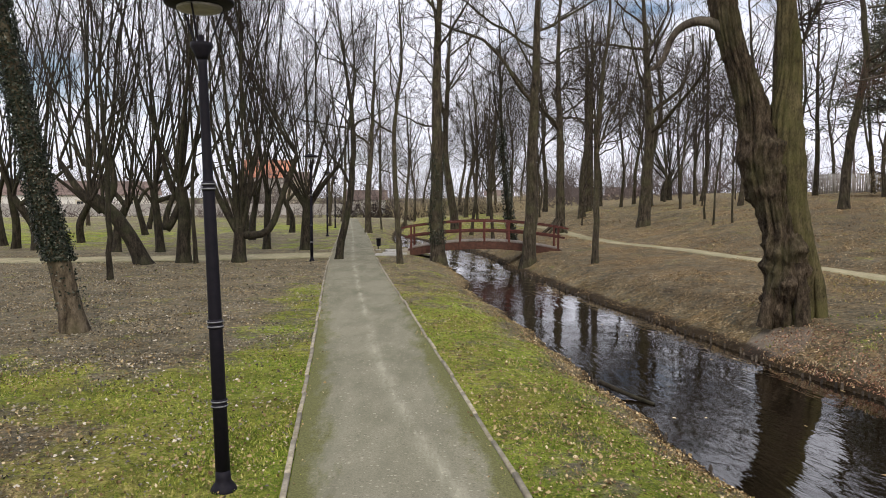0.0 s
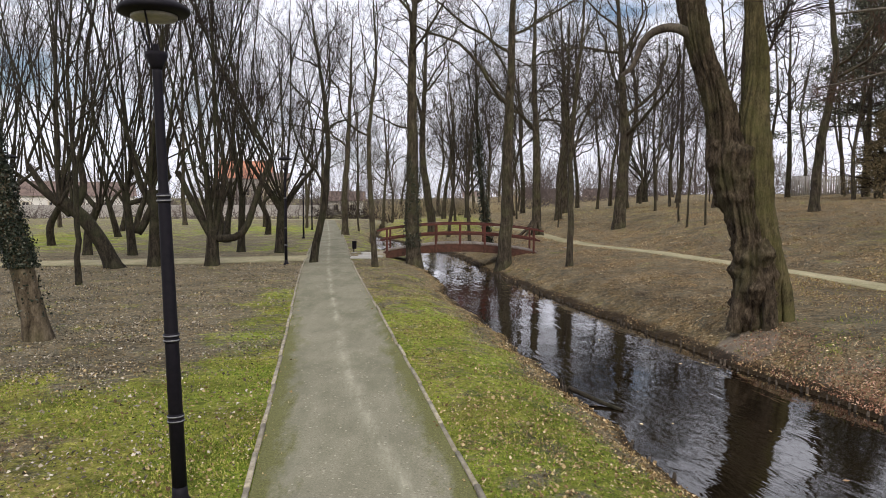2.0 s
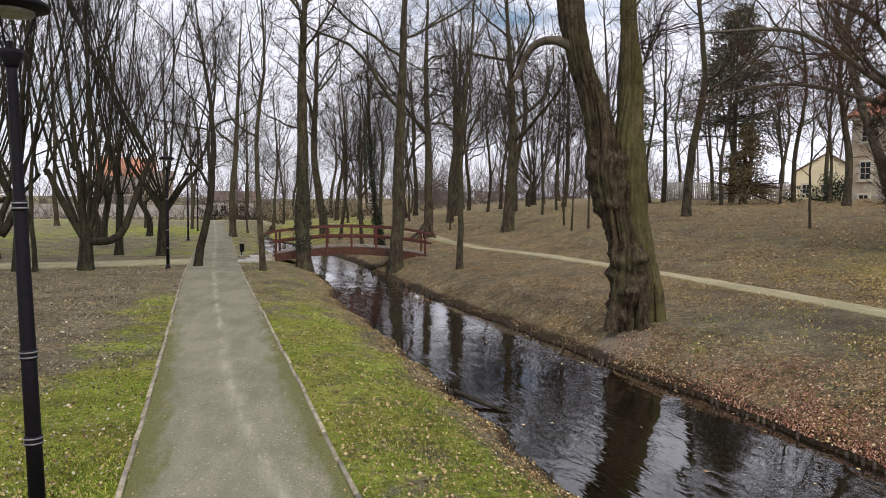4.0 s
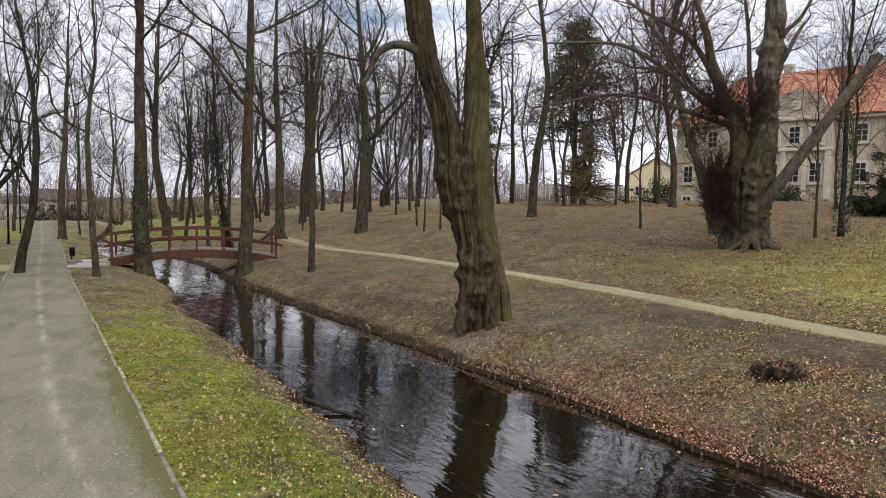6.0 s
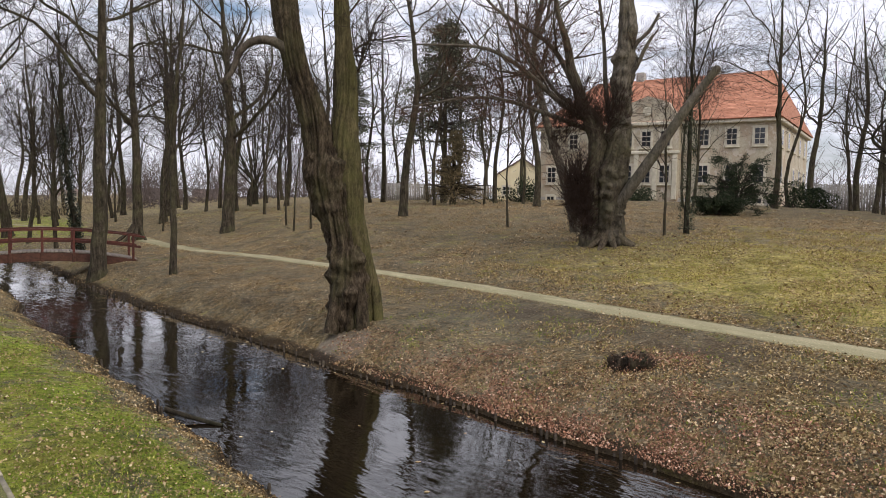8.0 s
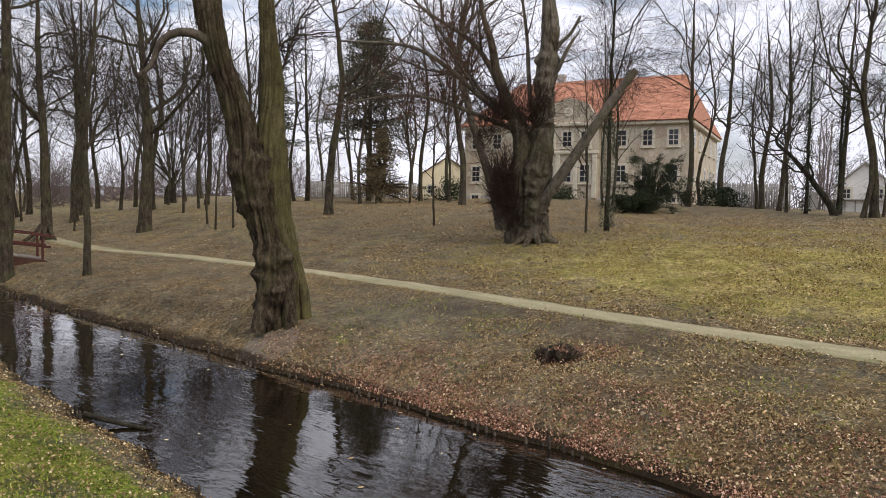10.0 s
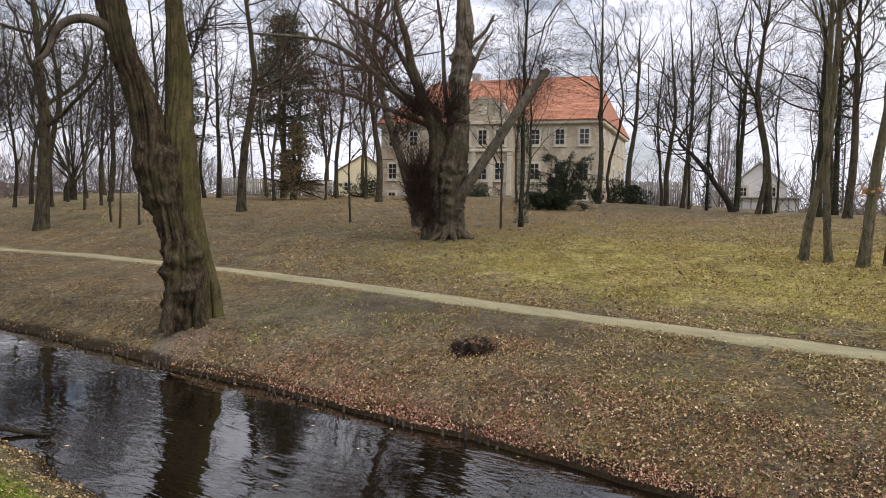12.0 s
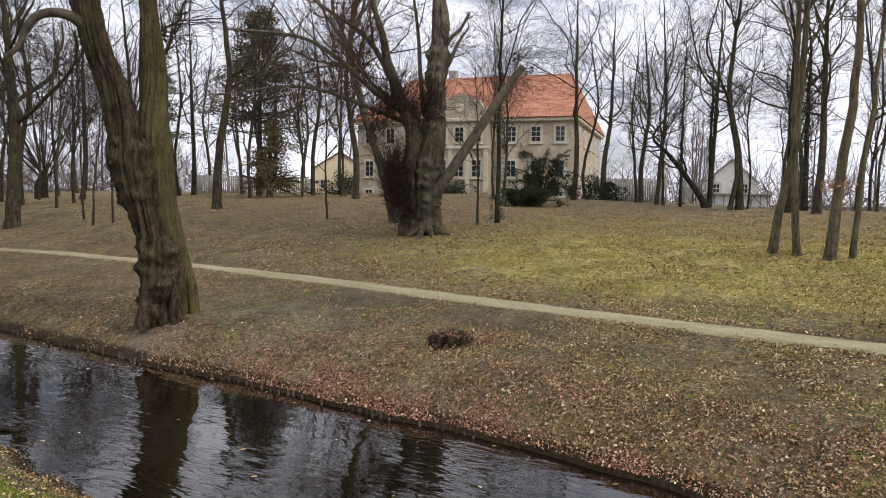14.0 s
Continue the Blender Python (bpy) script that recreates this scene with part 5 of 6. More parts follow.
    arc_p, arc_r = tapered(sideways(b, [(-1.55, 0, 6.45), (-1.75, -0.1, 6.7), (-2.0, -0.2, 6.93), (-2.35, -0.2, 7.0), (-2.75, -0.2, 6.9), (-3.02, -0.2, 6.55), (-3.06, -0.2, 6.1), (-3.4, -0.2, 5.9)]), 0.14, 0.05)
    part("bough", tubes(arc_p[None], arc_r[None], 10) + (True,), BARK_GREY, holder, "grey arching bough")
    for pts, r0, r1, mat, s in (([(0.16, 0.0, 1.9), (0.32, 0.0, 1.3), (0.44, -0.02, 0.7), (0.52, -0.05, -0.2)], 0.1, 0.15, BARK_GREEN, "mossy buttress root"), ([(-0.5, -0.3, 1.2), (-0.56, -0.4, 0.5), (-0.68, -0.5, -0.2)], 0.1, 0.17, BARK_OLD, "knotty buttress root"),
                                ([(0.0, -0.3, 1.3), (0.08, -0.42, 0.6), (0.15, -0.55, -0.2)], 0.12, 0.17, BARK_OLD, "knotty buttress root")):
        p = line(sideways(b, pts), 24)
        part("root", furrowed(p[::-1].copy(), np.linspace(r1, r0, 25), rng, 18, 0.0, 0.5, 5, 0.06) + (True,), mat, holder, s)
    mid_p, mid_r = tapered(sideways(b, [(-0.5, 0.02, 3.9), (-0.68, 0.08, 5.2), (-0.62, 0.2, 6.5), (-0.5, 0.4, 8.5), (-0.2, 0.5, 12)]), 0.12, 0.03)
    ll, lrad = shoots(rng, left[None, 111:], lr[None, 111:], 8, (0.15, 0.98), (0.35, 0.7), (25, 60), 0.08, 0.14, 8, (0.4, 0.6))
    rl, rrad = shoots(rng, right[None, 62:], rr[None, 62:], 7, (0.3, 0.98), (0.3, 0.6), (25, 60), 0.08, 0.14, 8, (0.4, 0.6))
    mids = line(mid_p, 8)[None], np.linspace(0.12, 0.03, 9)[None]
    arcs = line(arc_p[8:], 8)[None], np.linspace(0.07, 0.03, 9)[None]
    limbs, lim_r = np.concatenate([ll, rl, mids[0], arcs[0]]), np.concatenate([lrad, rrad, mids[1], arcs[1]])
    bough, twig = crown_of(rng, limbs, lim_r, 50, 280, 600, 0.8, 0.05)
    part("bough", bough + (True,), BARK_OLD, holder)
    part("crown", twig, TWIG, holder)


build_twin_tree()


# ---- the ancient tree on the slope ----
def build_ancient_tree():
    rng = g(111)
    b = 46.4
    x, y = 21.07, 20.07
    holder = thing("ancient_tree", (x, y, float(land(x, y))), "ancient thick tree with fused trunks, cut limb and bushy shoots", "tree")
    px = 0.0229

    def at(points, depth=0.0):
        return sideways(b, [((u - 750) * px, depth * min(1, k / 2), (402 - v) * px) for k, (u, v) in enumerate(points)])

    # sideways, height and radius along the two fused trunks
    main = ((0.1, -0.4, 0.56), (0.1, 0.06, 0.52), (0.02, 1.16, 0.53), (0.05, 1.93, 0.52), (0.05, 2.92, 0.54), (0.2, 4.02, 0.43), (0.29, 4.79, 0.38), (0.31, 5.89, 0.34), (0.38, 6.55, 0.36), (0.4, 7.33, 0.34), (0.46, 8.43, 0.32), (0.38, 9.5, 0.24), (0.32, 13.0, 0.08))
    side = ((-0.72, -0.4, 0.33), (-0.7, 0.1, 0.3), (-0.7, 1.16, 0.26), (-0.61, 1.93, 0.28), (-0.61, 2.92, 0.3), (-0.56, 4.02, 0.32), (-0.7, 4.79, 0.34), (-1.1, 5.34, 0.22), (-1.36, 6.2, 0.18), (-1.63, 6.87, 0.16), (-1.83, 7.9, 0.13), (-2.24, 9.1, 0.1), (-2.5, 11.0, 0.07))
    facing = math.atan2(-math.cos(radians(b)), -math.sin(radians(b)))
    for stem, depth, bark in ((side, -0.1, BARK_TRUNK), (main[:7], 0.05, BARK_TRUNK), (main[5:], 0.05, BARK_PALE)):
        p = line(sideways(b, [(u, depth, z) for u, z, _ in stem]), 150)
        r = np.interp(p[:, 2], [z for _, z, _ in stem], [q for _, _, q in stem])
        knobs = [(rng.uniform(0.3, 7.0), rng.uniform(0, 6.3), rng.uniform(0.06, 0.2), rng.uniform(0.1, 0.24)) for _ in range(36)]
        knobs += [(rng.uniform(0.2, 3.4), facing + rng.uniform(-1.8, 1.8), rng.uniform(0.1, 0.3), rng.uniform(0.07, 0.16)) for _ in range(44)]
        knobs += [(3.3, facing + 1.45, 0.28, 0.2), (6.9, facing + 1.4, 0.3, 0.2), (1.1, facing - 0.1, -0.32, 0.2), (1.75, facing, 0.22, 0.12), (4.3, facing - 0.8, 0.25, 0.25)]
        part("stem", furrowed(p, r, rng, 76, 0.0 if bark is BARK_PALE else 0.22, 1.1, 7, 0.035, knobs, 0.12) + (True,), bark, holder, "pale grey upper stem" if bark is BARK_PALE else "")
    for k in range(9):
        a = 0.7 * k + rng.normal(0, 0.15)
        c, s, L = math.cos(a), math.sin(a), rng.uniform(0.8, 1.35)
        low = [(c * q * L, s * q * L, float(land(x + c * q * L, y + s * q * L)) - float(land(x, y)) + z) for q, z in ((0.25, 0.55), (0.5, 0.22), (0.8, 0.06), (1.15, -0.1))]
        p = line(low, 16)
        part("root", furrowed(p[::-1].copy(), np.linspace(0.06, 0.2, 17), rng, 14, 0.0, 0.5, 4, 0.06) + (True,), BARK_BURR, holder)
    rods = []
    for pts, r0, r1, d in (([(756, 345), (772, 322), (785, 300), (830, 232), (880, 152), (914, 108)], 0.36, 0.2, -0.5), ([(712, 205), (672, 190), (630, 174), (560, 150), (500, 146), (440, 158), (380, 165)], 0.16, 0.04, -0.4),
                           ([(712, 190), (668, 165), (620, 120), (590, 95), (540, 62), (470, 55), (400, 52)], 0.2, 0.05, -0.3),
                           ([(714, 190), (690, 140), (660, 80), (640, 50), (590, 20), (540, -10), (500, -60)], 0.22, 0.06, 0.4), ([(766, 110), (785, 60), (805, 45), (820, 15)], 0.16, 0.07, -0.2),
                           ([(762, 130), (785, 105), (800, 70), (812, 50)], 0.17, 0.08, -0.3), ([(745, 190), (735, 120), (732, 50), (720, -30), (700, -120)], 0.16, 0.04, 0.5), ([(700, 170), (650, 140), (610, 70), (560, 10), (530, -60)], 0.14, 0.04, 1.0)):
        p, r = tapered(at(pts, d), 0.66 * r0, 0.7 * r1, 16)
        rods.append((p, r))
    for p, r in rods:
        part("bough", tubes(p[None], r[None], 11) + (True,), BARK_PALE, holder)
    limbs, lim_r = np.stack([p for p, _ in rods[1:]]), np.stack([r for _, r in rods[1:]])
    l2, r2 = shoots(rng, limbs, lim_r, 46, (0.2, 1.0), (0.3, 0.6), (25, 60), 0.06, 0.15, 16, (0.35, 0.6))
    bough, twig = crown_of(rng, np.concatenate([limbs, l2]), np.concatenate([lim_r * 0.5, r2]), 170, 800, 1900, 0.7, 0.03, 0.006)
    part("bough", bough + (True,), BARK_GREY, holder)
    part("crown", twig, TWIG_RED, holder)
    # bushy shoots on the trunks and from the end of the cut limb
    heads = []
    for (u, v), d, count, size in (((704, 345), -0.5, 560, 0.5), ((698, 325), -0.5, 700, 0.65), ((714, 368), -0.5, 160, 0.4), ((696, 290), -0.5, 300, 0.9), ((738, 190), -0.6, 170, 1.3), ((700, 170), -0.3, 150, 1.5), ((760, 170), -0.5, 90, 1.2), ((676, 190), -0.4, 150, 1.6), ((660, 230), -0.3, 110, 1.4), ((908, 118), -0.5, 46, 0.9), ((690, 300), -0.4, 140, 1.4)):
        c = np.array(at([(u, v)] * 3, d)[2])
        start = c + rng.normal(0, 0.22, (count, 3)) * [1, 1, 1.7]
        dd = unit(rng.normal(size=(count, 3)) * [1, 1, 0.7] + [0, 0, 0.9])
        out = np.empty((count, 4, 3))
        out[:, 0] = start
        for k in range(3):
            dd = unit(dd + rng.normal(0, 0.16, (count, 3)) + [0, 0, 0.1])
            out[:, k + 1] = out[:, k] + dd * (size * rng.uniform(0.2, 0.42, count))[:, None]
        heads.append(tubes(out, np.broadcast_to(np.linspace(0.011, 0.006, 4), (count, 4)).copy(), 3))
    part("brush", merge(heads), TWIG_BRUSH, holder, "dark brown brush of thin shoots")


build_ancient_tree()
t_g = sideways(44, [(-0.5, 0, 1.8), (-1.1, 0, 3.6), (-1.75, 0, 5.6), (-2.4, 0, 8.0)])
plant("leaning_tree", "pale grey tree leaning away behind the ancient tree", (23.7, 24.6), tall_tree(g(121), 17, 0.62, t_g, 16, 100, 460, 900, 0.4, (20, 50)), BARK_PALE)

# trees on the upper lawn
RIGHT_ROW = (((22.72, 7.1), 0.34, [(0.1, 0, 1.2), (0.5, 0, 3.0), (0.62, 0, 6.5), (0.6, 0, 9)], BARK_LAWN, "brown tree with a bowed foot on the lawn"),
             ((22.64, 6.34), 0.29, [(-0.12, 0, 1.0), (-0.25, 0, 3.0), (-0.25, 0, 6.5), (-0.3, 0, 9)], BARK_LAWN, "upright brown tree on the lawn"),
             ((22.41, 5.46), 0.4, [(0.12, 0, 1.2), (0.3, 0, 3.4), (0.5, 0, 5.9)], BARK_LAWN, "greenish forked tree with a swollen foot"),
             ((22.83, 4.97), 0.22, [(0.05, 0, 1.0), (0.2, 0, 3.0), (0.5, 0, 6.5)], BARK_LAWN, "slim leaning tree on the lawn"))
for k, (p, d, pts, mat, s) in enumerate(RIGHT_ROW):
    c = (0.27, -0.96)
    pts = [(u * c[0], u * c[1], z) for u, _, z in pts]
    ob = plant("lawn_tree", s, p, tall_tree(g(130 + k), 14, d, pts, 16, 90, 380, 800, 0.42, (25, 60)), mat, group="trees on the lawn")
    if k > 1:
        at = np.array([0.12, -0.1, 2.1]) + g(138 + k).normal(0, 1, (60, 3)) * [0.14, 0.2, 0.1]
        tuft = part("withered_tuft", leaf_quads(g(136 + k), at, g(139).normal(size=(60, 3)), np.full(60, 0.12), 0.4), LEAF_OAK, ob, "tuft of withered orange leaves")
        tagged(tuft, kind="stuff")
for k, (p, d, top) in enumerate((((46.1, 13.9), 0.6, 9.5), ((49.6, 14.0), 0.5, 9.0), ((26.78, 20.92), 0.3, 6.5), ((56.8, 23.2), 0.4, 10.0), ((50.0, 22.5), 0.3, 9.0))):
    pts = [(0, 0, 2.5), (0.1, 0.1, 6), (0.2, 0.1, 11)]
    ob = plant("ivy_tree", "straight tree with its trunk wrapped in ivy", p, tall_tree(g(140 + k), 15, d, pts, 14, 90, 560, 1300, 0.3, (30, 60)) if k == 2 else tall_tree(g(140 + k), 15, d, pts, 12, 60, 200, 320, 0.4), BARK_DARK, group="ivy trees")
    ivy_on(ob, g(150 + k), pts, d + (0.22 if k == 2 else 0.16), 0.2, top, 4200 if k == 2 else 3000, 0.07 if k == 2 else 0.1, -0.6 if k == 2 else -0.9, "grey-green ivy leaves", LEAF_IVY_GREY)
t_c = sideways(66, [(-0.2, 0, 0.6), (-1.0, 0, 1.6), (-1.8, 0, 2.8), (-3.0, 0, 4.2), (-4.0, 0, 4.9)])
plant("leaning_tree", "strongly curved tree bending over on the hilltop", (49.77, 20.49), tall_tree(g(160), 7.5, 0.6, t_c, 12, 60, 240, 400, 0.3, (40, 80)), BARK_DARK)


# ---- evergreens ----
def conifer(rng, height, reach, clear, clumps, per, size):
    """Trunk, branches and needle sprays of a conifer."""
    trunk = line([(0, 0, -0.2), (0.05, 0, height * 0.5), (0, 0, height)], 16)[None]
    rad = (0.3 * np.maximum(1 - np.linspace(0, 1, 17), 0.05))[None]
    p, r = shoots(rng, trunk, rad, clumps, (clear, 0.99), (0.1, 0.16), (70, 95), -0.02, 0.08, 5, (0.2, 0.35))
    h = p[:, 0, 2] / height
    s = (reach * np.clip(1.1 - h, 0.06, 1) ** 0.9) / np.linalg.norm(p[:, -1] - p[:, 0], axis=1)
    p = p[:, :1] + (p - p[:, :1]) * s[:, None, None] * rng.uniform(0.65, 1.15, (clumps, 1, 1))
    who = rng.integers(0, clumps, clumps * per)
    t = rng.uniform(0.2, 1.0, clumps * per) * 5
    i = np.minimum(t.astype(int), 4)
    w = (t - i)[:, None]
    at = p[who, i] * (1 - w) + p[who, i + 1] * w + rng.normal(0, 0.26, (clumps * per, 3)) * [1, 1, 0.55]
    at[:, 2] -= 0.04 * t ** 1.6
    return merge([tubes(trunk, rad, 10)]), tubes(p, r, 4), leaf_quads(rng, at, rng.normal(size=at.shape) + [0, 0, 1.2], np.full(len(at), size), 0.5)


def plant_conifer(name, label, at, data, leaf):
    holder = thing(name, (*at, float(land(*at))), label, "tree")
    part("trunk", data[0] + (True,), BARK, holder)
    tagged(part("bough", data[1], TWIG, holder), kind="stuff")
    part("needles", data[2], leaf, holder, "dull green needle sprays")


plant_conifer("conifer", "tall dark conifer with a broad ragged crown", (33.82, 52.17), conifer(g(170), 15.8, 7.2, 0.34, 130, 150, 0.19), LEAF_PINE)
plant_conifer("conifer", "brownish bushy evergreen under the tall conifer", (31.76, 47.55), conifer(g(171), 6.0, 3.2, 0.14, 90, 150, 0.13), LEAF_THUJA)
plant_conifer("conifer", "thin dark conifer between bare trees", (27.5, 56.5), conifer(g(172), 12, 2.6, 0.3, 46, 80, 0.2), LEAF_PINE)


def build_bush(name, label, at, size, count, leaf, blade, seed, lobes=9, category="bush", flat=1.0):
    """A bush of stems with leaves on several uneven lobes."""
    rng = g(seed)
    holder = thing(name, (*at, float(land(*at))), label, category, "evergreen bushes" if leaf is LEAF_YEW else "")
    c = rng.normal(0, 0.42, (lobes, 3)) * [1, 1, 0.5] + [0, 0, 0.42]
    c[:, 2] = np.clip(c[:, 2], 0.15, 0.8)
    r = rng.uniform(0.25, 0.5, lobes)
    who = rng.integers(0, lobes, count)
    d = unit(rng.normal(size=(count, 3)))
    p = (c[who] + d * np.array([1, 1, flat]) * (r[who] * rng.uniform(0.55, 1.05, count) ** 0.5)[:, None]) * size
    p[:, 2] = np.abs(p[:, 2])
    part("foliage", leaf_quads(rng, p, d + rng.normal(0, 0.6, d.shape), np.full(count, blade), 0.5), leaf, holder)
    tips = c * np.array(size)
    base = rng.normal(0, 0.12, (lobes, 3)) * [1, 1, 0]
    w = np.linspace(0, 1, 6)[None, :, None]
    part("woody_frame", tubes(base[:, None] * (1 - w) + tips[:, None] * w, np.broadcast_to(np.linspace(0.05, 0.015, 6), (lobes, 6)).copy(), 5), TWIG, holder)


def build_yew(label, at, reach, height, boughs, seed):
    """A spreading yew: arching boughs that carry drooping needle sprays."""
    rng = g(seed)
    holder = thing("yew_bush", (*at, float(land(*at))), label, "bush", "evergreen bushes")
    a = rng.uniform(0, 6.283, boughs)
    up = rng.uniform(0.25, 1.0, boughs)
    w = np.linspace(0, 1, 9)[None, :]
    run = (reach * (1.15 - 0.62 * up) * rng.uniform(0.6, 1.1, boughs))[:, None] * w ** 1.2
    z = (height * up)[:, None] * np.sin(1.75 * w) - 0.12 * height * w ** 3
    p = np.stack([run * np.cos(a)[:, None], run * np.sin(a)[:, None], z], -1) + rng.normal(0, 0.06, (boughs, 9, 3)) * w[..., None]
    r = np.broadcast_to(np.linspace(0.05, 0.012, 9), (boughs, 9)).copy()
    p2, r2 = shoots(rng, p, r, boughs * 9, (0.25, 1.0), (0.14, 0.34), (30, 80), -0.04, 0.2, 4, (0.4, 0.7))
    part("woody_frame", merge([tubes(p, r, 5), tubes(p2, r2, 3)]), TWIG, holder)
    n = boughs * 560
    who, t = rng.integers(0, len(p2), n), rng.uniform(0.1, 1.0, n) * 4
    i = np.minimum(t.astype(int), 3)
    f = (t - i)[:, None]
    spot = p2[who, i] * (1 - f) + p2[who, i + 1] * f + rng.normal(0, 0.11, (n, 3)) * [1, 1, 0.6]
    spot[:, 2] = np.maximum(spot[:, 2] - 0.05 * t, 0.03)
    part("foliage", leaf_quads(rng, spot, rng.normal(size=(n, 3)) + [0, 0, 0.9], np.full(n, 0.085), 0.5), LEAF_YEW, holder)


build_yew("dark spreading yew in front of the house", (40.4, 28.0), 2.9, 3.9, 30, 180)
build_yew("low dark yew beside the tall one", (37.4, 27.2), 2.3, 1.5, 22, 181)
build_bush("yew_bush", "dark evergreen bush by the house corner", (57.3, 32.9), (1.9, 1.8, 1.6), 2200, LEAF_YEW, 0.15, 182)
build_bush("yew_bush", "round dark bush near the yellow building", (39.2, 48.3), (2.0, 2.0, 2.0), 1600, LEAF_YEW, 0.15, 183)
build_bush("yew_bush", "clipped dark bush beneath the house windows", (56.5, 50.3), (3.2, 1.8, 1.7), 1800, LEAF_YEW, 0.15, 184)
build_bush("yew_bush", "small dark bush by the house wall", (53.0, 47.5), (1.8, 1.6, 1.2), 900, LEAF_YEW, 0.15, 186)
build_bush("yew_bush", "dark evergreen bush behind trunks by the house", (52.0, 31.5), (1.8, 1.8, 2.6), 1500, LEAF_YEW, 0.15, 187)


# ---- the old manor house ----
def hipped(w, d, h, ridge, over=0.5):
    """A hipped roof over a plan w by d, from its eaves up."""
    bm = bmesh.new()
    e = [bm.verts.new(p) for p in ((-w / 2 - over, -over, 0), (w / 2 + over, -over, 0), (w / 2 + over, d + over, 0), (-w / 2 - over, d + over, 0))]
    t = [bm.verts.new((-ridge / 2, d / 2, h)), bm.verts.new((ridge / 2, d / 2, h))]
    for f in ((e[0], e[1], t[1], t[0]), (e[1], e[2], t[1]), (e[2], e[3], t[0], t[1]), (e[3], e[0], t[0]), (e[3], e[2], e[1], e[0])):
        bm.faces.new(f)
    return bm


def build_window(holder, x, z, w, h, y=0.0, turn=None, panes=(2, 3)):
    m = turn or Matrix()
    win = part("window", boxed((w + 0.36, 0.1, h + 0.36), (0, -0.03, 0), None, 0.02), STUCCO_PALE, holder, "", m @ Matrix.Translation((x, y, z)))
    part("frame", boxed((w, 0.06, h), (0, -0.07, 0)), WIN_FRAME, win)
    pw, ph = (w - 0.1) / panes[0], (h - 0.1) / panes[1]
    for i in range(panes[0]):
        for j in range(panes[1]):
            part("pane", boxed((pw - 0.07, 0.03, ph - 0.07), (-w / 2 + 0.05 + (i + 0.5) * pw, -0.095, -h / 2 + 0.05 + (j + 0.5) * ph)), WIN_GLASS, win)
    part("sill", boxed((w + 0.5, 0.2, 0.1), (0, -0.1, -h / 2 - 0.2), None, 0.02), STUCCO_PALE, win)


def build_manor():
    base = 2.95
    holder = thing("manor_house", pose(62.3, 54.83, base, 0, 0, -66), "weathered beige two-storey manor house with a red tiled hip roof", "house")
    w, d, h = 26.2, 24.0, 9.3
    part("wall", boxed((w, 0.5, h + 1.2), (0, 0.25, h / 2 - 0.6)), STUCCO, holder)
    part("wall", boxed((0.5, d - 1.0, h + 1.2), (w / 2 - 0.25, d / 2, h / 2 - 0.6)), STUCCO, holder)
    part("wall", boxed((0.5, d - 1.0, h + 1.2), (-w / 2 + 0.25, d / 2, h / 2 - 0.6)), STUCCO, holder)
    part("wall", boxed((w, 0.5, h + 1.2), (0, d - 0.25, h / 2 - 0.6)), STUCCO, holder)
    part("plinth", boxed((w + 0.2, 0.14, 1.7), (0, -0.075, 0.3), None, 0.03), GREY_WALL, holder)
    part("cornice", boxed((w + 0.7, 0.5, 0.4), (0, -0.2, h - 0.1), None, 0.08), STUCCO_PALE, holder)
    part("cornice", boxed((0.5, d, 0.4), (w / 2 + 0.2, d / 2 + 0.1, h - 0.1), None, 0.08), STUCCO_PALE, holder)
    roof = part("roof", hipped(w, d, 6.8, 21.5, 0.6), ROOF_TILE, holder, "red clay tiled hip roof", Matrix.Translation((0, 0, h + 0.1)))
    # courses of tiles on the front and end slopes
    n = 36
    for k in range(n):
        t = (k + 0.5) / n
        half = (w / 2 + 0.6) * (1 - t) + 10.75 * t
        y, z = -0.6 + t * (d / 2 + 0.6), 6.8 * t
        tilt = Matrix.Rotation(math.atan2(6.8, d / 2 + 0.6), 4, "X")
        part("tile_course", boxed((2 * half - 0.1, 0.36, 0.045), (0, y, z + 0.05), tilt), ROOF_TILE, roof)
    for x in (-5.0, 4.2):
        part("chimney", boxed((1.0, 0.9, 2.4), (x, d / 2, 6.6), None, 0.04), GREY_WALL, roof)
    # the middle bay with pilasters, cornice and gable
    part("bay", boxed((7.0, 0.55, h + 0.4), (0, -0.28, h / 2 - 0.2)), STUCCO, holder)
    part("bay_cornice", boxed((7.4, 0.4, 0.35), (0, -0.65, 6.1), None, 0.06), STUCCO_PALE, holder)
    part("bay_cornice", boxed((7.6, 0.5, 0.4), (0, -0.65, h - 0.05), None, 0.06), STUCCO_PALE, holder)
    bm = bmesh.new()
    a = [bm.verts.new((x, -0.5, z)) for x, z in ((-3.7, h + 0.15), (3.7, h + 0.15), (2.1, h + 2.3), (0, h + 3.0), (-2.1, h + 2.3))]
    bm.faces.new(a)
    ext = bmesh.ops.extrude_face_region(bm, geom=list(bm.faces))
    bmesh.ops.translate(bm, vec=(0, 1.2, 0), verts=[v for v in ext["geom"] if isinstance(v, bmesh.types.BMVert)])
    part("gable", bm, STUCCO, holder)
    part("round_window", lathe([(0.5, 0), (0.5, 0.12), (0.3, 0.12), (0.3, 0.05)], 20), STUCCO_PALE, holder, "", Matrix.Translation((0, -0.5, h + 1.3)) @ Matrix.Rotation(radians(90), 4, "X"))
    for x in (-3.2, -1.05, 1.05, 3.2):
        part("pilaster", boxed((0.5, 0.25, 5.0), (x, -0.66, 3.5), None, 0.03), STUCCO_PALE, holder)
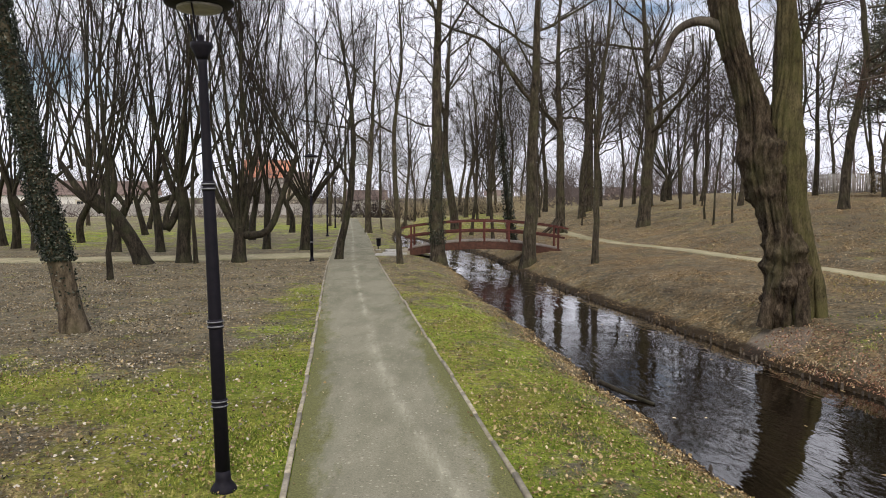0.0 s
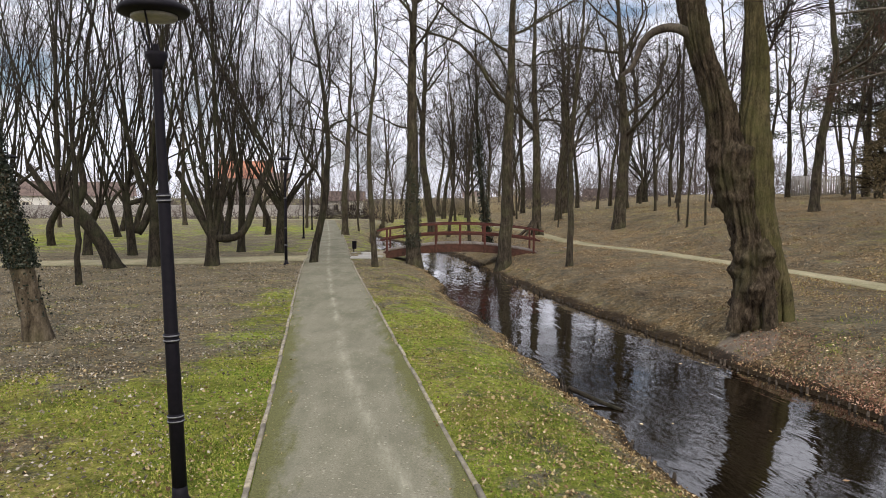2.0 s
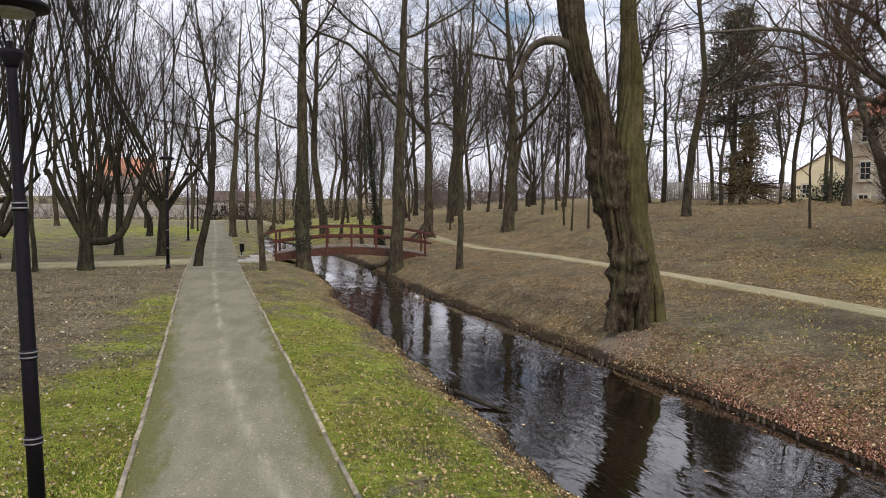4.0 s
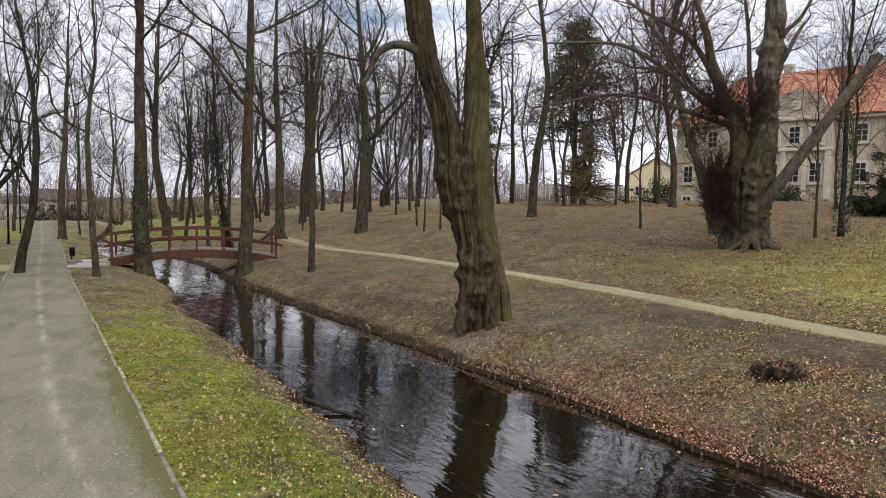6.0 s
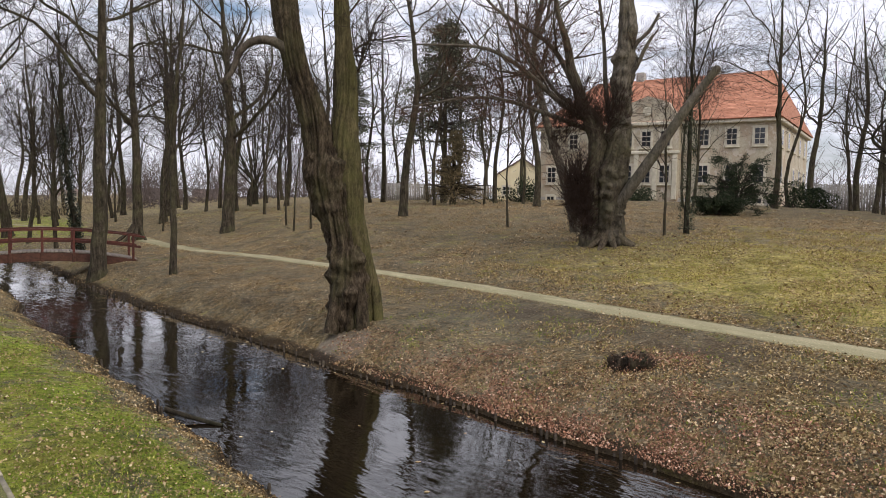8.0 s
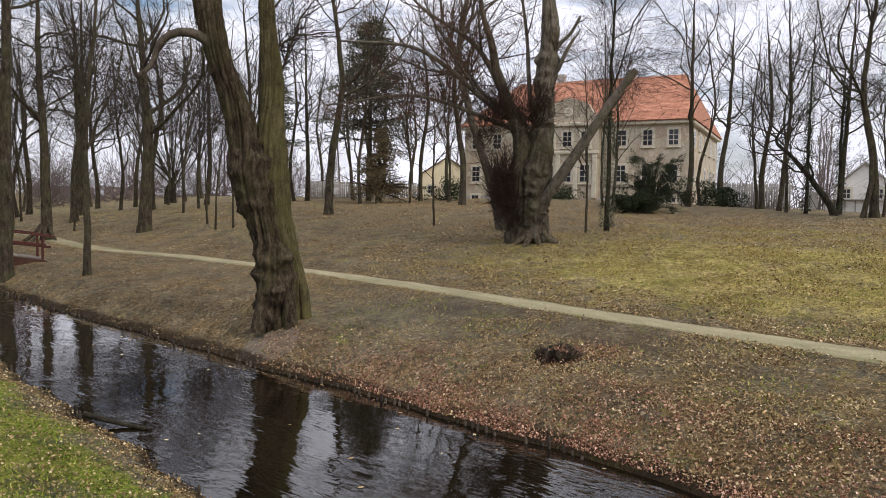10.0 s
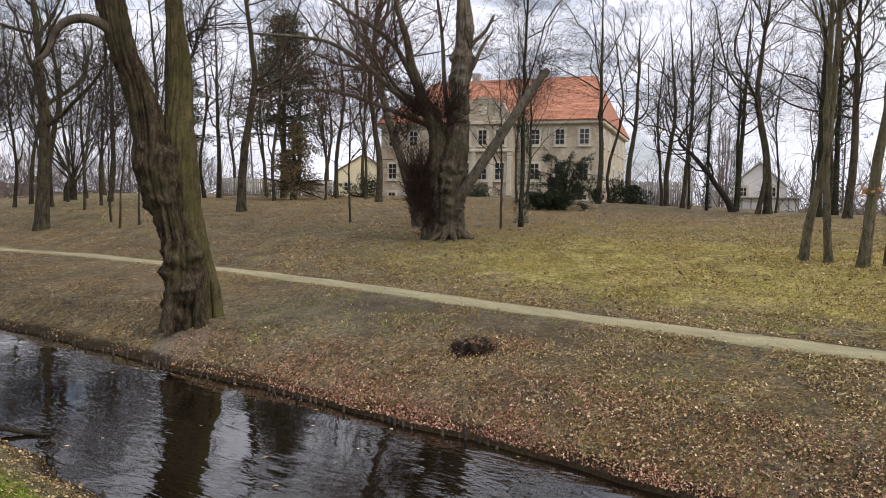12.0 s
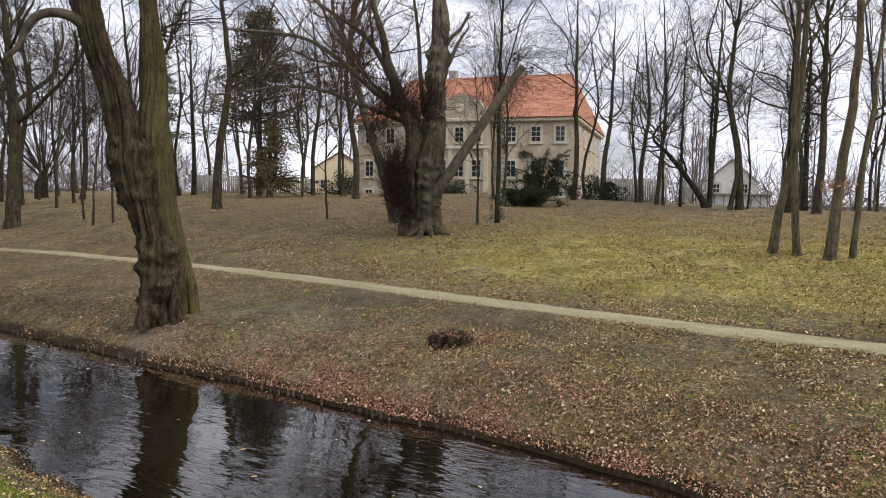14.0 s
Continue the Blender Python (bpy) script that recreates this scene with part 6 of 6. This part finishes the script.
    for x in (-2.1, 0.0, 2.1):
        build_window(holder, x, 7.6, 1.1, 1.75, -0.56)
        build_window(holder, x, 3.75, 1.15, 2.0, -0.56)
    for x in (-11.5, -8.8, -6.0, 6.0, 8.8, 11.5):
        build_window(holder, x, 7.6, 1.1, 1.75)
        build_window(holder, x, 3.75, 1.1, 1.9)
        build_window(holder, x, 0.95, 1.0, 0.6, -0.14, None, (2, 1))
    side = Matrix.Translation((w / 2, 0, 0)) @ Matrix.Rotation(radians(90), 4, "Z")
    for y in (3.0, 7.5, 12.0, 16.5, 21.0):
        build_window(holder, y, 7.6, 1.1, 1.75, 0.0, side)
        build_window(holder, y, 3.75, 1.1, 1.9, 0.0, side)


build_manor()


def build_house(name, label, at, turn, size, roof_h, wall, roof_mat, openings=(), gable=True):
    """A plain building with a pitched roof, its front facing -y."""
    w, d, h = size
    holder = thing(name, pose(*at, 0, 0, turn), label, "house")
    bm = bmesh.new()
    prof = [(-w / 2, -2), (w / 2, -2), (w / 2, h), (0, h + roof_h), (-w / 2, h)] if gable else [(-w / 2, -2), (w / 2, -2), (w / 2, h), (-w / 2, h)]
    bm.faces.new([bm.verts.new((x, 0, z)) for x, z in prof])
    ext = bmesh.ops.extrude_face_region(bm, geom=list(bm.faces))
    bmesh.ops.translate(bm, vec=(0, d, 0), verts=[v for v in ext["geom"] if isinstance(v, bmesh.types.BMVert)])
    bmesh.ops.recalc_face_normals(bm, faces=bm.faces)
    part("wall", bm, wall, holder)
    if gable:
        for s in (-1, 1):
            run = math.hypot(w / 2 + 0.4, roof_h)
            slope = Matrix.Rotation(s * math.atan2(roof_h, w / 2), 4, "Y")
            part("roof", boxed((run, d + 0.6, 0.16), (s * (w / 4 + 0.1), d / 2, h + roof_h / 2 + 0.08), slope), roof_mat, holder)
    else:
        bm = bmesh.new()
        e = [bm.verts.new(p) for p in ((-w / 2 - 0.4, -0.4, h), (w / 2 + 0.4, -0.4, h), (w / 2 + 0.4, d + 0.4, h), (-w / 2 - 0.4, d + 0.4, h))]
        t = [bm.verts.new((-w / 2 - 0.4, d / 2, h + roof_h)), bm.verts.new((w / 2 + 0.4, d / 2, h + roof_h))]
        for f in ((e[0], e[1], t[1], t[0]), (e[2], e[3], t[0], t[1]), (e[1], e[2], t[1]), (e[3], e[0], t[0]), (e[3], e[2], e[1], e[0])):
            bm.faces.new(f)
        part("roof", bm, roof_mat, holder)
    for x, z, ww, hh in openings:
        build_window(holder, x, z, ww, hh, 0.0, None, (2, 2))
    return holder


build_house("barn", "white gabled building behind the hilltop", (83.2, 31.6, 2.3), -69, (5.6, 14, 3.2), 2.6, WHITE_WALL, GREY_WALL, ((-1.6, 2.6, 0.8, 1.1), (1.4, 2.6, 0.8, 1.1)))


def build_shed():
    holder = thing("long_shed", pose(79.2, 29.8, 2.2, 0, 0, -69), "long low white shed wall with thin posts and a flat roof", "shed")
    part("wall", boxed((7.6, 2.4, 3.6), (0, 1.2, 0.1)), WHITE_WALL, holder)
    part("roof", boxed((8.2, 3.2, 0.16), (0, 1.2, 2.0), None, 0.02), GREY_WALL, holder)
    for k in range(9):
        part("post", boxed((0.12, 0.12, 3.6), (-3.7 + 0.92 * k, -0.12, 0.1)), FENCE_WOOD, holder)
    part("end_panel", boxed((0.9, 2.4, 4.4), (-4.8, 1.0, 0.6), None, 0.04), GREY_WALL, holder, "grey sheet-metal end panel")


build_shed()
build_house("yellow_house", "yellow rendered house seen between the trees", (69.2, 85.4, 3.0), -39, (8.0, 10, 4.4), 2.6, YELLOW_WALL, ROOF_OLD, ((-2.4, 2.2, 1.0, 1.3), (0, 2.2, 1.0, 1.3), (2.4, 2.2, 1.0, 1.3)))
build_house("red_roofed_house", "distant grey house with a red tiled roof", (-32.0, 138.0, -0.4), 13, (9.5, 10, 7.0), 3.6, GREY_WALL, ROOF_TILE, ((-2.5, 4.4, 1.1, 1.4), (0.0, 4.4, 1.1, 1.4), (2.5, 4.4, 1.1, 1.4)), False)
build_house("beige_house", "distant beige building behind the grove", (-25.0, 130.0, -0.4), 11, (4.6, 8, 6.4), 1.6, STUCCO, ROOF_OLD, ((0.0, 4.0, 1.0, 1.3),), False)
build_house("white_house", "small distant white building beyond the bridge", (10.1, 119.6, 0.6), -5, (3.2, 6, 2.6), 1.0, WHITE_WALL, ROOF_OLD, (), False)
build_house("white_house", "low distant white cottage beyond the path", (-12.5, 128.0, -0.2), 6, (7, 6, 2.6), 1.8, WHITE_WALL, ROOF_OLD, ((-1.5, 1.4, 0.9, 1.1), (1.5, 1.4, 0.9, 1.1)), False)
build_house("long_house", "long low distant building behind the grove", (-62.0, 125.0, -0.3), 26, (26, 8, 3.4), 2.6, WHITE_WALL, ROOF_OLD, ((-8, 1.8, 1.1, 1.2), (-4, 1.8, 1.1, 1.2), (0, 1.8, 1.1, 1.2), (4, 1.8, 1.1, 1.2), (8, 1.8, 1.1, 1.2)), False)
build_house("grey_house", "distant grey roofed house beyond the wood", (30.0, 160.0, 0.2), -12, (11, 9, 2.8), 2.2, WHITE_WALL, ROOF_OLD, ((-3, 1.8, 1.1, 1.2), (3, 1.8, 1.1, 1.2)), False)
build_house("red_house", "distant white house between the trunks", (40.0, 150.0, 0.6), -16, (8, 9, 2.6), 2.0, WHITE_WALL, ROOF_OLD, ((-2, 1.7, 1.0, 1.2), (2, 1.7, 1.0, 1.2)), False)


def build_park_wall():
    """Low pale wall at the park's end."""
    holder = thing("park_wall", (0, 0, 0), "long low weathered grey wall at the park's edge", "wall", kind="structure")
    a, b = np.array([-75.0, 95.0]), np.array([-13.0, 116.0])
    n = 14
    way = (b - a) / n
    turn = math.degrees(math.atan2(way[1], way[0]))
    me = boxed((float(np.linalg.norm(way)) - 0.02, 0.35, 2.1))
    me2 = bpy.data.meshes.new("wall_panel")
    me.to_mesh(me2)
    me.free()
    me2.materials.append(GREY_WALL)
    for k in range(n):
        p = a + way * (k + 0.5)
        part("wall_panel", me2, GREY_WALL, holder, "", pose(p[0], p[1], 0.75, 0, 0, turn))


build_park_wall()


def build_fence(at, turn, length, h, label):
    holder = thing("board_fence", pose(*at, 0, 0, turn), label, "fence")
    me = mesh_of("board", *box_data(0.16, 0.03, h), FENCE_WOOD)
    n = int(length / 0.2)
    for k in range(n):
        part("board", me, FENCE_WOOD, holder, "", pose(-length / 2 + 0.2 * k, 0, h / 2 + RNG.normal(0, 0.03), 0, RNG.normal(0, 0.6), 0))
    for z in (0.4, h - 0.4):
        part("rail", boxed((length, 0.06, 0.1), (0, 0.05, z)), FENCE_WOOD, holder)


build_fence((40.3, 63.2, 3.1), -30, 12.0, 2.0, "grey weathered board fence on the hilltop")
build_fence((61.0, 32.0, 2.9), -60, 6.0, 2.4, "grey mesh-like fence beside the house")


# ---- far woods ----
def build_far_woods():
    kinds = []
    for k in range(5):
        r = g(200 + k)
        t, b, c = tall_tree(r, 18, 0.5, None, 11, 26, 80, 60, 0.1, (25, 65), sides=5, least=0.026)
        kinds.append(merge([t, b, c]))
    rng = g(210)
    pieces = []
    for k in range(64):
        bearing = radians(rng.uniform(-42, 92))
        dist = rng.uniform(100, 190) if bearing > 0.1 else rng.uniform(125, 210)
        x, y = dist * math.sin(bearing), dist * math.cos(bearing)
        if -0.1 < bearing - 1.0 < 0.12 and dist < 130:
            continue
        v, f = kinds[k % 5]
        a, s = rng.uniform(0, 6.3), rng.uniform(0.75, 1.15)
        q = v @ np.array([[math.cos(a), math.sin(a), 0], [-math.sin(a), math.cos(a), 0], [0, 0, 1]]) * s
        pieces.append((q + [x, y, float(land(x, y))], f))
    v, f = merge(pieces)
    tagged(new("far_woods", mesh_of("far_woods", v, f, TWIG_HAZE)), "belt of distant bare trees in haze-pale colour", "woods", kind="stuff")


build_far_woods()


def build_thicket(name, label, x0, x1, y0, y1, count, mat, h, seed, stout=1.0):
    """Low tangled shrubs."""
    rng = g(seed)
    base = np.stack([rng.uniform(x0, x1, count), rng.uniform(y0, y1, count)], -1)
    z = land(base[:, 0], base[:, 1])
    out = np.empty((count, 5, 3))
    out[:, 0] = np.concatenate([base, z[:, None]], 1)
    d = unit(rng.normal(size=(count, 3)) * [1, 1, 0.3] + [0, 0, 1.1])
    for k in range(4):
        d = unit(d + rng.normal(0, 0.25, (count, 3)))
        out[:, k + 1] = out[:, k] + d * (h * rng.uniform(0.15, 0.4, count))[:, None]
    r = np.broadcast_to(stout * np.linspace(0.05, 0.02, 5), (count, 5)).copy()
    p2, r2 = shoots(rng, out, r, count * 3, (0.2, 1), (0.3, 0.7), (20, 70), 0.05, 0.25, 2, (0.5, 0.8), least=0.016 * stout)
    v, f = merge([tubes(out, r, 3), tubes(p2, r2, 3)])
    tagged(new(name, mesh_of(name, v, f, mat)), label, "shrubs", kind="stuff")


build_thicket("far_thicket", "dark leafless shrubs along the far path", -14, 9, 99, 104, 560, TWIG, 2.6, 220, 0.6)
build_thicket("dry_reeds", "pale dry reeds and grasses beyond the bridge", -6, 16, 98, 114, 900, REED, 2.4, 221, 0.5)
build_thicket("far_thicket", "leafless shrubs along the park wall", -70, -16, 97, 101, 350, TWIG_HAZE, 2.0, 222)
build_thicket("far_thicket", "tall leafless shrubs beyond the park in haze-pale colour", -75, 25, 122, 140, 1000, TWIG_HAZE, 9.0, 223)
build_thicket("far_thicket", "leafless shrubs behind the wooded slope in haze-pale colour", 15, 62, 98, 125, 800, TWIG_HAZE, 7.0, 224)
build_thicket("far_thicket", "leafless shrubs beyond the hilltop in haze-pale colour", 75, 110, -10, 75, 700, TWIG_HAZE, 6.0, 225)


# ---- stump, logs and tufts ----
def build_stump():
    rng = g(300)
    x, y = 10.47, 9.02
    z = float(land(x, y)) - 0.04
    holder = thing("tree_stump", (x, y, z), "rotten hollow tree stump ringed by leaves and shoots", "stump")
    p = line([(0, 0, -0.3), (0, 0, 0.05), (0.02, 0, 0.16)], 12)
    knobs = [(rng.uniform(0.1, 0.45), rng.uniform(0, 6.3), rng.uniform(-0.3, 0.35), rng.uniform(0.05, 0.1)) for _ in range(40)]
    part("stem", furrowed(p, np.linspace(0.38, 0.29, 13), rng, 44, 0.35, 0.5, 9, 0.16, knobs) + (True,), BARK_OLD, holder)
    part("cut_face", lathe([(0.29, 0.1), (0.25, 0.17), (0.2, 0.13), (0.14, 0.04), (0.02, 0.01)], 20), BARK_DARK, holder, "crumbling dark hollow top")
    for k in range(26):
        a = rng.uniform(0, 6.3)
        q, h = rng.uniform(0.22, 0.36), rng.uniform(0.08, 0.18)
        turn = Matrix.Rotation(a, 4, "Z") @ Matrix.Rotation(rng.normal(0.15, 0.2), 4, "Y")
        part("splinter", boxed((0.03, 0.07, h), (q * math.cos(a), q * math.sin(a), 0.1 + 0.4 * h), turn, 0.006), BARK_DARK if k % 3 else BARK_OLD, holder)
    n = 620
    a = rng.uniform(0, 6.3, n)
    q = rng.uniform(0.26, 0.42, n)
    s = np.stack([q * np.cos(a), q * np.sin(a), rng.uniform(-0.08, 0.16, n)], -1)
    d = unit(np.stack([np.cos(a) * 0.6, np.sin(a) * 0.6, rng.uniform(0.1, 1.0, n)], -1) + rng.normal(0, 0.5, (n, 3)))
    w = np.linspace(0, 1, 3)[None, :, None]
    L = rng.uniform(0.05, 0.17, n)[:, None, None]
    ring = part("sprout_ring", tubes(s[:, None] + d[:, None] * w * L, np.broadcast_to(np.array([0.006, 0.005, 0.003]), (n, 3)).copy(), 3), TWIG_BRUSH, holder, "ring of dry shoots")
    tagged(ring, kind="stuff")
    n = 1500
    a, q = rng.uniform(0, 6.3, n), rng.uniform(0.05, 0.6, n)
    at = np.stack([q * np.cos(a), q * np.sin(a), 0.2 - 0.42 * q + rng.normal(0, 0.04, n)], -1)
    litter = part("leaf_litter", leaf_quads(rng, at, rng.normal(size=(n, 3)) + [0, 0, 0.8], np.full(n, 0.035), 0.4), LEAF_RED, holder, "reddish leaves caught in the stump")
    tagged(litter, kind="stuff")


build_stump()

def build_branch(name, label, pts, r0, r1):
    p = line(pts, 10)
    ob = part(name, tubes(p[None], np.linspace(r0, r1, 11)[None], 7) + (True,), BARK_DARK, None, label)
    tagged(ob, category="branch", group="fallen branches")


build_branch("fallen_branch", "dark wet branch lying half in the stream", [(2.95, 12.6, -0.5), (3.25, 12.38, -0.6), (3.5, 12.1, -0.66), (3.72, 11.83, -0.69)], 0.05, 0.03)


# ---- leaves on the ground and the water, grass ----
WAVES = [(k * math.cos(a), k * math.sin(a), p) for k, a, p in zip(np.random.default_rng(5).uniform(1.2, 7.0, 14), np.random.default_rng(6).uniform(0, 6.28, 14), np.random.default_rng(8).uniform(0, 6.28, 14))]


def patchy(rng, x, y):
    """An uneven share between 0 and 1 that clusters over a metre or so."""
    v = sum(np.sin(a * x + b * y + p) / math.hypot(a, b) ** 0.6 for a, b, p in WAVES)
    return smooth_step(-0.7, 1.1, v)


def scatter(seed, count, x0, x1, y0, y1, keep):
    rng = g(seed)
    x, y = rng.uniform(x0, x1, count), rng.uniform(y0, y1, count)
    k = rng.uniform(0, 1, count) < keep(x, y, rng)
    return rng, x[k], y[k]


def lay_leaves(name, label, seed, count, area, keep, size, material, lift=0.015):
    rng, x, y = scatter(seed, count, *area, keep)
    z = land(x, y) + lift + np.abs(rng.normal(0, 0.012, len(x)))
    e = 0.1
    n = np.stack([(land(x - e, y) - land(x + e, y)) / (2 * e), (land(x, y - e) - land(x, y + e)) / (2 * e), 0 * x + 1], -1)
    n = np.clip(n, -1, 1) + rng.normal(0, 0.6, n.shape)
    v, f = leaf_quads(rng, np.stack([x, y, z], -1), n, size * np.clip(rng.lognormal(0, 0.38, len(x)), 0.4, 2.0), 0.45)
    tagged(new(name, mesh_of(name, v, f, material)), label, "leaves", kind="stuff")


def on_bank(x, y, rng):
    u = x - right_bank(y)
    off = (np.abs(x - right_path(y)) > 0.6) | (rng.uniform(0, 1, len(x)) < 0.05)
    bald = 1 - 0.85 * np.exp(-(((x - 10.6) / 2.3) ** 2 + ((y - 14.5) / 2.7) ** 2)) * (x < right_path(y))
    return bald * np.where((u > -0.02) & off, np.clip(0.05 + 0.95 * patchy(rng, x, y) ** 1.4 * np.where(u < 6.2, 1.0, 0.85), 0, 1), 0) * np.clip(14 / (1 + np.hypot(x, y)), 0, 1)


def on_near(x, y, rng):
    xl = left_bank(y)
    on_path = (x > main_left(y) - 0.1) & (x < main_right(y) + 0.1)
    dens = np.where(x > main_right(y), 0.9 + 0.3 * smooth_step(1.0, 0.2, xl - x), 0.28 + 0.4 * patchy(rng, x, y))
    dens = np.where(on_path, 0.012 + 0.1 * smooth_step(0.35, 0.1, np.minimum(x - main_left(y), main_right(y) - x)), dens)
    cross = (x < -5) & (y > np.interp(x, (-60, -18, -9, -5), (24, 29.6, 31.4, 33.0))) & (y < np.interp(x, (-62, -19.5, -10.2, -5), (26.6, 32.4, 34.6, 36.4)))
    return np.where((x < xl - 0.03) & ~cross, dens, 0) * np.clip(11 / (3 + np.hypot(x, y)), 0, 1)


lay_leaves("fallen_leaves", "dry brown leaves strewn over the bank and slope", 400, 1500000, (2, 40, -4, 45), on_bank, 0.029, LEAF_BROWN)
lay_leaves("fallen_leaves", "ochre leaves strewn over the dry lawn and hillside", 407, 420000, (11, 46, -6, 60), lambda x, y, rng: np.where(x > right_path(y) + 0.65, 0.12 + 0.88 * patchy(rng, 0.7 * x, 0.7 * y), 0) * np.clip(18 / (1 + np.hypot(x, y)), 0, 1), 0.044, LEAF_BROWN)
lay_leaves("fallen_leaves", "dry leaves strewn over the grass by the path", 401, 330000, (-22, 4.2, 3, 34), on_near, 0.029, LEAF_FALLEN)
lay_leaves("fallen_leaves", "weathered grey-brown leaves matted over bare grove soil", 406, 520000, (-24, -0.6, 3.5, 31), lambda x, y, rng: np.where(x < main_left(y) - 0.12, np.clip(cover(x, y)[2], 0.1, 1) * (0.2 + 0.8 * patchy(rng, x + 1, y)), 0) * np.clip(14 / (2 + np.hypot(x, y)), 0, 1), 0.034, LEAF_GREY)
lay_leaves("fallen_leaves", "dry brown leaves gathered along the grassy bank", 404, 130000, (0, 4.6, 4, 34), lambda x, y, rng: np.where(x < left_bank(y) + 0.03, np.exp(-((left_bank(y) - x) / 0.5) ** 2), 0) * (0.45 + 0.55 * patchy(rng, x, y)) * np.clip(9 / (1 + np.hypot(x, y)), 0, 1), 0.031, LEAF_BROWN)
lay_leaves("fallen_leaves", "reddish leaves drifted along the water's edge", 402, 400000, (4.5, 13, 1, 16),
           lambda x, y, rng: np.clip(1.15 - (x - right_bank(y)) / 1.9, 0, 1) * (0.3 + 0.7 * patchy(rng, x + 3, y)) * (x > right_bank(y) - 0.04) * (0.25 + 0.75 * smooth_step(14, 9, y)) + 0.5 * np.exp(-((x - 11.3) ** 2 + (y - 8.75) ** 2) / 0.25), 0.027, LEAF_RED, 0.02)

lay_leaves("fallen_leaves", "large pale dry leaves scattered low on the slope", 405, 190000, (7.5, 24, -5, 12), lambda x, y, rng: np.where(x > right_bank(y) + 0.1, 1, 0) * (np.abs(x - right_path(y)) > 0.6) * (0.03 + 0.97 * patchy(rng, 1.3 * x + 2, 1.3 * y) ** 3) * smooth_step(10.5, 5, y) * np.where(x > right_path(y), 0.3, 1.0), 0.036, LEAF_FALLEN, 0.02)


def float_leaves():
    rng, x, y = scatter(403, 900, 1, 9, 2, 36, lambda x, y, r: np.where((x > left_bank(y) + 0.1) & (x < right_bank(y) - 0.1), 0.08 + 0.9 * smooth_step(0.9, 0.1, right_bank(y) - x), 0))
    v, f = leaf_quads(rng, np.stack([x, y, 0 * x + WATER_Z + 0.006], -1), np.array([[0.0, 0, 1]]) + rng.normal(0, 0.04, (len(x), 3)), np.full(len(x), 0.085), 0.03)
    tagged(new("floating_leaves", mesh_of("floating_leaves", v, f, LEAF_FALLEN)), "brown leaves floating on the dark water", "leaves", kind="stuff")


float_leaves()


def lay_grass(name, label, seed, count, area, keep, height, material):
    rng, x, y = scatter(seed, count, *area, keep)
    n = len(x)
    p = np.stack([x, y, land(x, y) - 0.005], -1)
    a = rng.uniform(0, 6.283, n)
    side = np.stack([np.cos(a), np.sin(a), 0 * a], -1) * (0.0045 * rng.uniform(0.7, 1.6, n) * (1 + np.hypot(x, y) / 14))[:, None]
    lean = rng.normal(0, 0.7, (n, 3)) * [1, 1, 0] + [0, 0, 1]
    tip = p + lean * (height * rng.uniform(0.45, 1.3, n))[:, None]
    v = np.stack([p - side, p + side, tip], 1).reshape(-1, 3)
    tagged(new(name, mesh_of(name, v, np.arange(3 * n).reshape(-1, 3), material)), label, "grass", kind="stuff")


def grassy(x, y, rng):
    on_path = (x > main_left(y) + 0.04) & (x < main_right(y) - 0.04)
    edge = smooth_step(0.42, 0.1, np.minimum(x - main_left(y), main_right(y) - x)) * patchy(rng, 3 * x, y) * 0.5
    d = np.where(on_path, edge, cover(x, y)[0] ** 1.5 * (0.35 + 0.65 * patchy(rng, 0.8 * x, 1.1 * y)))
    return np.where(x < left_bank(y) + 0.03, d, 0) * np.clip(9 / (1 + np.hypot(x, y)), 0, 1)


lay_grass("grass", "short mossy green grass beside the path", 410, 700000, (-14, 4.2, 3, 28), grassy, 0.034, GRASS)
lay_grass("grass", "sparse dry grass on the slope above the path", 411, 190000, (10, 32, -6, 22), lambda x, y, rng: (cover(x, y)[1] * 0.8 + 0.12) * (np.abs(x - right_path(y)) > 0.75) * (0.4 + 0.6 * patchy(rng, x, y)), 0.06, GRASS_DRY)
lay_grass("grass", "tufts of pale dead grass along the water", 412, 4500, (6.5, 12, 0, 14), lambda x, y, rng: np.where(x > right_bank(y), np.exp(-(x - right_bank(y)) / 0.8), 0) * (patchy(rng, 2.1 * x, 1.7 * y) > 0.62), 0.1, REED)
lay_grass("grass", "scattered green tufts among the leaves on the slope", 413, 90000, (6, 22, -4, 16), lambda x, y, rng: np.where(x > right_bank(y) + 0.15, 1, 0) * (np.abs(x - right_path(y)) > 0.66) * smooth_step(0.5, 0.85, patchy(rng, 1.6 * x + 5, 1.4 * y)) * np.clip(10 / (1 + np.hypot(x, y)), 0, 1) * 0.5, 0.05, GRASS)
